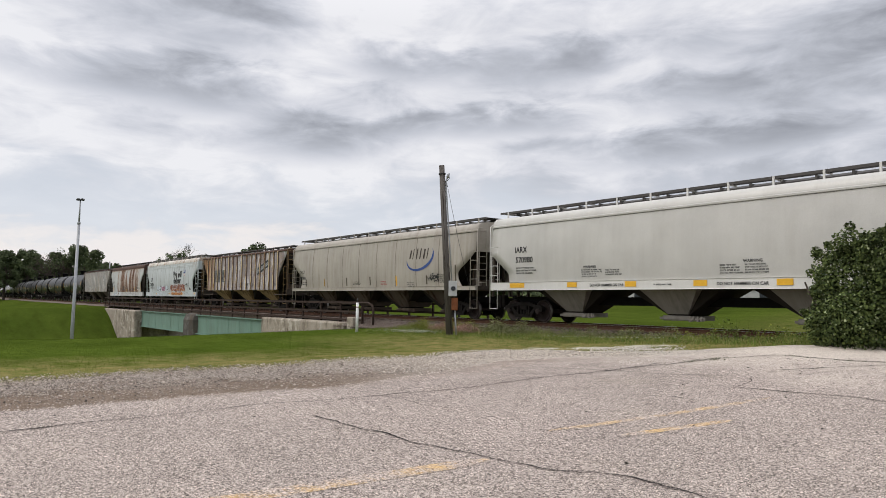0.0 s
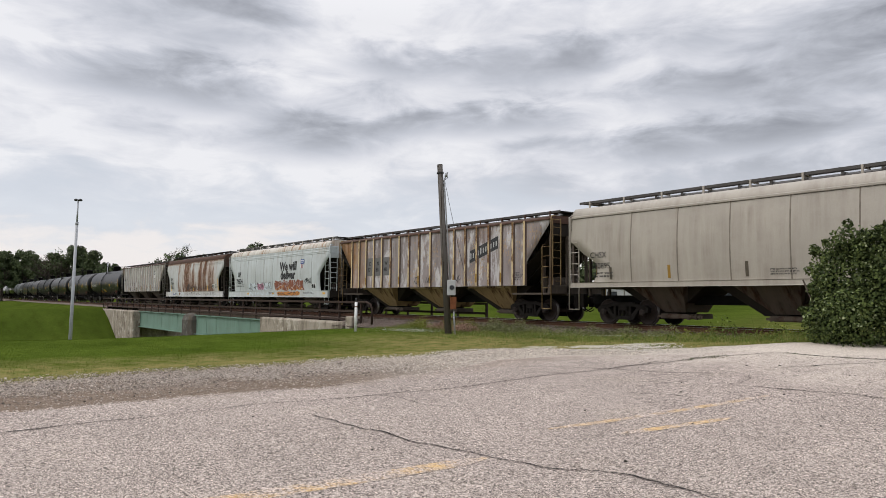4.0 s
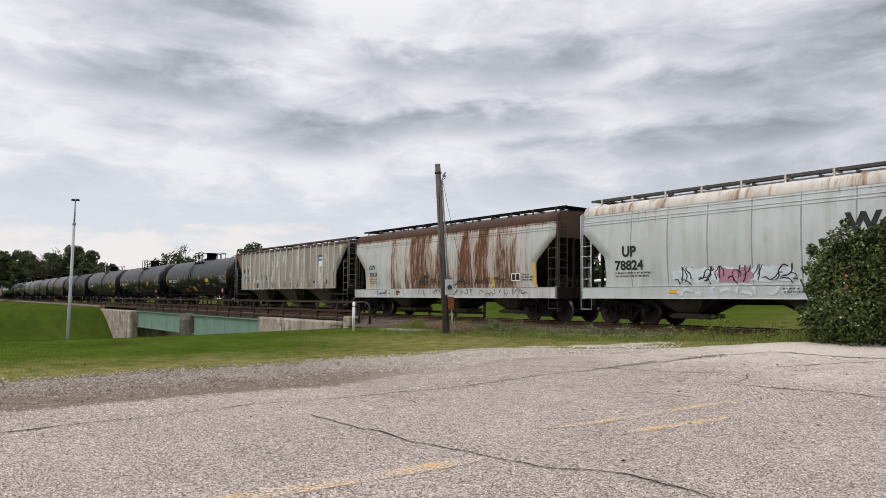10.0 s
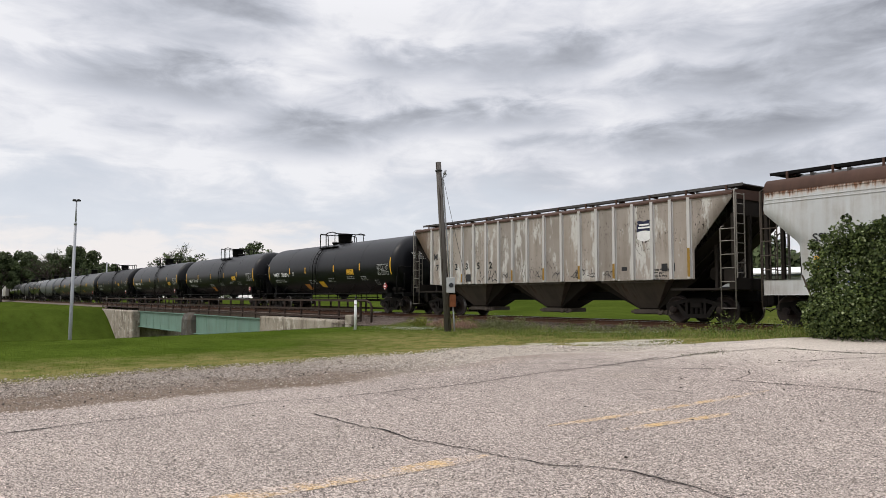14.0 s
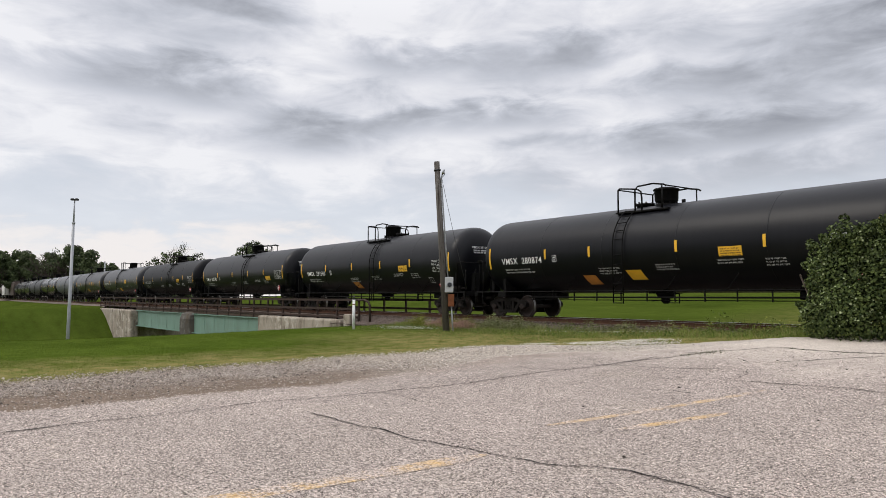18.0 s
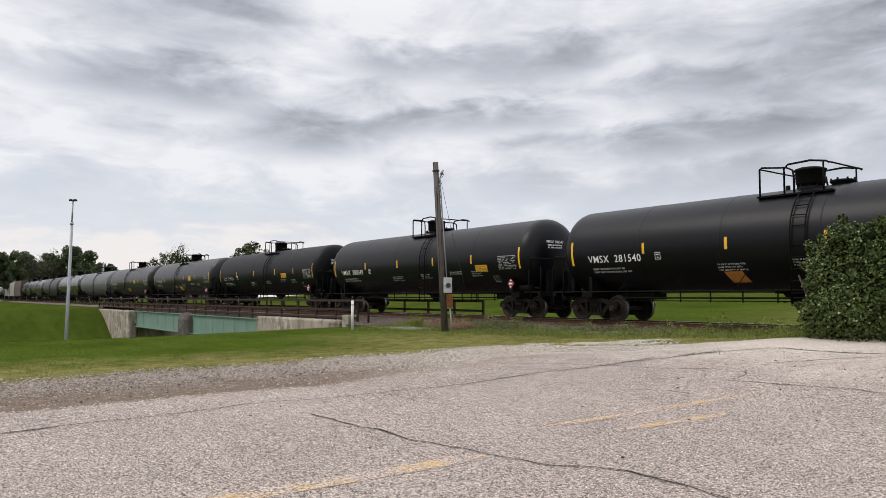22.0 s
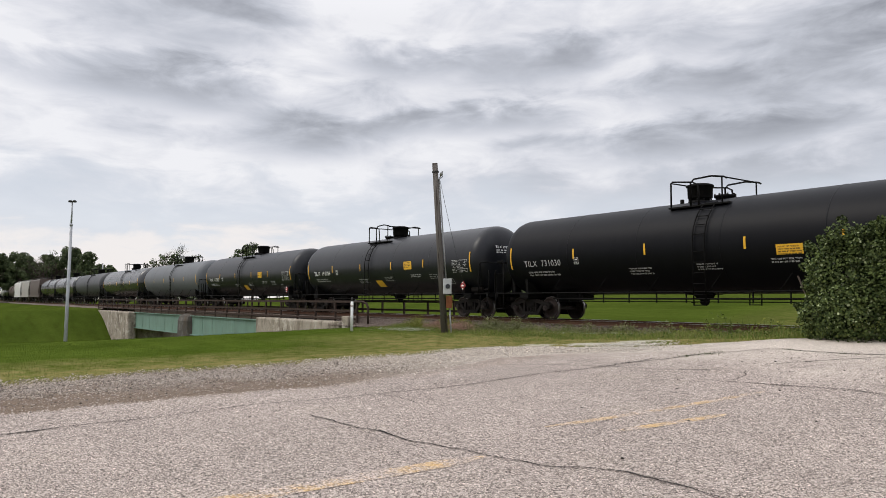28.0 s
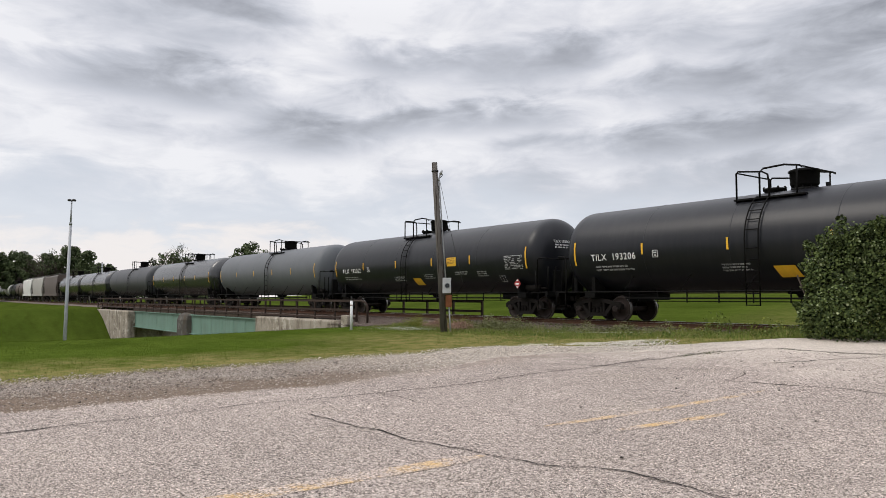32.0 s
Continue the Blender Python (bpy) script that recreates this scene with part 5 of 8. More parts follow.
def chips(name, x, y, z, r, rng, material, label):
    """Low four-sided stone chips, half sunk."""
    n = len(x)
    a = rng.uniform(0, 6.28, n)[:, None] + np.array([0, 1.57, 3.14, 4.71])[None] + rng.uniform(-0.4, 0.4, (n, 4))
    q = r[:, None] * rng.uniform(0.6, 1.2, (n, 4))
    rim = np.stack([x[:, None] + np.cos(a) * q, y[:, None] + np.sin(a) * q, np.repeat(z[:, None] - 0.002, 4, 1)], 2)
    tip = np.stack([x + r * rng.uniform(-0.3, 0.3, n), y + r * rng.uniform(-0.3, 0.3, n), z + r * rng.uniform(0.25, 0.55, n)], 1)[:, None]
    v = np.concatenate([rim, tip], 1).reshape(-1, 3)
    f = np.array([(0, 1, 4), (1, 2, 4), (2, 3, 4), (3, 0, 4)])
    loops = ((np.arange(n) * 5)[:, None, None] + f[None]).ravel()
    return tagged(new(name, array_mesh(name, v, loops, 3, material)), label, "stone chips", "", "stuff")


M_CHIP = stone_material("stone_chip", (0.055, 0.047, 0.041), (0.74, 0.64, 0.57))


def dark_pebbles():
    """A few dark loose stones and clods lying on the paving."""
    rng = np.random.default_rng(47)
    x, y = rng.uniform(-10.5, -4.2, 26), rng.uniform(3.5, 13.0, 26)
    stones("dark_pebbles", x, y, heights(x, y) + 0.028, np.exp(rng.normal(-3.95, 0.3, 26)), rng, M_PEBBLE, "small dark loose stones on the paving", "pebbles")


M_PEBBLE = stone_material("dark_pebble", (0.02, 0.018, 0.016), (0.07, 0.06, 0.05))
dark_pebbles()


# ---- cracks and worn lines on the paving ----
M_CRACK = plain("open_crack", (0.016, 0.014, 0.013), 0.95, 0.0, 0.25, 10.0)


def crack(points, width, seed):
    rnd = random.Random(seed)
    pts = [Vector((x, y, 0)) for x, y in points]
    line = []
    for a, b in zip(pts[:-1], pts[1:]):
        n = max(2, int((b - a).length / 0.07))
        line += [a.lerp(b, i / n) for i in range(n)]
    line.append(pts[-1])
    rows = []
    for i, p in enumerate(line):
        d = (line[min(i + 1, len(line) - 1)] - line[max(i - 1, 0)]).normalized()
        side = Vector((-d.y, d.x, 0))
        p = p + side * (0.05 * noise.noise((p.x * 3.1, p.y * 3.1, seed)) + 0.02 * noise.noise((p.x * 11, p.y * 11, seed)))
        w = width * 1.3 * (0.45 + 0.9 * abs(noise.noise((p.x * 2.3, p.y * 2.3, seed + 5)))) * (0.3 if i in (0, len(line) - 1) else 1)
        row = []
        for k in (-1, 1):
            q = p + side * (w * k * rnd.uniform(0.7, 1.2))
            row.append((q.x, q.y, lie(q.x, q.y) + 0.031))
        rows.append(row)
    CLEAR.append(([((r[0][0] + r[1][0]) / 2, (r[0][1] + r[1][1]) / 2) for r in rows[::3]], 0.034, 0.94))
    part("crack", Geo().grid(rows), M_CRACK, LOT)


crack(((-9.6, -1.5), (-9.75, 0.98), (-9.92, 1.89), (-9.98, 2.91), (-10.31, 4.21), (-10.26, 5.18), (-10.33, 6.65), (-10.1, 8.0), (-10.1, 8.92), (-10.08, 9.76), (-9.81, 10.69), (-9.7, 11.6), (-9.61, 12.6)), 0.016, 1)
crack(((-9.01, 4.43), (-8.43, 4.5), (-7.71, 4.49), (-7.41, 4.62), (-6.84, 4.56), (-6.32, 4.68), (-5.82, 4.77), (-5.07, 4.91), (-4.68, 5.24), (-4.44, 5.34), (-3.89, 5.34), (-3.3, 5.2), (-2.2, 5.4)), 0.013, 2)
crack(((-10.35, 6.23), (-9.74, 6.38), (-9.01, 6.2), (-8.41, 6.37)), 0.008, 3)
crack(((-6.84, 10.65), (-6.34, 10.7), (-5.85, 10.78), (-5.1, 10.94), (-4.58, 10.9), (-3.5, 10.95)), 0.016, 4)
crack(((-6.77, 10.78), (-6.87, 11.34), (-7.14, 11.73), (-6.94, 11.8)), 0.008, 5)
crack(((-9.74, 11.59), (-9.34, 12.5), (-9.18, 13.21), (-9.0, 13.73), (-8.72, 14.1), (-8.4, 14.8)), 0.022, 6)
crack(((-11.76, 10.08), (-10.61, 10.89), (-9.65, 11.16), (-8.43, 11.28), (-7.52, 11.63)), 0.014, 7)
crack(((-7.29, 12.5), (-6.81, 13.16), (-6.42, 13.78), (-6.03, 14.4), (-5.4, 15.3)), 0.016, 8)
crack(((-7.58, 9.14), (-6.94, 9.4), (-6.56, 9.29)), 0.010, 9)
crack(((-8.09, 10.24), (-7.48, 10.32), (-6.82, 10.52)), 0.006, 11)
crack(((-7.13, 8.37), (-6.86, 8.46), (-6.74, 8.74), (-6.66, 9.01)), 0.006, 12)
crack(((-10.21, 13.34), (-9.68, 13.37), (-9.13, 13.33)), 0.010, 13)
crack(((-8.35, 14.76), (-7.48, 14.67), (-6.79, 14.58), (-6.16, 14.71), (-5.2, 14.6)), 0.022, 10)


def paint_material():
    k = Mat("worn_yellow_line", 0.85, 0.0, "World")
    grit = k.ramp(k.noise(40, 2, 0.95), 0.40, 0.60)
    road = k.mix(grit, (0.053, 0.040, 0.033), (0.71, 0.60, 0.525))
    wear = k.op("ADD", k.noise(30, 5, 0.8), k.op("MULTIPLY", k.noise(1.6, 4, 0.6), 0.9))
    return k.done(k.mix(k.ramp(wear, 0.79, 0.98), k.mix(grit, (0.36, 0.225, 0.09), (0.70, 0.49, 0.25)), road))


M_LINE = paint_material()


def worn_line(a, b, width, seed):
    a, b = Vector((*a, 0)), Vector((*b, 0))
    d = (b - a).normalized()
    side = Vector((-d.y, d.x, 0)) * width / 2
    n = 60
    rows = []
    CLEAR.append(([a.xy[:], b.xy[:]], width / 2, 0.55))
    for i in range(n + 1):
        p = a.lerp(b, i / n)
        j = 0.02 * noise.noise((i * 0.4, seed, 0))
        t = min(1.0, i / 6, (n - i) / 6) * 0.8 + 0.2
        rows.append([(q.x, q.y, lie(q.x, q.y) + 0.0265) for q in (p - side * (t + j * 5), p + side * (t - j * 5))])
    part("painted_line", Geo().grid(rows), M_LINE, LOT, "worn yellow parking line")


worn_line((-5.52, 0.8), (-5.71, 4.75), 0.27, 1)
worn_line((-6.45, 6.3), (-5.90, 10.2), 0.14, 2)
worn_line((-5.74, 6.75), (-5.40, 8.45), 0.15, 3)


exposed_stone()
M_CRACKWEED = weed_material("small_dark_weed", (0.035, 0.045, 0.015), (0.09, 0.11, 0.035))


def crack_weeds():
    rng = np.random.default_rng(51)
    x, y = np.concatenate([rng.normal(-9.05, 0.14, 160), rng.normal(-9.25, 0.10, 90), rng.normal(-7.9, 0.25, 60), rng.normal(-6.8, 0.2, 50)]), np.concatenate([rng.normal(13.55, 0.22, 160), rng.normal(13.1, 0.12, 90), rng.normal(14.72, 0.06, 60), rng.normal(14.6, 0.06, 50)])
    blades("weeds", x, y, heights(x, y) + 0.02, rng.uniform(0.008, 0.03, len(x)), 0.035, rng, M_CRACKWEED, "small weeds growing in the paving's cracks")


crack_weeds()
# ---- railway cars (car space: x forward, y away from the camera's side, z = 0 on the rail) ----
WHEEL_R = 0.457
CARS, WHEELSETS = [], []


def lettering(body, size, x, z, material, parent, curve, side=-1, name="lettering", squeeze=1.0, anchor="LEFT", shear=0.0, bold=0.02, spacing=1.0):
    """Words on a car's side; curve(z) gives the half width of the side there."""
    key = (body, size, round(x, 3), round(z, 3), material.name, parent.name, squeeze)
    cu = bpy.data.curves.new("letters", "FONT")
    cu.body, cu.size, cu.align_x, cu.shear, cu.resolution_u, cu.offset, cu.space_character = body, size, anchor, shear, 3, size * bold, spacing
    ob = bpy.data.objects.new("letters", cu)
    me = bpy.data.meshes.new_from_object(ob)
    bpy.data.objects.remove(ob)
    for v in me.vertices:
        px, pz = x + v.co.x * squeeze, z + v.co.y
        v.co = (px, side * (curve(pz) + 0.012), pz)
    me.materials.clear()
    me.materials.append(material)
    out = new(name, me)
    out.parent = parent
    if size < 0.37:
        tagged(out, "", "", "", "stuff")
    return out


def decal(poly, material, parent, curve, name, side=-1, label="", lift=0.008, cols=1):
    """A flat painted patch, given by its outline in x, z, laid on a car's side."""
    g = Geo()
    zs = [p[1] for p in poly]
    n = len(poly)
    vs = [(x, side * (curve(z) + lift), z) for x, z in poly]
    g.add(vs, [tuple(range(n))])
    return part(name, g, material, parent, label)


def patch(x0, x1, z0, z1, material, parent, curve, name, lift=0.008, label="", rows=4):
    g = Geo()
    g.grid([[(x0, -(curve(z0 + (z1 - z0) * j / rows) + lift), z0 + (z1 - z0) * j / rows), (x1, -(curve(z0 + (z1 - z0) * j / rows) + lift), z0 + (z1 - z0) * j / rows)] for j in range(rows + 1)])
    return part(name, g, material, parent, label)


def small_print(x, z, w, lines, h, material, parent, curve, seed=1, name="small_print"):
    """Lines of lettering too small to read, as short upright bars in groups."""
    rnd = random.Random(seed)
    g = Geo()
    for j in range(lines):
        px, zz = x, z - j * h * 1.8
        end = x + w * rnd.uniform(0.7, 1.0)
        while px < end:
            for i in range(rnd.randint(2, 6)):
                q = px + h * rnd.uniform(0.35, 0.55)
                lo = zz + (h * 0.45 if rnd.random() < 0.25 else 0.0)
                g.add([(px, -(curve(lo) + 0.012), lo), (q, -(curve(lo) + 0.012), lo), (q, -(curve(zz + h) + 0.012), zz + h), (px, -(curve(zz + h) + 0.012), zz + h)], [(0, 1, 2, 3)])
                px = q + h * 0.28
            px += h * 0.6
    return tagged(part(name, g, material, parent), "", "", "", "stuff")


def side_frame_geo():
    g = Geo()
    g.prism([(-1.13, 0.44), (-1.15, 0.60), (-1.02, 0.70), (-0.72, 0.72), (-0.36, 0.82), (0.36, 0.82), (0.72, 0.72), (1.02, 0.70), (1.15, 0.60), (1.13, 0.44), (1.02, 0.44), (1.0, 0.56), (0.78, 0.58), (0.36, 0.68), (-0.36, 0.68), (-0.78, 0.58), (-1.0, 0.56), (-1.02, 0.44)], -0.09, 0.09)
    g.prism([(-0.80, 0.62), (-0.66, 0.64), (-0.36, 0.31), (0.36, 0.31), (0.66, 0.64), (0.80, 0.62), (0.47, 0.18), (-0.47, 0.18)], -0.075, 0.075)
    for s in (-1, 1):
        g.box(s * 0.30, s * 0.39, -0.09, 0.09, 0.26, 0.74)
        g.box(s * 0.99, s * 0.79, -0.10, 0.10, 0.53, 0.60)
    return g


def truck_geo():
    g = Geo()
    g.box(-0.22, 0.22, -1.08, 1.08, 0.50, 0.70, 0.03)
    g.box(-0.30, 0.30, -0.45, 0.45, 0.64, 0.80)
    for s in (-1, 1):
        for dx in (-0.18, 0.0, 0.18):
            for k in range(4):
                g.lathe([(0.305 + k * 0.05, 0.06), (0.33 + k * 0.05, 0.085), (0.355 + k * 0.05, 0.06)], (dx, s * 0.99, 0), "z", 10)
    for dx in (-0.45, 0.45):
        g.box(dx - 0.05, dx + 0.05, -0.85, 0.85, 0.36, 0.46)
    return g


def wheelset_geo():
    g = Geo()
    g.cyl((0, -1.02, 0), (0, 1.02, 0), 0.085, 14)
    prof = [(0.68, 0.08), (0.68, 0.19), (0.715, 0.22), (0.70, 0.38), (0.66, 0.41), (0.655, 0.462), (0.67, 0.483), (0.69, 0.483), (0.705, 0.463), (0.715, 0.459), (0.79, 0.453), (0.795, 0.40), (0.765, 0.375), (0.745, 0.22), (0.80, 0.17), (0.80, 0.08)]
    for s in (-1, 1):
        g.lathe([(s * a, r) for a, r in prof], (0, 0, 0), "y", 40)
        g.cyl((0, s * 0.92, 0), (0, s * 1.10, 0), 0.125, 18)
        g.cyl((0, s * 1.10, 0), (0, s * 1.125, 0), 0.10, 18)
        for i in range(3):
            a = 2 * math.pi * i / 3
            g.cyl((0.06 * math.cos(a), s * 1.12, 0.06 * math.sin(a)), (0.06 * math.cos(a), s * 1.15, 0.06 * math.sin(a)), 0.022, 6)
    return g


def truck(parent, x):
    t = part("truck", truck_geo, M_FRAME, parent, "two-axle truck", key="truck")
    t.location = (x, 0, 0)
    for s in (-1, 1):
        f = part("side_frame", side_frame_geo, M_FRAME, t, key="side_frame")
        f.location = (0, s * 1.0, 0)
    for dx in (-0.889, 0.889):
        w = part("wheelset", wheelset_geo, M_WHEEL, t, key="wheelset")
        w.location = (dx, 0, WHEEL_R)
        WHEELSETS.append((w, dx))
    return t


def coupler(parent, x, way):
    def geo():
        g = Geo()
        g.box(-0.5, 0.35, -0.09, 0.09, 0.78, 0.95, 0.02)
        g.box(0.30, 0.62, -0.16, 0.10, 0.72, 1.00, 0.04)
        g.box(0.48, 0.68, 0.04, 0.17, 0.74, 0.98, 0.03)
        g.tube([(0.2, -0.25, 0.85), (0.4, -0.28, 0.55), (0.62, -0.22, 0.42), (0.72, -0.12, 0.50)], 0.025, 6)
        g.box(0.05, 0.25, -0.55, -0.30, 0.55, 1.12, 0.03)
        g.box(0.05, 0.25, 0.30, 0.55, 0.60, 1.12, 0.03)
        return g
    c = part("coupler", geo, M_FRAME, parent, key="coupler")
    c.matrix_basis = pose(x, 0, 0, 0, 0, 0 if way > 0 else 180)
    return c


# ---- tank cars ----
TANK_R, TANK_Z = 1.58, 2.58


def tank_curve(z):
    return math.sqrt(max(0.02, TANK_R ** 2 - (z - TANK_Z) ** 2))


def tank_shell(h):
    g = Geo()
    prof = []
    for i in range(13):
        # a dished head with a tight knuckle
        a = math.pi / 2 * i / 12
        prof.append((-h + 0.06 - 0.80 * math.cos(a) ** 0.78, max(0.001, TANK_R * math.sin(a) ** 0.74)))
    ends = [-h + 0.061 + (2 * h - 0.122) * i / 12 for i in range(13)]
    prof += [(x, TANK_R) for x in ends]
    prof += [(-x, r) for x, r in reversed(prof[:13])]
    g.lathe(prof, (0, 0, TANK_Z), "x", 56)
    return g


def weld_bead_geo():
    return Geo().lathe([(-0.022, TANK_R - 0.003), (-0.012, TANK_R + 0.006), (0.012, TANK_R + 0.006), (0.022, TANK_R - 0.003)], (0, 0, TANK_Z), "x", 56)


def tank_end_geo():
    """Stub sill, bolster saddle and end platform; x = 0 at the tank's end seam, towards +x outwards."""
    g = Geo()
    g.box(-2.9, 1.05, -0.33, 0.33, 0.78, 1.02, 0.02)
    g.box(-0.80, -0.30, -1.32, 1.32, 0.84, 1.05, 0.02)
    for s in (-1, 1):
        g.prism_x([(s * 0.3, 1.0), (s * 1.32, 1.0), (s * 1.36, 1.62), (s * 1.15, 1.50), (s * 0.7, 1.14), (s * 0.3, 1.06)], -0.84, -0.70)
    g.box(0.12, 0.98, -1.45, 1.45, 1.03, 1.09)
    g.box(0.92, 1.04, -1.45, 1.45, 0.90, 1.10, 0.01)
    return g


def tank_rail_geo():
    """End hand rails round the platform."""
    g = Geo()
    for s in (-1, 1):
        g.tube([(0.52, s * 1.46, 1.05), (0.52, s * 1.46, 2.36), (0.60, s * 1.46, 2.43), (1.0, s * 1.40, 2.43)], 0.026, 6)
        g.tube([(1.10, s * 1.44, 0.95), (1.10, s * 1.44, 2.02), (1.06, s * 1.42, 2.06)], 0.026, 6)
        g.tube([(0.46, s * 1.50, 1.06), (0.46, s * 1.50, 1.95)], 0.022, 6)
        g.box(0.55, 1.05, s * 1.40 - 0.08, s * 1.40 + 0.08, 0.40, 0.43)
        g.tube([(0.55, s * 1.46, 1.06), (0.55, s * 1.46, 0.42)], 0.018, 6)
        g.tube([(1.05, s * 1.46, 1.06), (1.05, s * 1.46, 0.42)], 0.018, 6)
        g.box(0.62, 0.80, s * 0.55 - 0.18, s * 0.55 + 0.18, 1.10, 1.95, 0.03)
    g.tube([(1.0, -1.40, 2.40), (1.0, 1.40, 2.40)], 0.02, 6)
    g.tube([(1.0, -0.55, 1.05), (1.0, -0.55, 2.40)], 0.02, 6)
    g.tube([(1.0, 0.55, 1.05), (1.0, 0.55, 2.40)], 0.02, 6)
    return g


def side_rod_geo(h):
    """The long hand rail under the tank, its stays, and the brake pipe in its hangers."""
    g = Geo()
    for s in (-1, 1):
        g.tube([(-h - 0.05, s * 1.52, 1.06), (h + 0.05, s * 1.52, 1.06)], 0.024, 6)
        n = 7
        for i in range(1, n):
            x = -h + 2 * h * i / n
            g.tube([(x, s * 1.52, 1.06), (x + 0.28, s * 1.30, 1.60)], 0.014, 5)
    g.tube([(-h + 2.0, -1.05, 0.84), (h - 2.0, -1.05, 0.84)], 0.03, 6)
    g.tube([(-h + 2.0, -0.95, 0.74), (h - 2.0, -0.95, 0.74)], 0.016, 6)
    for i in range(11):
        x = -h + 2.2 + (2 * h - 4.4) * i / 10
        g.box(x - 0.016, x + 0.016, -1.06, -1.02, 0.70, 1.12)
    return g


def dome_geo():
    g = Geo()
    g.lathe([(4.0, 0.30), (4.22, 0.30), (4.26, 0.38), (4.30, 0.41), (4.66, 0.42), (4.67, 0.46), (4.71, 0.46), (4.74, 0.43), (4.78, 0.30), (4.79, 0.0)], (0.40, 0, 0), "z", 28)
    for i in range(10):
        a = i * math.pi / 5
        g.cyl((0.40 + 0.36 * math.cos(a), 0.36 * math.sin(a), 4.16), (0.40 + 0.36 * math.cos(a), 0.36 * math.sin(a), 4.25), 0.025, 6)
    g.lathe([(4.0, 0.40), (4.15, 0.40), (4.19, 0.38), (4.19, 0.0)], (0.40, 0, 0), "z", 20)
    g.lathe([(4.0, 0.30), (4.20, 0.30), (4.22, 0.35), (4.27, 0.35), (4.29, 0.30), (4.32, 0.0)], (-0.55, 0, 0), "z", 20)
    for i in range(8):
        a = i * math.pi / 4
        g.cyl((-0.55 + 0.33 * math.cos(a), 0.33 * math.sin(a), 4.20), (-0.55 + 0.33 * math.cos(a), 0.33 * math.sin(a), 4.33), 0.03, 6)
    g.cyl((1.05, 0.1, 3.9), (1.05, 0.1, 4.30), 0.07, 8)
    return g


def walkway_geo(side):
    return Geo().box(-0.95, 1.32, side * 0.62, side * 1.02, 3.88, 3.93)


def platform_railing_geo(side, which):
    g = Geo()
    top, y = 4.76, side * 1.0
    if which == 0:
        g.tube([(-0.15, y, 3.90), (-0.15, y, top - 0.02), (-0.09, y, top + 0.04), (0.70, y, top - 0.06), (0.88, y, top - 0.16), (0.92, y, top - 0.40), (0.92, y, 3.92)], 0.03, 6)
    elif which == 1:
        g.tube([(0.62, y, 3.90), (0.62, y, top - 0.08), (0.74, y, top + 0.03), (1.4, y, top + 0.06), (1.86, y, top - 0.02), (1.95, y, top - 0.08)], 0.03, 6)
    elif which == 2:
        g.tube([(1.78, y, 3.90), (1.78, y, top - 0.01)], 0.026, 6)
    else:
        x, z = ((-0.15, top - 0.0), (1.95, top - 0.06))[which - 3]
        g.tube([(x, -1.0, z), (x, 1.0, z)], 0.026, 6)
    g.v = [(x - 0.70, yy, z) for x, yy, z in g.v]
    return g


def tank_ladder_geo(side):
    g = Geo()
    for dx in (-0.22, 0.22):
        pts = [(dx, side * 1.60, 0.62), (dx, side * 1.65, TANK_Z)]
        for i in range(1, 8):
            a = i / 7 * radians(58)
            pts.append((dx, side * (TANK_R + 0.07) * math.cos(a), TANK_Z + (TANK_R + 0.07) * math.sin(a)))
        g.tube(pts, 0.022, 6)
    zs = [0.64, 0.98, 1.32, 1.66, 2.0, 2.34]
    for z in zs:
        g.cyl((-0.22, side * 1.63, z), (0.22, side * 1.63, z), 0.016, 6)
    for i in range(1, 6):
        a = i / 5 * radians(56)
        y, z = side * (TANK_R + 0.07) * math.cos(a), TANK_Z + (TANK_R + 0.07) * math.sin(a)
        g.cyl((-0.22, y, z), (0.22, y, z), 0.016, 6)
    return g


def head_lettering(words, size, h, car):
    """The car's mark on the domed head, with two lines of small print under it."""
    cu = bpy.data.curves.new("letters", "FONT")
    cu.body, cu.size, cu.align_x, cu.resolution_u, cu.offset, cu.space_character = words, size, "CENTER", 3, size * 0.014, 1.1
    ob = bpy.data.objects.new("letters", cu)
    me = bpy.data.meshes.new_from_object(ob)
    bpy.data.objects.remove(ob)

    def on_head(y, z):
        q = max(0.0, 1.0 - (y * y + z * z) / TANK_R ** 2)
        r = min(0.999, math.sqrt(1.0 - q))
        return (h - 0.06 + 0.80 * math.cos(math.asin(r ** (1 / 0.74))) ** 0.78 + 0.014, y, TANK_Z + z)
    for v in me.vertices:
        v.co = on_head(v.co.x - 0.25, v.co.y + 0.52)
    me.materials.clear()
    me.materials.append(M_WHITE)
    out = tagged(new("lettering", me), "", "", "", "stuff")
    out.parent = car
    g, rnd = Geo(), random.Random(4)
    for z in (0.40, 0.30):
        y = -0.65
        while y < 0.10:
            q = y + rnd.uniform(0.03, 0.05)
            g.add([on_head(y, z), on_head(q, z), on_head(q, z + 0.055), on_head(y, z + 0.055)], [(0, 1, 2, 3)])
            y = q + rnd.choice((0.015, 0.015, 0.06))
    tagged(part("small_print", g, M_WHITE, car), "", "", "", "stuff")


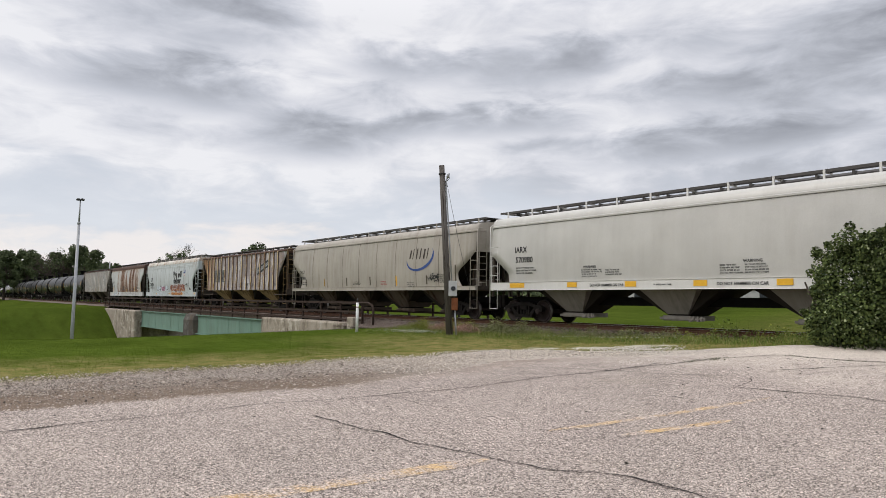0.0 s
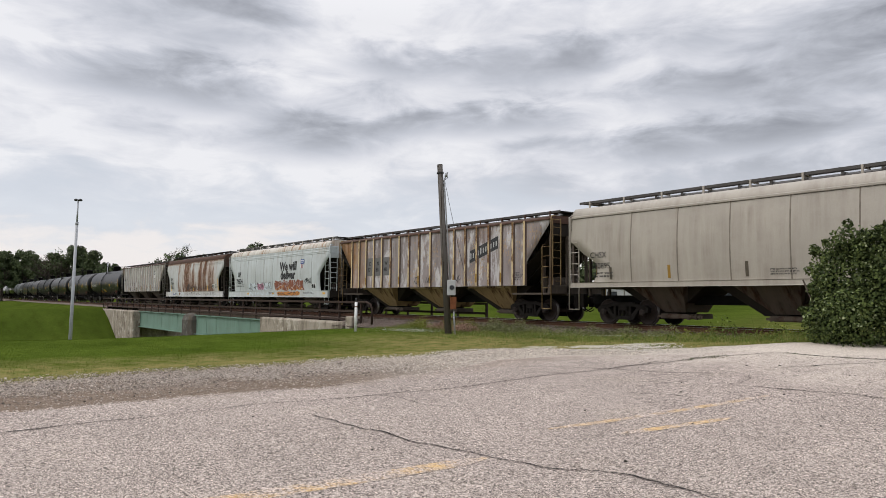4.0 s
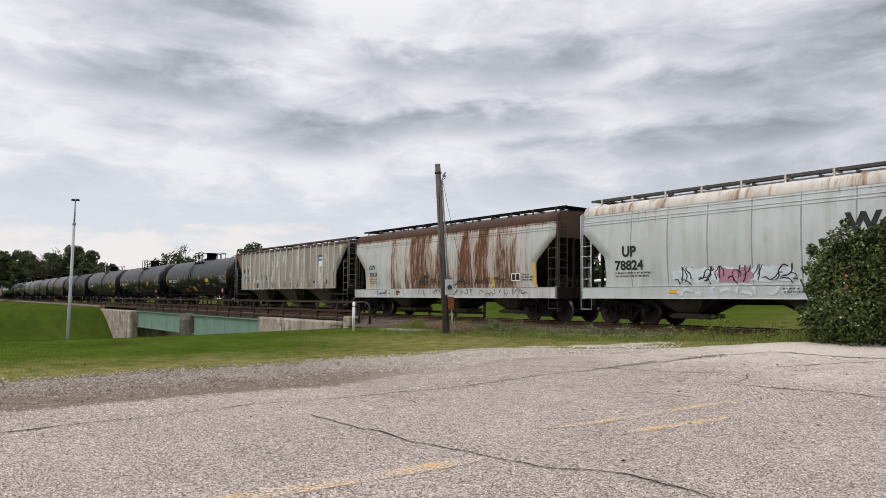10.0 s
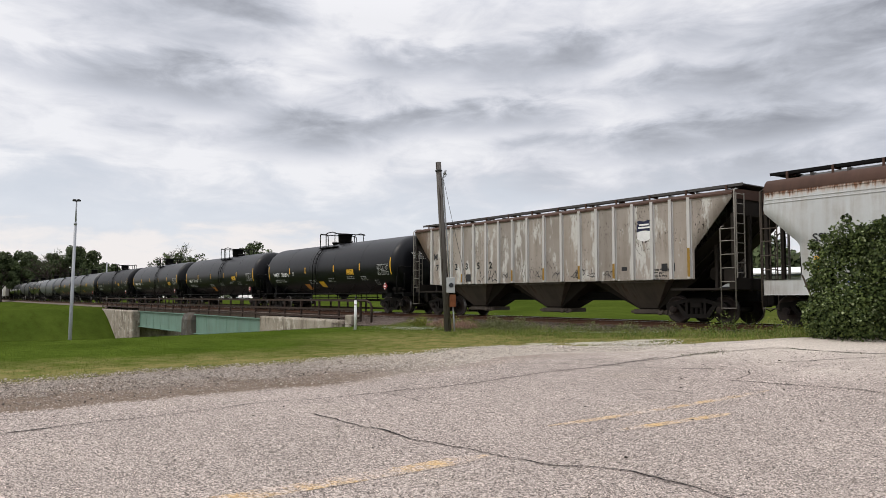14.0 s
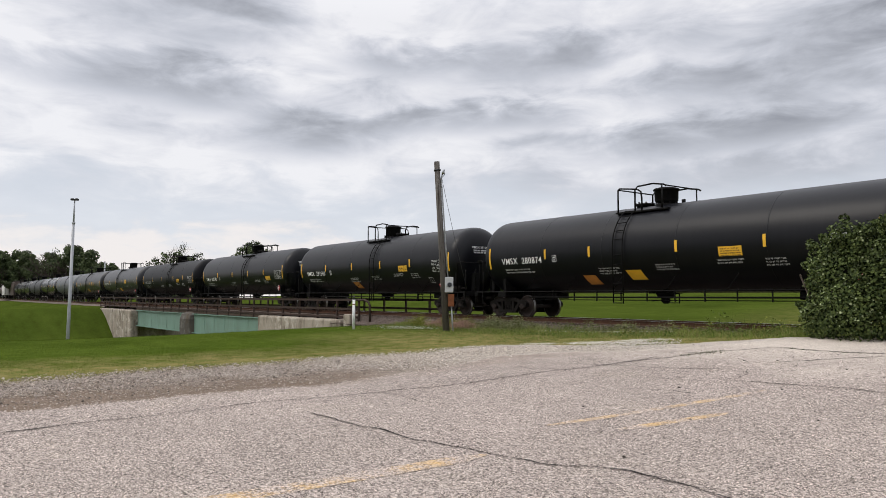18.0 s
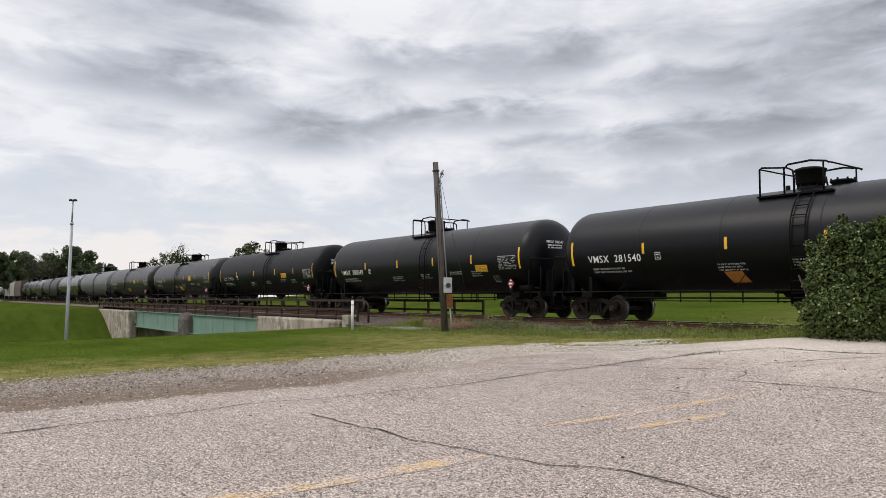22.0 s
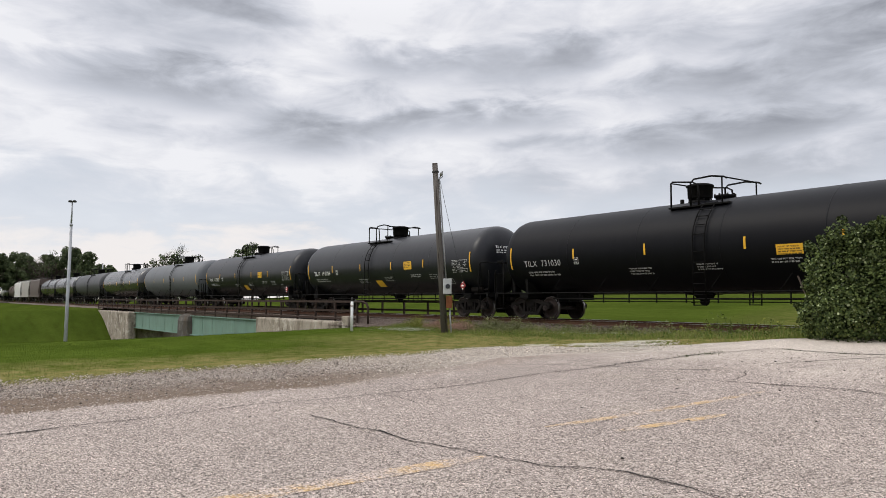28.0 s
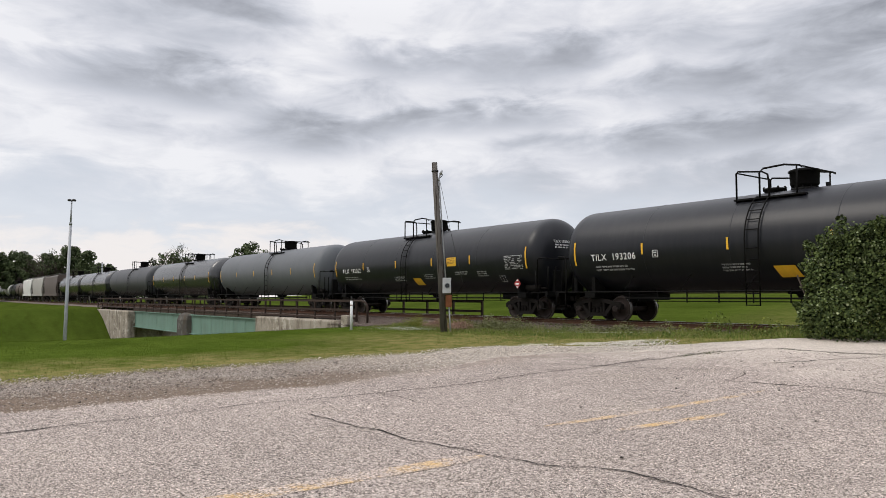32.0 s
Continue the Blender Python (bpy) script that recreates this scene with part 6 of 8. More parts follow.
def stencil(x, z, w, tall, parent):
    """The block of test dates: rows of small white cells on the black side."""
    rnd, g = random.Random(12), Geo()

    def cell(x0, x1, z0, z1):
        g.add([(x0, -tank_curve(z0) - 0.012, z0), (x1, -tank_curve(z0) - 0.012, z0), (x1, -tank_curve(z1) - 0.012, z1), (x0, -tank_curve(z1) - 0.012, z1)], [(0, 1, 2, 3)])
    for j in range(9):
        z0, x0 = z + tall * j / 9, x
        while x0 < x + w - 0.05:
            q = rnd.uniform(0.04, 0.16)
            if rnd.random() < (0.95 if j == 8 else 0.72):
                cell(x0, min(x + w, x0 + q), z0 + 0.014, z0 + tall / 9 * 0.66)
            x0 += q + 0.022
    return tagged(part("stencil", g, M_FADEWHITE, parent), "", "", "", "stuff")


def tank_car(s_left, s_right, shell, words="", letters=0.30, label="", stripes=(0, 0.215, 0.415, 0.61, 0.79, 1.0), yellow=True, far=False, plate=True, wx=0.85, wz=2.09, lx=0.9, px=-4.4, pz=0.0, fittings=(0.0, 0, 0.0)):
    h = (s_left - s_right) / 2
    car = empty("tank_car", pose(0, TRACK_Y, 0), label, "rail car", "cars of the train")
    hk = round(h, 2)
    part("tank", lambda: tank_shell(h), shell, car, key=("tank", hk, shell.name))
    for k in (-0.6, -0.2, 0.2, 0.6):
        q = part("weld_bead", weld_bead_geo, shell, car, key=("bead", shell.name))
        q.location = (k * h, 0, 0)
    for way in (-1, 1):
        e = part("end_platform", tank_end_geo, M_UNDER, car, key="tank_end")
        e.matrix_basis = pose(way * h, 0, 0, 0, 0, 0 if way > 0 else 180)
        r = part("end_railing", tank_rail_geo, M_UNDER, car, key="tank_rail")
        r.matrix_basis = pose(way * h, 0, 0, 0, 0, 0 if way > 0 else 180)
        coupler(car, way * (h + 0.62), way)
        truck(car, way * (h - 0.66))
    part("side_railing", lambda: side_rod_geo(h), M_UNDER, car, key=("rod", hk))
    d = part("dome_housing", dome_geo, M_UNDER, car, "black fittings housing and manway", key="dome")
    d.matrix_basis = pose(lx + fittings[0], 0, 0, 0, 0, fittings[1])
    for s in (-1, 1):
        w = part("walkway", lambda: walkway_geo(s), M_UNDER, car, key=("walkway", s))
        w.location = (lx + fittings[2], 0, 0)
        for i in range(3):
            part("railing", lambda: platform_railing_geo(s, i), M_UNDER, w, key=("railing", s, i))
        part("railing", lambda: platform_railing_geo(s, 3 if s < 0 else 4), M_UNDER, w, key=("railing", s, 5))
        q = part("ladder", lambda: tank_ladder_geo(s), M_UNDER, car, key=("tank_ladder", s))
        q.location = (lx, 0, 0)
    if far:
        CARS.append((car, (s_left + s_right) / 2))
        return car

    def gear():
        g = Geo()
        g.cyl((-0.55, -0.95, 1.24), (0.25, -0.95, 1.24), 0.15, 14)
        g.cyl((0.25, -0.95, 1.24), (0.55, -0.95, 1.24), 0.05, 8)
        return g
    r = part("brake_cylinder", gear, M_FRAME, car, "grey brake cylinder", key="brake_gear")
    r.location = (h - 0.05, 0, 0)

    def outlet():
        g = Geo()
        g.lathe([(0.62, 0.09), (0.70, 0.16), (0.80, 0.16), (0.86, 0.28), (1.06, 0.40)], (0, 0, 0), "z", 14)
        g.box(-0.5, 0.5, -0.3, 0.3, 0.98, 1.06)
        g.tube([(0, -0.1, 0.75), (0.1, -0.9, 0.72)], 0.02, 6)
        return g
    part("bottom_outlet", outlet, M_UNDER, car, key="outlet")
    for i, k in enumerate(stripes):
        x = -h + 2 * h * k
        long_ = k in (0, 1.0)
        x0 = x + (0.02 if k == 0 else -0.10 if k == 1.0 else -0.05)
        patch(x0, x0 + (0.10 if words[:1] == "V" else 0.075), 2.04 if long_ else 2.34, 2.92 if long_ else 2.72, M_YELLOW, car, tank_curve, "reflector", 0.012)
    if words:
        ink = M_FADEWHITE if words == "TILX 731030" else M_WHITE
        lettering(words.replace(" ", "  "), letters, -h + wx, wz, ink, car, tank_curve, squeeze=1.0, bold=0.006, spacing=1.10)
        head_lettering(words, 0.15, h, car)
        small_print(-h + wx + 0.15, wz - 0.26, 1.8, 2, 0.062, M_FADEWHITE, car, tank_curve, 3)
        g = Geo()
        for a, b, c, e in ((0, 0.22, 0, 0.016), (0, 0.22, 0.224, 0.24), (0, 0.016, 0, 0.24), (0.204, 0.22, 0, 0.24), (0.08, 0.14, 0.05, 0.09), (0.05, 0.17, 0.15, 0.18)):
            x, z = -h + wx + 8.3 * letters, wz + 0.02
            g.add([(x + a, -tank_curve(z + c) - 0.012, z + c), (x + b, -tank_curve(z + c) - 0.012, z + c), (x + b, -tank_curve(z + e) - 0.012, z + e), (x + a, -tank_curve(z + e) - 0.012, z + e)], [(0, 1, 2, 3)])
        part("plate_mark", g, M_WHITE, car)
    if yellow:
        x = h + px
        tall = 0.10 if words[:8] == "TILX 193" else 0.0
        patch(x, x + 0.80 - tall, 2.12 - tall + pz, 2.42 + pz, M_YELLOW, car, tank_curve, "warning_panel", 0.010, "yellow warning panel")
        small_print(x + 0.06, 2.33 + pz, 0.70 - tall, 4, 0.04, M_DARK, car, tank_curve, 5)
        low = {"VMSX 280874": ((5.20, M_ORANGE), (7.3, M_YELLOW)), "VMSX 281540": ((6.25, M_ORANGE),), "TILX 193206": ((7.75, M_YELLOW),), "TILX 193062": ((7.75, M_YELLOW),)}
        for at, m in low.get(words, ()):
            g, x = Geo(), -h + at
            top, wide = (1.66, 0.62) if m is M_ORANGE else (1.80, 0.66)
            g.grid([[(x + (top - z) * 0.4, -tank_curve(z) - 0.012, z), (x + wide + (top - z) * 0.4, -tank_curve(z) - 0.012, z)] for z in (top, top - 0.1, top - 0.2, top - 0.27, top - 0.34)])
            part("warning_panel", g, m, car, "low orange warning panel" if m is M_ORANGE else "low yellow warning panel")
        small_print(-h + 6.1, 1.86, 1.1, 3, 0.05, M_FADEWHITE, car, tank_curve, 7)
        stencil(h - 1.38, 2.02, 1.12, 0.60, car)
        for a, b, c, e in ((0, 0.34, 0, 0.02), (0, 0.34, 0.24, 0.26), (0, 0.02, 0, 0.26), (0.16, 0.18, 0, 0.26), (0.32, 0.34, 0, 0.26)):
            patch(h - 1.9 + a, h - 1.9 + b, 1.52 + c, 1.52 + e, M_FADEWHITE, car, tank_curve, "plate_mark", 0.012, rows=1)
        small_print(h - 3.3, 1.96, 0.8, 3, 0.05, M_FADEWHITE, car, tank_curve, 9)
        small_print(h - 4.9, 1.98, 0.9, 2, 0.05, M_FADEWHITE, car, tank_curve, 10)
        small_print(-0.9 + 1.6, 1.92, 0.9, 3, 0.045, M_FADEWHITE, car, tank_curve, 11)
    if plate:
        def diamond():
            g = Geo()
            g.prism([(-0.20, 0), (0, -0.20), (0.20, 0), (0, 0.20)], -0.015, 0.015)
            return g
        q = part("placard", diamond, M_RED, car, "red and white diamond placard", key="placard")
        q.location = (h - 0.55, -1.56, 1.42)

        def band():
            g = Geo()
            g.box(-0.10, 0.10, -0.012, 0.0, -0.035, 0.035)
            g.add([(-0.08, -0.006, -0.11), (0.08, -0.006, -0.11), (0, -0.006, -0.185)], [(0, 2, 1)])
            g.add([(-0.08, -0.006, 0.11), (0.08, -0.006, 0.11), (0, -0.006, 0.185)], [(0, 1, 2)])
            return g
        q = part("placard_text", band, M_WHITE, car, key="placard_band")
        q.location = (h - 0.55, -1.578, 1.42)
    CARS.append((car, (s_left + s_right) / 2))
    return car


# ---- covered hopper cars ----
def hopper_inset(z, kind):
    """How far the side sheet's end stands in from the car's end at a height."""
    if kind == "ribbed":
        return 0.02 if z > 3.95 else 0.02 + min(1.38, (3.95 - z) / 1.55 * 1.38)
    table = {"round": ((1.3, 1.06), (1.6, 1.12), (2.32, 1.10), (2.45, 1.02), (3.35, 0.02)), "tan": ((1.5, 1.08), (1.8, 1.30), (2.1, 1.35), (2.3, 1.18), (2.6, 0.65), (3.08, 0.02)), "new": ((1.6, 1.16), (1.95, 1.15), (2.05, 1.10), (2.83, 0.02))}[kind]
    return float(np.interp(z, [a for a, _ in table], [b for _, b in table]))


def round_curve(z):
    return 1.60 - 0.115 * ((z - 2.6) / 1.5) ** 2


def flat_curve(z):
    return 1.53


def side_sheet_geo(h, kind, side, curve, z0=1.46, z1=4.16, seams=()):
    g = Geo()
    zs = [z0 + (z1 - z0) * j / 24 for j in range(25)]
    rows = []
    for z in zs:
        ins = hopper_inset(z, kind)
        rows.append([((-h + ins) + (2 * h - 2 * ins) * i / 28, side * curve(z), z) for i in range(29)])
    g.grid(rows)
    inner = [[(x, y - side * 0.02, z) for x, y, z in row] for row in rows]
    g.grid(inner)
    for k in (0, -1):
        g.grid([[a[k], b[k]] for a, b in zip(rows, inner)], False)
    return g


def seam_geo(curve, side, z0, z1):
    """One weld seam down a curved side, at x = 0."""
    g = Geo()
    zs = [z0 + (z1 - z0) * j / 12 for j in range(13)]
    g.grid([[(-0.028, side * (curve(z) - 0.004), z), (-0.012, side * (curve(z) + 0.010), z), (0.012, side * (curve(z) + 0.010), z), (0.028, side * (curve(z) - 0.004), z)] for z in zs])
    return g


def roof_geo(h, curve, ztop, zc, ledge=True):
    g = Geo()
    y1 = curve(ztop)
    d = zc - ztop
    prof = [(-y1 - 0.012, ztop - 0.03), (-y1 - 0.012, ztop + 0.01), (-y1 * 0.985, ztop + d * 0.30), (-y1 * 0.95, ztop + d * 0.55), (-y1 * 0.87, ztop + d * 0.78), (-y1 * 0.6, ztop + d * 0.94), (0, zc)]
    prof = prof + [(-a, b) for a, b in reversed(prof[:-1])]
    g.grid([[(x, a, b) for a, b in prof] for x in [-h + 2 * h * i / 20 for i in range(21)]])
    if ledge:
        for s in (-1, 1):
            g.prism_x([(s * (y1 - 0.02), ztop - 0.06), (s * (y1 + 0.05), ztop - 0.06), (s * (y1 + 0.05), ztop + 0.0), (s * (y1 - 0.02), ztop + 0.03)], -h, h)
    for x in (-h, h):
        g.add([(x, a, b) for a, b in prof], [tuple(range(len(prof)))])
    return g


def slope_geo(curve, ztop, z0):
    """The end wall's top and the slope sheet under it; x = 0 at the car's end, outwards is +x."""
    g = Geo()
    y = curve(3.6) - 0.03
    g.grid([[(-0.03, -y, ztop), (-0.03, y, ztop)], [(-0.03, -y, 3.42), (-0.03, y, 3.42)], [(-0.5, -y, 3.0), (-0.5, y, 3.0)], [(-2.5, -y, z0), (-2.5, y, z0)]], False)
    for yy in (-0.7, 0.0, 0.7):
        g.prism([(-0.10, 3.40), (-2.5, z0 + 0.02), (-2.5, z0 - 0.08), (-0.10, 3.25)], yy - 0.03, yy + 0.03)
    return g


def end_geo(curve, z0, z1):
    """End posts, end sill and brake wheel; x = 0 at the car's end, outwards is +x."""
    g = Geo()
    y = curve(3.6) - 0.03
    for s in (-1, 1):
        g.box(-0.10, 0.0, s * (y - 0.09), s * y, z1, 3.45)
        g.box(-0.09, 0.0, s * 0.55 - 0.05, s * 0.55 + 0.05, 1.05, 3.45)
        g.box(-1.05, -0.95, s * 0.9 - 0.05, s * 0.9 + 0.05, 1.05, 2.55)
    g.box(-0.20, 0.0, -1.5, 1.5, z0, z1, 0.02)
    g.box(-2.4, -0.2, -1.4, 1.4, z0 - 0.02, z0 + 0.05)
    g.cyl((-1.2, -0.7, 1.62), (-1.2, 0.6, 1.62), 0.22, 14)
    g.box(-0.75, -0.45, -0.9, -0.45, 1.3, 1.75)
    g.lathe([(0, 0.26), (0.02, 0.28), (0.04, 0.26)], (0.06, 0.45, 2.55), "x", 20)
    for a in range(4):
        g.cyl((0.08, 0.45, 2.55), (0.08, 0.45 + 0.27 * math.cos(a * 1.57), 2.55 + 0.27 * math.sin(a * 1.57)), 0.014, 5)
    return g


def running_board_geo(h, zb, wide=True):
    g = Geo()
    for s in (-1, 1):
        g.box(-h - 0.05, h + 0.05, s * 0.62, s * 1.02, zb, zb + 0.035)
        g.box(-h - 0.05, h + 0.05, s * 1.02, s * 1.04, zb - 0.03, zb + 0.06)
    for x in (-h + 0.25, h - 0.25):
        g.box(x - 0.3, x + 0.3, -1.02, 1.02, zb + 0.002, zb + 0.034)
    return g


def roof_post_geo(zr, zb):
    g = Geo()
    g.box(-0.03, 0.03, -1.085, -1.045, zr - 0.02, zb + 0.05)
    g.box(-0.02, 0.02, -1.05, -0.6, zb - 0.05, zb)
    return g


def trough_hatch_geo(h, zc, zb):
    """The long low loading hatch along the roof's middle, with its battens."""
    g = Geo().prism_x([(-0.40, zc - 0.08), (-0.40, zb - 0.06), (-0.30, zb + 0.01), (0.30, zb + 0.01), (0.40, zb - 0.06), (0.40, zc - 0.08)], -h + 0.5, h - 0.5)
    n = int(h * 2 / 1.1)
    for i in range(n):
        x = -h + 0.9 + (2 * h - 1.8) * i / (n - 1)
        g.box(x - 0.04, x + 0.04, -0.43, 0.43, zc, zb + 0.035)
    return g


def inner_slope_geo(w, ztop, zbot=0.42):
    """The sloping sheets between two discharge hoppers, up to the ridge where they meet."""
    a, b = w / 2, 0.38
    top = [(-a, -1.0, ztop), (a, -1.0, ztop), (a, 1.0, ztop), (-a, 1.0, ztop)]
    bot = [(-b, -0.55, zbot), (b, -0.55, zbot), (b, 0.55, zbot), (-b, 0.55, zbot)]
    return Geo().add(top + bot, [(0, 1, 5, 4), (1, 2, 6, 5), (2, 3, 7, 6), (3, 0, 4, 7), (4, 5, 6, 7)])


def chute_geo(w, ztop=1.46, zbot=0.26, half=1.40, lean=0.0):
    """One discharge hopper: a pyramid with a gate, centred on x = 0."""
    g = Geo()
    a, b = w / 2, 0.42
    zb = zbot + 0.22
    g.box(-a - 0.03, a + 0.03, -half - 0.02, -half + 0.02, ztop - 0.10, ztop)
    top = [(-a, -half, ztop), (a, -half, ztop), (a, half, ztop), (-a, half, ztop)]
    bot = [(-b + lean, -0.62, zb), (b + lean, -0.62, zb), (b + lean, 0.62, zb), (-b + lean, 0.62, zb)]
    g.add(top + bot, [(0, 1, 5, 4), (1, 2, 6, 5), (2, 3, 7, 6), (3, 0, 4, 7), (4, 5, 6, 7)])
    return g


def gate_geo(zbot=0.26, b=0.42):
    """The sliding gate under a discharge hopper, with its rack."""
    g = Geo()
    g.box(-b - 0.12, b + 0.12, -0.72, 0.72, zbot, zbot + 0.17)
    g.box(-b - 0.20, b + 0.75, -0.78, -0.70, zbot + 0.04, zbot + 0.12)
    for k in range(4):
        g.box(b + 0.15 + 0.15 * k, b + 0.22 + 0.15 * k, -0.80, -0.68, zbot - 0.02 + 0.02 * (k % 2), zbot + 0.16)
    g.cyl((b + 0.3, -0.84, zbot + 0.07), (b + 0.3, -0.70, zbot + 0.07), 0.06, 8)
    return g


def rib_geo(z0, z1, w=0.11, d=0.075):
    g = Geo()
    g.box(-w / 2, w / 2, -d, 0.0, z0, z1)
    g.box(-w / 2 - 0.04, w / 2 + 0.04, -0.012, 0.0, z0, z1)
    return g


def corner_ladder_geo(way, side, y, z0, top):
    """The side ladder at a car's corner: one stile runs up to the roof; x = 0 at the car's end, outwards by way."""
    g = Geo()

    def at(x, z, dy=0.0):
        return (way * x, side * (y - dy), z)
    g.tube([at(0.08, 0.50), at(0.08, top), at(0.02, top + 0.10, 0.12), at(-0.02, top + 0.12, 0.35)], 0.022, 6)
    g.tube([at(-0.42, 0.50), at(-0.42, 2.98), at(-0.40, 3.05, 0.02), at(-0.34, 3.08, 0.10)], 0.020, 6)
    for z in (0.52, z0 - 0.12, z0 + 0.30, z0 + 0.72, z0 + 1.14, z0 + 1.52):
        g.cyl(at(-0.42, z), at(0.08, z), 0.015, 6)
    return g


def end_ladder_geo(way, side, y, z0, top):
    """The ladder on a car's end, beside the corner."""
    g = Geo()
    for dy in (0.06, 0.50):
        g.box(way * 0.07, way * 0.10, side * (y - dy) - 0.016, side * (y - dy) + 0.016, z0, top)
    n = 9
    for i in range(n):
        z = z0 + 0.15 + (top - z0 - 0.2) * i / (n - 1)
        g.cyl((way * 0.09, side * (y - 0.06), z), (way * 0.09, side * (y - 0.50), z), 0.014, 6)
    return g


# where the ribs stand along a ribbed car's side, closer together towards its ends
RIB_AT = (1.45, 2.26, 3.03, 3.85, 4.68, 5.55, 6.39, 7.28, 8.18, 9.16, 10.12, 11.06, 11.91, 12.74, 13.57, 14.40, 15.15, 15.86)


def hopper_car(s_left, s_right, kind, paint, roof, sill, chute, label, chutes=3, zt=4.16, zc=4.50, zb=4.68, ribs=0, ribm=None, far=False, sill_h=(1.06, 1.46), post=None, ladder=None, endm=None, seams=8, board=None, beads=False, bogie=1.5, seamm=None, wallm=None, lean=0.0):
    h = (s_left - s_right) / 2
    hk = (round(h, 2), kind, round(zt, 2))
    curve = flat_curve if kind == "ribbed" else round_curve
    car = empty("covered_hopper_car", pose(0, TRACK_Y, 0), label, "rail car", "cars of the train")
    sm = [(-h + 2 * h * (i + 0.5) / seams) for i in range(seams)] if seams else ()
    for s in (-1, 1):
        part("side_sheet", lambda: side_sheet_geo(h, kind, s, curve, sill_h[1] - 0.02, zt), paint, car, key=("sheet", hk, s, paint.name, sill_h))
        for x in sm:
            if abs(x) < h - 1.3:
                q = part("seam", lambda: seam_geo(curve, s, sill_h[1], zt), seamm or paint, car, key=("seam", s, sill_h[1], zt, paint.name))
                q.location = (x, 0, 0)
        for zz in (3.62, 3.72, 3.90) if beads else ():
            part("bead", lambda: Geo().prism_x([(s * (curve(zz) - 0.01), zz - 0.02), (s * (curve(zz) + 0.018), zz - 0.008), (s * (curve(zz) + 0.018), zz + 0.008), (s * (curve(zz) - 0.01), zz + 0.02)], -h + 0.05, h - 0.05), paint, car, key=("bead", s, hk, zz, paint.name))
        if sill:
            part("side_sill", lambda: Geo().box(-h, h, s * 1.48, s * 1.60, sill_h[0], sill_h[1], 0.02), sill, car, key=("sill", hk, s, sill.name, sill_h))
        if kind != "ribbed" and not beads:
            part("roof_seam", lambda: Geo().box(-h + 0.03, h - 0.03, s * (curve(zt) - 0.01), s * (curve(zt) + 0.012), zt - 0.105, zt - 0.075), M_SEAMDARK, car, "dark line under the roof's edge", key=("roof_seam", s, hk))
    part("roof", lambda: roof_geo(h, curve, zt, zc, not beads), roof, car, key=("roof", hk, roof.name, zc))
    for way in (-1, 1):
        # the slope sheet's near-black colour holds its shade as well as its dirt
        for nm, fn, mt in (("end_frame", lambda: end_geo(curve, *sill_h), endm or M_HOPDIRT), ("slope_sheet", lambda: slope_geo(curve, zt, sill_h[1]), M_DIRTSHADE)):
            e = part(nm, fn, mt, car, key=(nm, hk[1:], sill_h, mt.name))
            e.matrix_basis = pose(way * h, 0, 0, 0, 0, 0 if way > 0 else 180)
        coupler(car, way * (h + 0.25), way)
        truck(car, way * (h - bogie))
        lad = ladder or M_WHITE
        for s in (-1, 1):
            q = part("side_ladder", lambda: corner_ladder_geo(way, s, 1.58, sill_h[1], zt), lad, car, key=("corner_ladder", way, s, zt, sill_h, lad.name))
            q.location = (way * h, 0, 0)
            q = part("end_ladder", lambda: end_ladder_geo(way, s, 1.55, sill_h[1], zt), lad, car, key=("end_ladder", way, s, zt, sill_h, lad.name))
            q.location = (way * h, 0, 0)
    low = {"ribbed": 3.92, "round": 3.30, "tan": 3.05, "new": 2.80}[kind]
    for way in (-1, 1):
        q = part("end_wall", lambda: Geo().box(-0.012, 0.012, -curve(3.6) + 0.02, curve(3.6) - 0.02, low, zt + 0.02, 0.006), wallm or paint, car, key=("end_wall", hk, (wallm or paint).name))
        q.location = (way * (h - 0.002), 0, 0)
    part("running_board", lambda: running_board_geo(h, zb), board or M_GRATE, car, key=("board", hk, zb, (board or M_GRATE).name))
    # hatch coloured dark to stand for the shade beneath the boards
    part("trough_hatch", lambda: trough_hatch_geo(h, zc, zb), M_GRATE, car, key=("trough", hk, zc, zb))
    np_ = 12
    for i in range(np_):
        for s in (-1, 1):
            q = part("board_bracket", lambda: roof_post_geo(zt + (zc - zt) * 0.62, zb), post or roof, car, key=("post", zt, zb, zc, (post or roof).name))
            q.matrix_basis = pose(-h + 0.5 + (2 * h - 1.0) * i / (np_ - 1), 0, 0, 0, 0, 0 if s < 0 else 180)
    part("centre_sill", lambda: Geo().box(-h, h, -0.28, 0.28, 0.74, 1.06), M_UNDER, car, key=("csill", round(h, 2)))
    clear = h - 1.6
    w = 2 * clear / chutes
    for i in range(chutes):
        # shade up between the chutes is painted in with the same dark colour
        q = part("inner_slope", lambda: inner_slope_geo(w, sill_h[1]), M_DIRTSHADE, car, key=("inner_slope", round(w, 2), sill_h[1]))
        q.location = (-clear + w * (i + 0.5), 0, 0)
    for i in range(chutes):
        q = part("outlet_gate", gate_geo, M_HOPDIRT if chute is M_CHUTEYEL else chute, car, key=("gate", chute.name))
        q.location = (-clear + w * (i + 0.5) + lean, 0, 0)
        q = part("discharge_hopper", lambda: chute_geo(w * 0.60, sill_h[1], lean=lean), chute, car, key=("chute", round(w, 2), sill_h[1], chute.name))
        q.location = (-clear + w * (i + 0.5), 0, 0)
    for a, b in zip(RIB_AT[:-1], RIB_AT[1:]) if ribs else ():
        for s in (-1, 1):
            g = Geo().box(a - h + 0.07, b - h - 0.07, s * 1.520, s * 1.5335, sill_h[1] + 0.02, zt - 0.04)
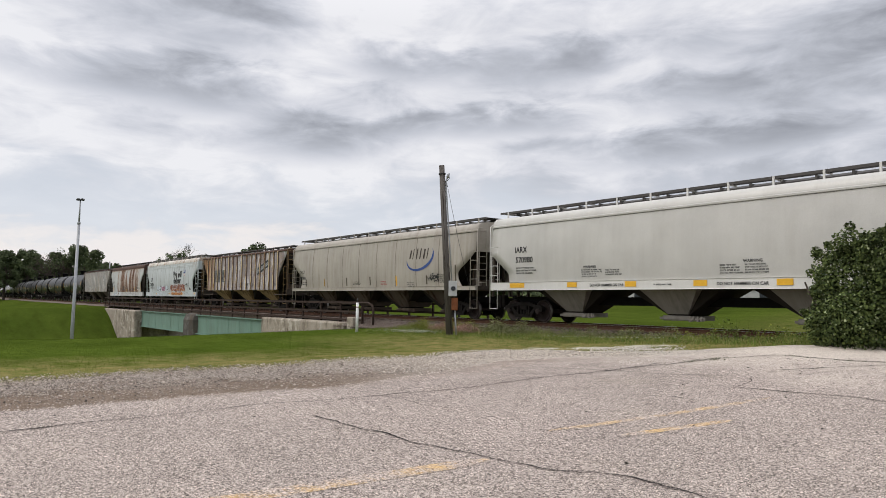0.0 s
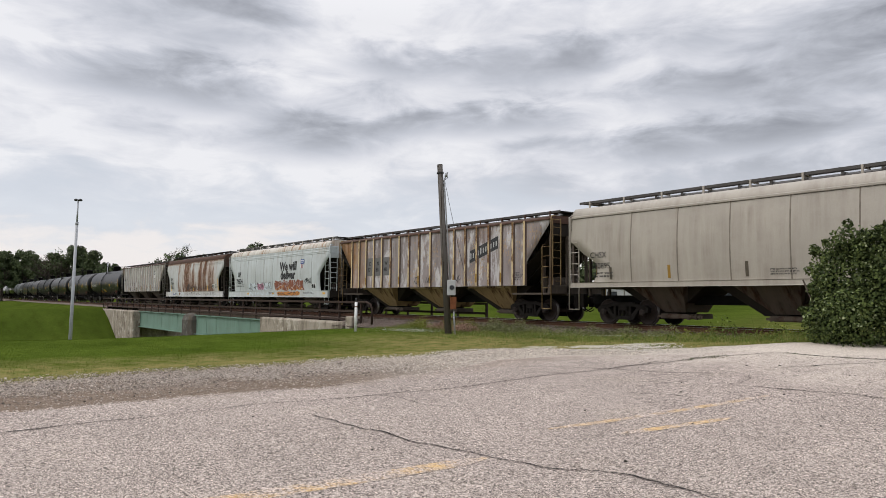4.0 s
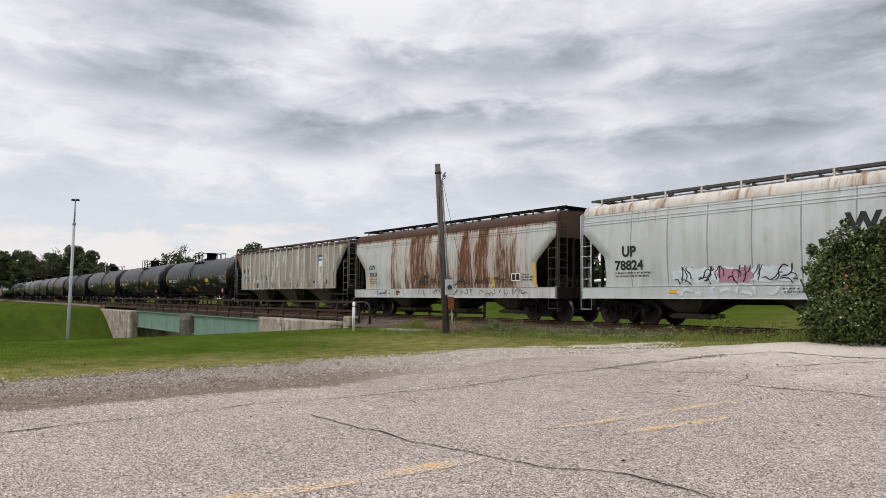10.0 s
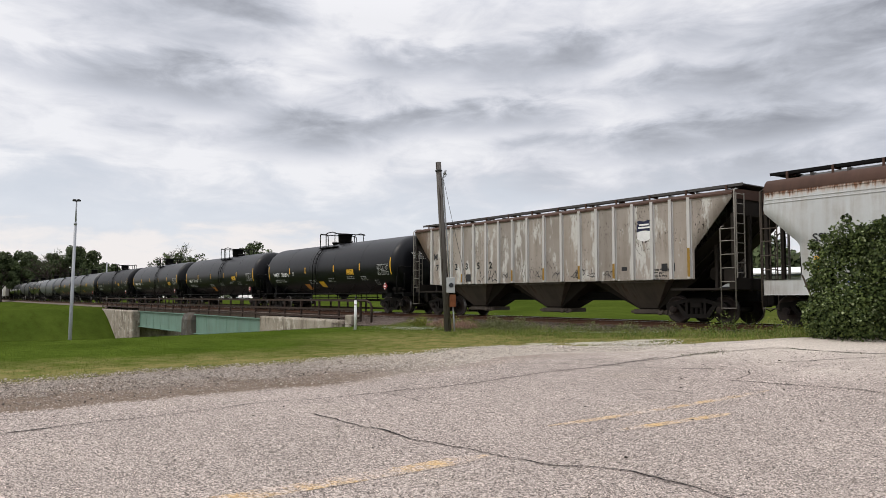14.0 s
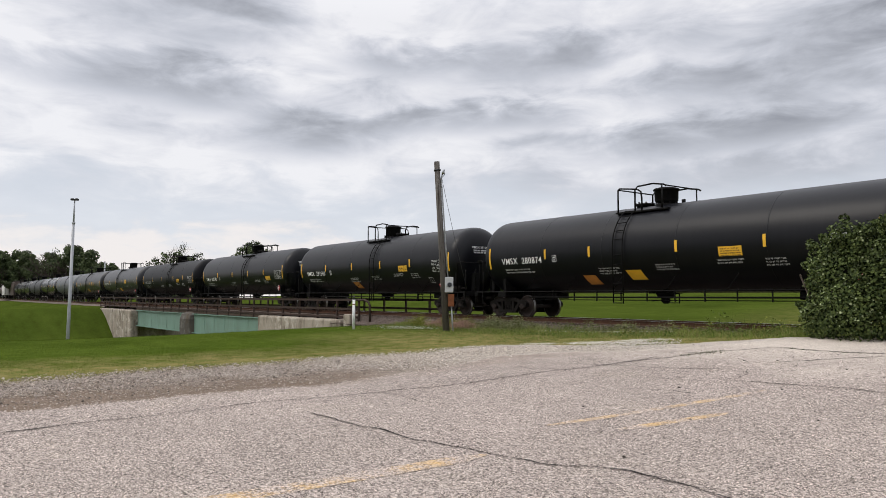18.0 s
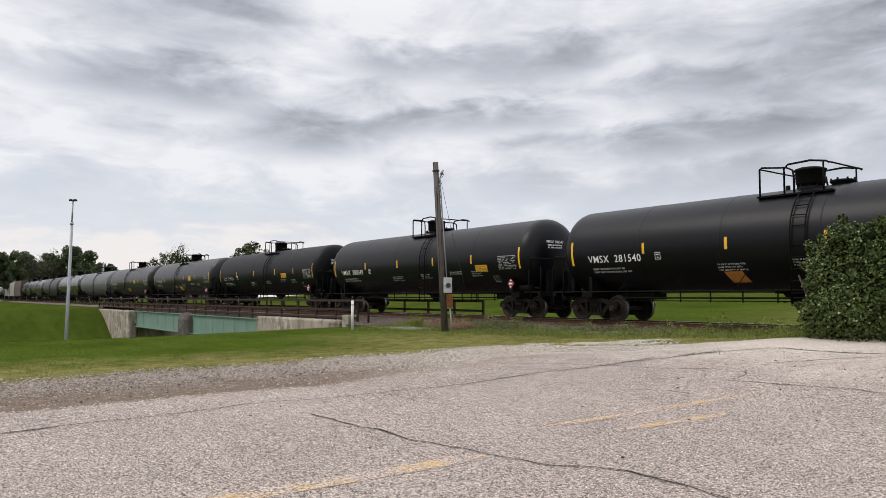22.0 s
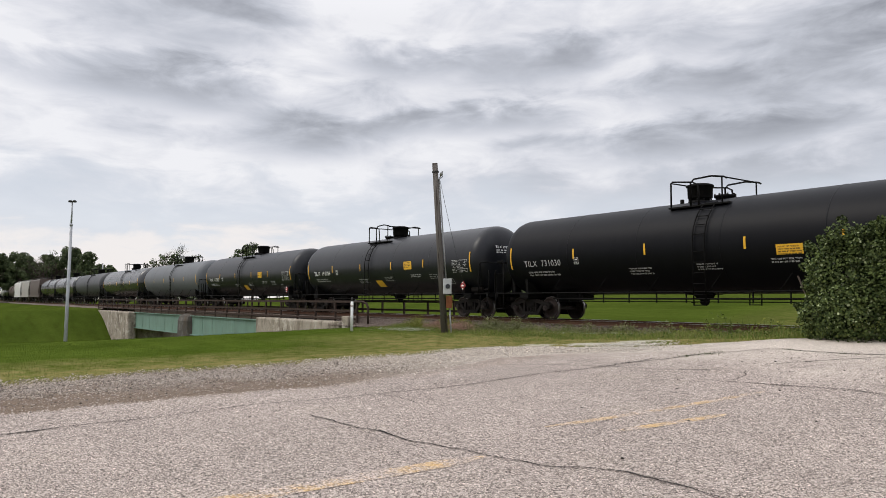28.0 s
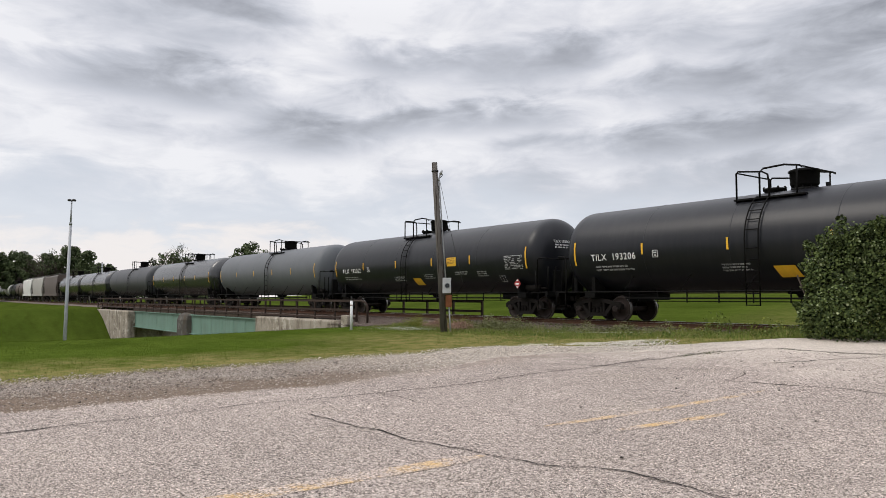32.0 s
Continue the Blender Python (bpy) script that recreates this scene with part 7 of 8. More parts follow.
            part("side_panel", g, paint, car)
    for i in range(ribs):
        x = RIB_AT[i] - h
        lo = sill_h[1] + 0.0
        for zz in (3.6, 3.2, 2.8, 2.4, 2.0, 1.7):
            if abs(x) > h - hopper_inset(zz, kind):
                lo = zz
        for s in (-1, 1):
            q = part("rib", lambda: rib_geo(lo, zt), ribm[i % len(ribm)], car, key=("rib", lo, zt, ribm[i % len(ribm)].name))
            q.matrix_basis = pose(x, s * 1.53, 0, 0, 0, 0 if s < 0 else 180)
    CARS.append((car, (s_left + s_right) / 2))
    return car, h, curve


C0 = hopper_car(-73.95, -91.6, "new", M_NEWGREY, M_NEWGREY, M_NEWWHITE, M_CHUTEGREY, "new light grey covered hopper car with white sill and yellow reflectors", chutes=3, seams=0, ladder=M_NEWWHITE, post=M_NEWWHITE, sill_h=(1.31, 1.64), zt=4.06, zc=4.50, zb=4.66)
C1 = hopper_car(-53.73, -72.9, "tan", M_TAN, M_TAN, M_TAN, M_CHUTETAN, "tan grey covered hopper car with a blue swoosh emblem", chutes=4, seams=10, seamm=M_SEAMTAN, ladder=M_TAN, lean=0.4, bogie=2.05, sill_h=(1.34, 1.52), zt=4.02, zc=4.44, zb=4.58)
C2 = hopper_car(-35.25, -52.58, "ribbed", M_RIBRUST, M_ROOFRUST, None, M_CHUTEYEL, "rust-stained ribbed covered hopper car with flaking paint", chutes=3, ribs=18, ribm=[M_RIBYEL], ladder=M_CHUTEYEL, endm=M_HOPDIRT, bogie=1.7, lean=0.45, wallm=M_ROOFRUST, seams=0, zt=4.10, zc=4.24, zb=4.40, sill_h=(1.10, 1.46))
C3 = hopper_car(-17.25, -33.85, "round", M_UPGREY, M_UPROOF, M_UPGREY, M_HOPDIRT, "pale grey covered hopper car with slogan and graffiti", chutes=3, seams=11, seamm=M_SEAMGREY, endm=M_DIRTSHADE, ladder=M_UPGREY, sill_h=(0.92, 1.33), zt=4.00, zc=4.44, zb=4.56, beads=True)
C4 = hopper_car(-0.2, -15.85, "round", M_RUSTWHITE, M_ROOFRUST, M_SILLWHITE, M_HOPDIRT, "white covered hopper car streaked with brown rust", chutes=3, seams=0, ladder=M_HOPDIRT, endm=M_DIRTSHADE, sill_h=(0.92, 1.36), zt=3.98, zc=4.42, zb=4.54, beads=True, board=M_UNDER, bogie=1.25, wallm=M_ROOFRUST)
C5 = hopper_car(18.22, 0.8, "ribbed", M_MP, M_ROOFRUST, None, M_HOPDIRT, "dirty white ribbed covered hopper car", chutes=3, bogie=1.7, endm=M_DIRTSHADE, wallm=M_ROOFRUST, ribs=18, ribm=[M_RIBWHITE], ladder=M_CHUTEGREY, seams=0, zt=4.10, zc=4.24, zb=4.38, sill_h=(1.10, 1.46))
TANKS = [
    (36.35, 20.45, M_BLACK, "VMSX 280874", "black tank car with yellow reflectors and white lettering", -0.8, -4.8),
    (54.93, 39.25, M_BLACK, "VMSX 281540", "black tank car with yellow reflectors and white lettering", 0.95, -4.35),
    (73.78, 57.80, M_BLACK, "VMSX 300543", "black tank car with yellow reflectors and white lettering", 1.05, -2.95),
    (92.90, 76.64, M_MATT, "TILX 731030", "plain black tank car with small white lettering", 0.9, -4.7),
    (111.70, 95.54, M_BLACK2, "TILX 193206", "faded black tank car with yellow warning panels", -0.85, -5.4),
    (130.50, 114.3, M_BLACK2, "TILX 193062", "faded black tank car with yellow warning panels", -0.85, -5.4),
]
# fittings: shift and turn of the housing, shift of the platform; stripes along the side; height of the lettering and of the yellow panel
DRESS = {
    "VMSX 280874": ((0.50, 0, 0.38), (0, 0.217, 0.362, 0.601, 0.795, 1.0), 2.20, 0.0),
    "VMSX 281540": ((0.0, 180, -0.60), (0, 0.215, 0.415, 0.61, 0.79, 1.0), 2.11, 0.0),
    "VMSX 300543": ((-0.68, 180, -0.87), (0, 0.221, 0.421, 0.616, 0.80, 1.0), 2.10, -0.16),
    "TILX 731030": ((-0.60, 180, -0.60), (0, 0.221, 0.424, 0.652, 0.83, 1.0), 2.12, 0.0),
    "TILX 193206": ((0.42, 0, 0.02), (0, 0.197, 0.397, 0.592, 0.772, 1.0), 2.20, 0.27),
    "TILX 193062": ((0.42, 0, 0.02), (0, 0.197, 0.397, 0.592, 0.772, 1.0), 2.20, 0.27),
}
for a, b, m, w, lb, at, pn in TANKS:
    fit_, stripe_, height_, panel_ = DRESS[w]
    tank_car(a, b, m, w, label=lb, lx=at, px=pn, fittings=fit_, stripes=stripe_, wz=height_, pz=panel_, letters=0.33 if w[0] == "T" else 0.36)
FAR_TANKS = [(149.5, 133.2, M_GREYTANK, "dull grey tank car with rusty streaks"), (168.6, 152.3, M_SHINY, "glossy black tank car reflecting the sky"), (187.3, 171.4, M_DULLTANK, "dull dark grey tank car in the train"),
             (205.6, 190.2, M_SHINY, "glossy black tank car reflecting the sky"), (223.6, 208.2, M_SHINY, "glossy black tank car reflecting the sky")]
for a, b, m, lb in FAR_TANKS:
    tank_car(a, b, m, label=lb, plate=False, yellow=False, far=(a > 180))
for a, b, m, lb in ((241.3, 226.0, M_BROWNCAR, "dark brown covered hopper rail car"), (258.2, 243.0, M_LGREYCAR, "light grey covered hopper rail car"), (275.2, 260.0, M_WHITECAR, "dirty white covered hopper rail car")):
    hopper_car(a, b, "round", m, m, m, M_HOPDIRT, lb, seams=0, ladder=m)
for a, m, lb in ((293.0, M_BROWNCAR, "brownish old tank car in the train"), (311.2, M_BLACK2, "faded black tank car in the train"), (329.4, M_WHITECAR, "dirty white tank car in the train"), (347.6, M_BLACK2, "faded black tank car in the train"), (365.8, M_BLACK, "plain black tank car in the train")):
    tank_car(a, a - 15.6, m, label=lb, plate=False, yellow=False, far=True)
# ---- lettering, emblems and graffiti on the hopper cars ----
def mark(c, words, off, z, size, m, **kw):
    return lettering(words, size, -c[1] + off, z, m, c[0], c[2], **kw)


def bars(c, off, z, w, lines, h, m, seed):
    return small_print(-c[1] + off, z, w, lines, h, m, c[0], c[2], seed)


def pat(c, o0, o1, z0, z1, m, name, label="", lift=0.009):
    return patch(-c[1] + o0, -c[1] + o1, z0, z1, m, c[0], c[2], name, lift, label)


def sill_curve(z):
    return 1.603


# the marks of two cars are counted from the ends of their roofs
C3, C4 = (C3[0], C3[1] + 0.25, C3[2]), (C4[0], C4[1] + 0.25, C4[2])
# the new grey car
mark(C0, "IARX", 1.54, 2.86, 0.33, M_DARK, squeeze=1.0)
mark(C0, "570980", 1.60, 2.44, 0.33, M_DARK, squeeze=1.05)
bars(C0, 1.65, 2.19, 1.15, 3, 0.06, M_DARK, 1)
mark(C0, "WARNING", 5.38, 2.12, 0.13, M_DARK)
bars(C0, 5.29, 2.03, 1.0, 4, 0.045, M_DARK, 2)
bars(C0, 6.45, 2.00, 0.7, 3, 0.045, M_DARK, 12)
mark(C0, "WARNING", 11.9, 2.12, 0.13, M_DARK)
bars(C0, 11.1, 2.03, 0.75, 4, 0.045, M_DARK, 3)
bars(C0, 11.95, 2.03, 0.75, 4, 0.045, M_DARK, 13)
CS0 = (C0[0], C0[1], sill_curve)
for o in (5.72, 11.0):
    mark(CS0, "DO NOT HAMMER ON CAR", o, 1.43, 0.14, M_DARK, squeeze=0.98 if o > 8 else 0.9)
bars(CS0, 8.6, 1.45, 0.9, 1, 0.05, M_DARK, 4)
for o in (1.25, 4.56, 7.36, 10.16, 12.96, 15.6):
    pat(CS0, o, o + (0.9 if o < 2 else 0.5), 1.41, 1.60, M_YELLOW, "reflector", lift=0.012)

# the tan car: emblem as plain shapes
for o, w, z0, z1 in ((13.78, 0.13, 2.92, 3.34), (14.05, 0.07, 2.88, 3.40), (14.36, 0.10, 2.87, 3.40), (14.66, 0.10, 2.87, 3.40), (14.98, 0.13, 2.88, 3.36), (15.28, 0.08, 2.88, 3.38)):
    k = -C1[1] + o
    decal([(k, z0), (k + w, z0), (k + w + 0.10, z1), (k + 0.10, z1)], M_EMBLEM, C1[0], C1[2], "emblem_bar", label="plain dark emblem bar")


def swoosh():
    g, cv, h = Geo(), C1[2], C1[1]
    rows = []
    for i in range(25):
        a = radians(172) + radians(218) * i / 24
        t = math.sin(math.pi * i / 24) ** 0.8
        cx, cz = 14.74, 2.92
        ro, ri = 1.0, 1.0 - 0.20 * t
        row = []
        for r in (ro, ri):
            x, z = cx + 1.18 * r * math.cos(a), cz + 0.62 * r * math.sin(a) + 0.16 * math.cos(a)
            row.append((-h + x, -(cv(z) + 0.014), z))
        rows.append(row)
    g.grid(rows)
    part("emblem_swoosh", g, M_BLUE, C1[0], "blue swoosh emblem")


swoosh()
mark(C1, "CHSX", 1.0, 2.42, 0.30, M_DARK, bold=0.0)
mark(C1, "580895", 1.05, 2.02, 0.30, M_DARK, bold=0.0)
bars(C1, 1.1, 1.82, 1.0, 2, 0.06, M_DARK, 5)
bars(C1, 16.4, 2.05, 0.7, 5, 0.05, M_DARK, 6)
bars(C1, 13.6, 1.70, 0.7, 3, 0.05, M_DARK, 7)
bars(C1, 8.0, 1.80, 0.9, 3, 0.04, M_DARK, 8)
bars(C1, 11.0, 1.78, 0.7, 3, 0.045, M_RED, 9)
for o, z0, z1, m in ((7.2, 1.62, 2.08, M_DULLMARK), (9.84, 1.62, 2.09, M_DULLMARK), (12.5, 1.58, 2.06, M_YELLOW), (15.25, 1.63, 2.06, M_DULLMARK), (17.6, 1.62, 2.50, M_DULLMARK), (4.4, 1.62, 2.06, M_OLDYEL), (1.9, 1.62, 2.06, M_DULLMARK)):
    pat(C1, o, o + 0.11, z0, z1, m, "reflector")


def scrawl(c, o0, o1, z0, z1, m, seed, width=0.022, strokes=14, lift=0.014):
    """Spray-paint strokes without words, each a part of its own."""
    rnd = random.Random(seed)
    cv, h = c[2], c[1]
    for k in range(strokes):
        t = k / strokes
        x, z = o0 + (o1 - o0) * (t + rnd.uniform(-0.03, 0.03)), z0 + (z1 - z0) * rnd.uniform(0.1, 0.5)
        ang = rnd.uniform(0.4, 1.6)
        rows = []
        for i in range(12):
            w = width * rnd.uniform(0.7, 1.15)
            nx, nz = -math.sin(ang) * w, math.cos(ang) * w
            rows.append([(-h + min(o1, max(o0, x + a * nx)), min(z1, max(z0, z + a * nz))) for a in (-1, 1)])
            ang += rnd.uniform(-0.8, 0.65)
            st = (z1 - z0) * 0.12
            x, z = x + math.cos(ang) * st, z + math.sin(ang) * st
        part("graffiti_stroke", Geo().grid([[(px, -(cv(pz) + lift), pz) for px, pz in row] for row in rows]), m, c[0])


def blob(c, o0, o1, z0, z1, m, seed, lift=0.010, n=5):
    """Filled graffiti letters as a row of uneven, angular shapes, each a part of its own."""
    rnd = random.Random(seed)
    cv, h = c[2], c[1]
    w = (o1 - o0) / n
    for k in range(n):
        cx, cz = o0 + w * (k + 0.5), (z0 + z1) / 2
        pts = []
        for i in range(18):
            a = 2 * math.pi * i / 18
            r = rnd.uniform(0.72, 1.14)
            ca, sa = math.cos(a), math.sin(a)
            pts.append((cx + w * 0.60 * r * math.copysign(abs(ca) ** 0.6, ca), cz + (z1 - z0) * 0.5 * r * math.copysign(abs(sa) ** 0.6, sa)))
        g = Geo().add([(-h + cx, -(cv(cz) + lift + 0.0006 * k), cz)] + [(-h + x, -(cv(z) + lift + 0.0006 * k), z) for x, z in pts], [(0, 1 + i, 1 + (i + 1) % 18) for i in range(18)])
        part("graffiti_letter", g, m, c[0])


scrawl(C1, 15.4, 16.35, 1.72, 2.16, M_DARK, 3, 0.022, 16)

# the ribbed rusty car
CF = (C2[0], C2[1], lambda z: 1.535)
CR = (C2[0], C2[1], lambda z: 1.53)
for o0, o1 in ((3.06, 3.92), (3.93, 4.75), (4.76, 5.41)):
    pat(CF, o0, o1, 2.09, 3.06, M_DARKPANEL, "painted_panel", "dark grey painted panel", 0.004)
for w, o in (("C", 3.30), ("N", 4.14), ("W", 4.92)):
    mark(CF, w, o, 2.66, 0.27, M_DARK, bold=0.03)
for w, o in (("17", 3.18), ("80", 4.02), ("48", 4.85)):
    mark(CF, w, o, 2.32, 0.29, M_DARK, bold=0.03)


def slanted_sign():
    g, h = Geo(), CF[1]
    for o0, o1 in ((12.20, 12.72), (12.72, 13.57), (13.57, 14.17)):
        f = lambda o: 2.48 + (o - 12.2) / 1.97 * 0.58
        g.add([(-h + o, -1.541, z) for o, z in ((o0, f(o0)), (o1, f(o1)), (o1, f(o1) + 0.54), (o0, f(o0) + 0.54))], [(0, 1, 2, 3)])
    part("painted_panel", g, M_SIGN, C2[0], "slanted dark painted band")
    g = Geo()
    for i in range(11):
        o = 12.26 + i * 0.175
        if abs(o + 0.05 - 12.72) < 0.10 or abs(o + 0.05 - 13.57) < 0.10:
            continue
        z = 2.48 + (o - 12.2) / 1.97 * 0.58 + 0.15
        g.add([(-h + a, -1.546, b) for a, b in ((o, z), (o + 0.075, z + 0.02), (o + 0.075, z + (0.30 if i in (0, 4) else 0.24)), (o, z + (0.28 if i in (0, 4) else 0.22)))], [(0, 1, 2, 3)])
    part("sign_bars", g, M_FADEWHITE, C2[0], "plain pale bars")


slanted_sign()
for o in (7.95, 9.0, 10.3, 11.3):
    scrawl(CF, o - 0.25, o + 0.25, 1.55, 1.95, M_DARK, int(o * 10), 0.02, 4, 0.006)
bars(CF, 15.05, 1.95, 0.6, 4, 0.05, M_DARK, 14)

# the pale car with the slogan
mark(C3, "UP", 2.12, 2.40, 0.50, M_DARK, squeeze=1.0, bold=0.04)
mark(C3, "78824", 1.80, 1.93, 0.45, M_DARK, squeeze=1.1, bold=0.035)
bars(C3, 1.8, 1.78, 1.5, 2, 0.06, M_DARK, 15)
mark(C3, "We will", 9.80, 2.70, 0.78, M_DARK, squeeze=1.06, bold=0.045)
mark(C3, "deliver", 9.95, 2.13, 0.78, M_DARK, squeeze=1.06, bold=0.045)


def shield(c, o0, o1, z0, z1, white):
    w, h = o1 - o0, z1 - z0
    k = -c[1] + o0
    decal([(k, z0 + h * 0.5), (k + w * 0.5, z0 + h * 0.42), (k + w, z0 + h * 0.5), (k + w * 1.0, z1 - h * 0.12), (k + w * 0.86, z1), (k + w * 0.5, z1 - h * 0.06), (k + w * 0.14, z1), (k, z1 - h * 0.12)], M_BLUE, c[0], c[2], "emblem", label="blue shield emblem", lift=0.013)
    for i in range(5):
        a = k + w * (0.08 + 0.18 * i)
        decal([(a, z0 + h * 0.05), (a + w * 0.1, z0 + h * 0.02), (a + w * 0.1, z0 + h * 0.43), (a, z0 + h * 0.43)], M_RED if i % 2 else white, c[0], c[2], "emblem_stripe", lift=0.012)
    for i in range(2):
        pz = z0 + h * (0.62 + 0.16 * i)
        decal([(k + w * 0.15, pz), (k + w * 0.85, pz), (k + w * 0.85, pz + h * 0.07), (k + w * 0.15, pz + h * 0.07)], white, c[0], c[2], "emblem_bar", lift=0.017)


shield(C3, 13.0, 13.55, 2.78, 3.36, M_WHITE)
C3S = (C3[0], C3[1], lambda z: 1.61 if z < 1.36 else round_curve(z))
blob(C3, 4.3, 8.3, 1.42, 1.92, M_PALE, 5, 0.010, 6)
blob(C3, 5.9, 7.0, 1.42, 1.9, M_PINK, 6, 0.013, 2)
scrawl(C3, 4.3, 8.4, 1.38, 1.95, M_DARK, 7, 0.020, 26, 0.017)
blob(C3, 8.95, 13.45, 1.36, 2.05, M_RUSTRED, 8, 0.012, 4)
scrawl(C3, 9.0, 13.4, 1.36, 1.72, M_ORANGE, 9, 0.045, 12, 0.016)
scrawl(C3, 9.0, 13.45, 1.38, 2.08, M_PALE, 10, 0.013, 22, 0.019)
blob(C3S, 9.5, 12.9, 1.02, 1.30, M_ORANGE, 11, 0.010, 7)
scrawl(C3S, 4.4, 9.2, 1.0, 1.3, M_PALE, 12, 0.05, 12, 0.010)
scrawl(C3S, 9.6, 13.0, 1.0, 1.3, M_DARK, 13, 0.025, 12, 0.014)
scrawl(C3, 13.6, 14.5, 1.74, 2.12, M_DARK, 14, 0.020, 12)
pat(C3, 14.62, 15.14, 1.46, 1.76, M_WHITE, "data_panel")
pat(C3, 14.66, 14.86, 1.49, 1.73, M_DARK, "data_panel_window", lift=0.013)
pat(C3, 14.90, 15.10, 1.49, 1.73, M_DARK, "data_panel_window", lift=0.013)
bars(C3S, 13.5, 1.20, 1.6, 2, 0.05, M_DARK, 16)
bars(C3S, 8.0, 1.20, 0.9, 2, 0.05, M_DARK, 17)
for o in (4.1, 8.6, 12.7, 16.2):
    pat(C3S, o, o + 0.35, 1.10, 1.22, M_YELLOW, "reflector", lift=0.008)

# the rust-streaked white car
mark(C4, "SSW", 1.72, 2.40, 0.34, M_DARK, squeeze=1.05)
mark(C4, "70134", 1.80, 2.01, 0.34, M_DARK, squeeze=0.95)
bars(C4, 1.8, 1.86, 0.8, 3, 0.06, M_DARK, 18)
C4S = (C4[0], C4[1], lambda z: 1.61 if z < 1.38 else round_curve(z))
for o0, z0, o1, z1 in ((6.45, 1.42, 6.75, 2.1), (6.75, 1.42, 7.3, 1.75), (6.9, 1.8, 7.35, 2.2)):
    scrawl(C4, o0, o1, z0, z1, M_DARK, int(o0 * 10), 0.055, 4, 0.014)
scrawl(C4, 7.4, 10.4, 1.42, 1.85, M_DARK, 23, 0.015, 20, 0.012)
scrawl(C4, 10.5, 12.9, 1.42, 1.8, M_DARK, 24, 0.014, 20, 0.012)
pat(C4, 13.3, 13.85, 1.62, 1.95, M_WHITE, "data_panel", lift=0.012)
pat(C4, 13.35, 13.55, 1.66, 1.91, M_DARK, "data_panel_window", lift=0.016)
pat(C4, 13.6, 13.8, 1.66, 1.91, M_DARK, "data_panel_window", lift=0.016)
bars(C4, 13.95, 1.85, 0.6, 3, 0.06, M_DARK, 44)
scrawl(C4S, 2.2, 6.0, 1.0, 1.32, M_PALE, 25, 0.04, 14, 0.010)
scrawl(C4S, 2.6, 3.9, 1.02, 1.30, M_BLUE, 26, 0.03, 7, 0.012)
scrawl(C4S, 6.4, 14.6, 1.0, 1.32, M_DARK, 27, 0.016, 26, 0.012)
for o, z0, z1 in ((8.3, 1.42, 1.68), (12.05, 1.42, 1.86), (14.6, 1.42, 2.35), (1.75, 1.45, 2.0)):
    pat(C4, o, o + 0.16, z0, z1, M_YELLOW, "reflector", lift=0.012)
pat(C4S, 4.5, 4.9, 1.05, 1.28, M_RUSTBOX, "data_panel", lift=0.008)

# the dirty white ribbed car
CM = (C5[0], C5[1], lambda z: 1.535)
for w, o, z in (("M", 1.62, 2.62), ("P", 2.40, 2.62), ("7", 1.80, 2.10), ("2", 2.44, 2.10), ("2", 3.28, 2.10), ("3", 4.06, 2.10), ("5", 4.90, 2.10), ("2", 5.74, 2.10)):
    mark(CM, w, o, z, 0.40, M_DARK, bold=0.03)


def small_shield():
    """A dark blue shield over a white one, with plain bars for its words."""
    k = -CM[1]
    decal([(k + 13.76, 2.86), (k + 13.90, 2.80), (k + 14.05, 2.76), (k + 14.20, 2.80), (k + 14.34, 2.86), (k + 14.34, 3.14), (k + 13.76, 3.14)], M_WHITE, CM[0], CM[2], "emblem_field", label="white lower field", lift=0.006)
    decal([(k + 13.74, 3.10), (k + 14.05, 3.16), (k + 14.36, 3.10), (k + 14.36, 3.32), (k + 14.31, 3.40), (k + 14.34, 3.48), (k + 14.22, 3.50), (k + 14.05, 3.46), (k + 13.88, 3.50), (k + 13.76, 3.48), (k + 13.79, 3.40), (k + 13.74, 3.32)], M_NAVY, CM[0], CM[2], "emblem", label="dark blue shield emblem", lift=0.010)
    for a, b, z in ((13.84, 14.26, 3.32), (13.80, 14.30, 3.22)):
        decal([(k + a, z), (k + b, z), (k + b, z + 0.055), (k + a, z + 0.055)], M_WHITE, CM[0], CM[2], "emblem_bar", lift=0.014)


M_NAVY = plain("navy_paint", (0.012, 0.016, 0.05), 0.5, 0.0, 0.15, 5.0)
small_shield()
pat(CM, 4.1, 4.45, 1.55, 1.88, M_DARK, "painted_square", lift=0.005)
bars(CM, 14.4, 1.75, 0.55, 4, 0.06, M_DARK, 19)
scrawl(CM, 5.0, 6.3, 1.5, 2.0, M_DARK, 31, 0.02, 10, 0.006)
scrawl(CM, 10.6, 11.3, 1.55, 1.9, M_DARK, 32, 0.02, 6, 0.006)
for o, z1 in ((3.85, 1.9), (7.28, 1.98), (9.16, 2.0), (11.06, 2.03), (12.74, 2.05), (15.86, 2.45)):
    pat((C5[0], C5[1], lambda z: 1.606), o - 0.05, o + 0.05, 1.52, z1, M_OLDYEL, "reflector", lift=0.004)
for o, z0, z1 in ((13.05, 1.78, 1.92), (14.75, 1.72, 1.98), (15.05, 1.72, 1.98)):
    pat(CM, o, o + 0.24, z0, z1, M_DARK, "data_panel", lift=0.006)
for i, o in enumerate((6.6, 8.6, 9.6, 11.4, 12.2)):
    scrawl(CM, o, o + 0.5, 1.56, 1.9, M_DARK, 60 + i, 0.012, 5, 0.006)

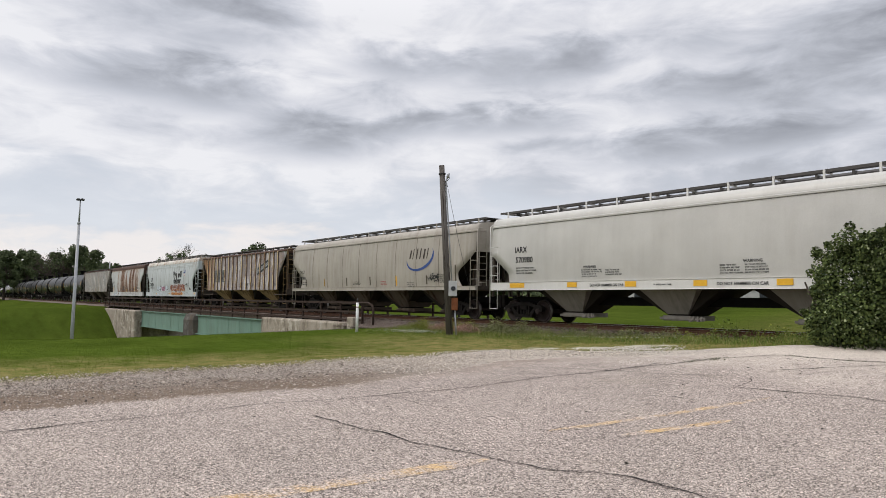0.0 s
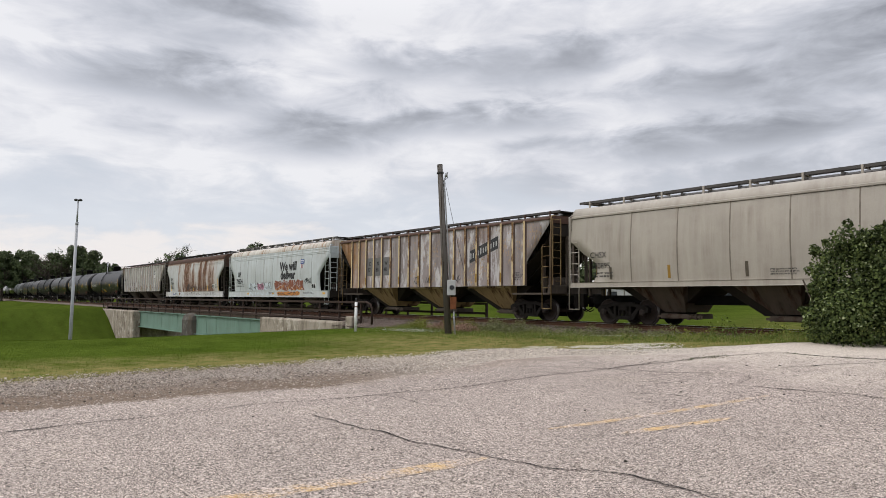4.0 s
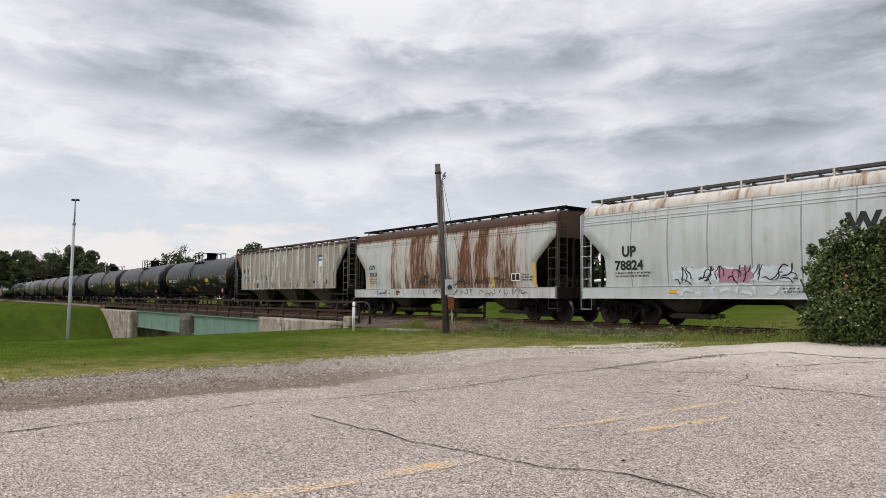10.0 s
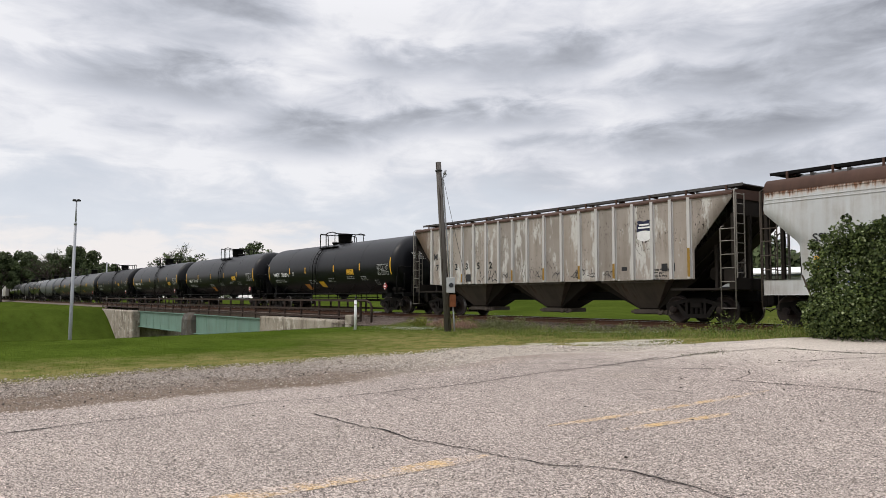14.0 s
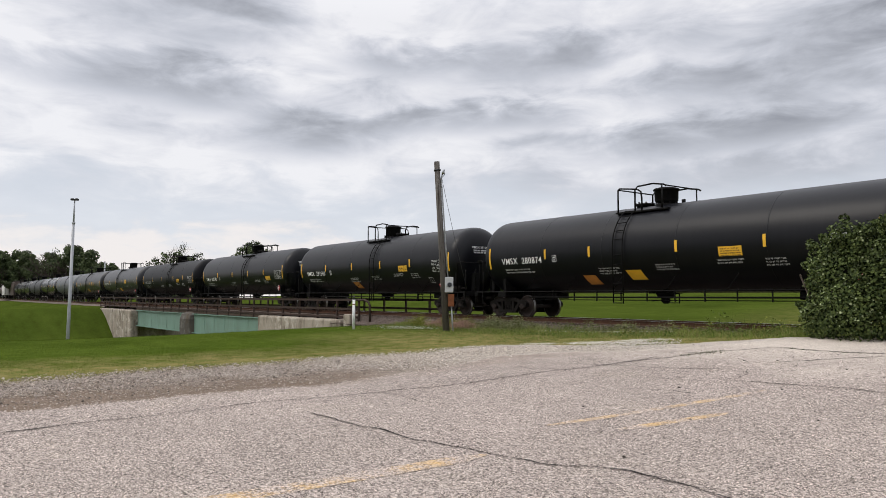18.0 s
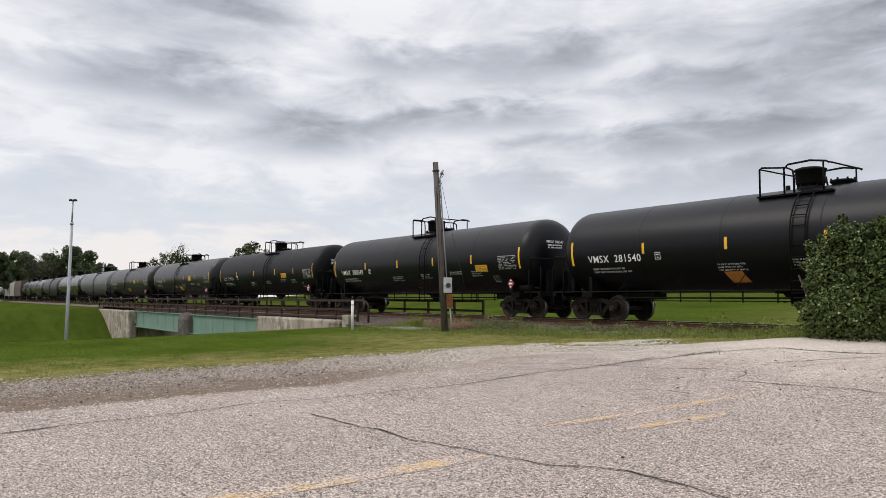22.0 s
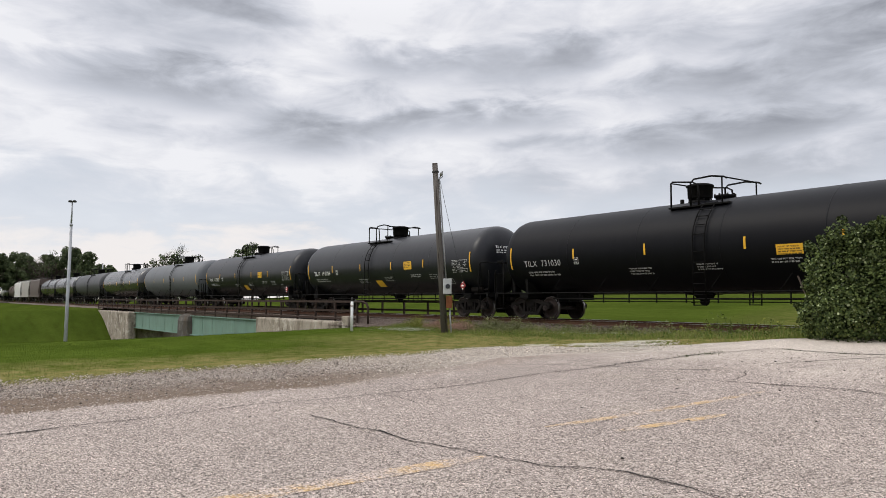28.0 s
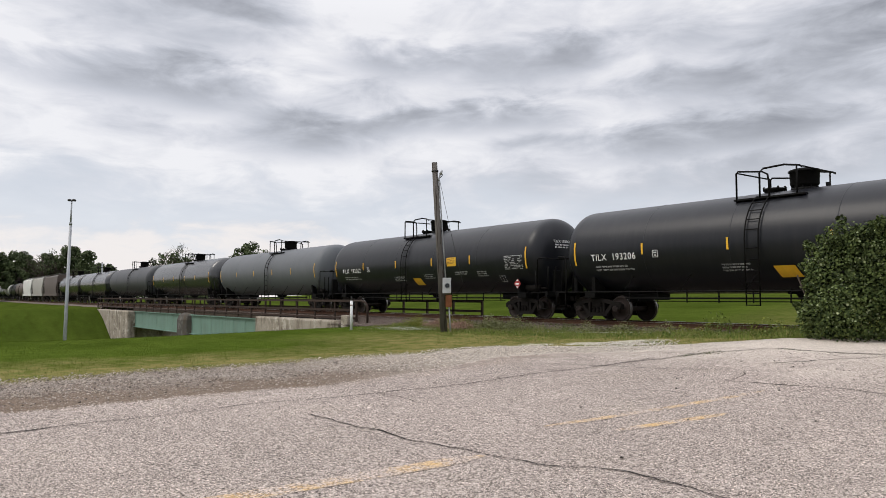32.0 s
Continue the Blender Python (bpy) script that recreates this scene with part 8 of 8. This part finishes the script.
for i in (2, 6, 8, 9, 11, 13, 15):
    o = RIB_AT[i]
    pat((C2[0], C2[1], lambda z: 1.606), o - 0.05, o + 0.05, 1.62, 2.0, M_OLDYEL, "reflector", lift=0.004)
# ---- the train's way ----
# seconds and metres by which the train has moved on, counted from 16 s
ADVANCE = [
    (0, -98.46), (0.5, -95.31), (1, -92.18), (1.5, -89.03), (2, -85.88), (2.5, -82.77), (3, -79.75), (3.5, -76.59),
    (4, -73.43), (4.5, -70.29), (5, -67.14), (5.5, -64.01), (6, -60.92), (6.5, -57.82), (7, -54.68), (7.5, -51.56),
    (8, -48.48), (8.5, -45.39), (9, -42.33), (9.5, -39.28), (10, -36.23), (10.5, -33.19), (11, -30.15), (11.5, -27.12),
    (12, -24.10), (12.5, -21.08), (13, -18.07), (13.5, -15.07), (14, -12.07), (14.5, -9.08), (15, -6.09), (15.5, -3.11),
    (16, -0.13), (16.5, 2.84), (17, 5.89), (17.5, 8.95), (18, 11.93), (18.5, 14.93), (19, 17.80), (19.5, 20.78),
    (20, 23.70), (20.5, 26.67), (21, 29.58), (21.5, 32.50), (22, 35.43), (22.5, 38.34), (23, 41.26), (23.5, 44.16),
    (24, 47.06), (24.5, 49.95), (25, 52.84), (25.5, 55.72), (26, 58.59), (26.5, 61.46), (27, 64.32), (27.5, 67.18),
    (28, 69.97), (28.5, 72.77), (29, 75.56), (29.5, 78.33), (30, 81.15), (30.5, 83.89), (31, 86.70), (31.5, 89.56),
    (32, 92.40),
]


def advanced(t):
    return float(np.interp(t, [a for a, _ in ADVANCE], [b for _, b in ADVANCE]))


def on_track(s):
    """The pose of a car's middle, s metres up the line: straight near the camera, a very wide curve beyond."""
    far = max(0.0, s - 80.0)
    return pose(-s, TRACK_Y + far * far / 7300, 0, 0, 0, -math.degrees(math.atan(far / 3650)))


def motions():
    for car, s16 in CARS:
        walk(car, [(t, on_track(s16 - d)) for t, d in ADVANCE])
    rolled = [(i / 10, math.degrees(advanced(i / 10) / WHEEL_R)) for i in range(321)]
    for wheelset, dx in WHEELSETS:
        walk(wheelset, [(t, pose(dx, 0, WHEEL_R, 0, a, 0)) for t, a in rolled])


motions()
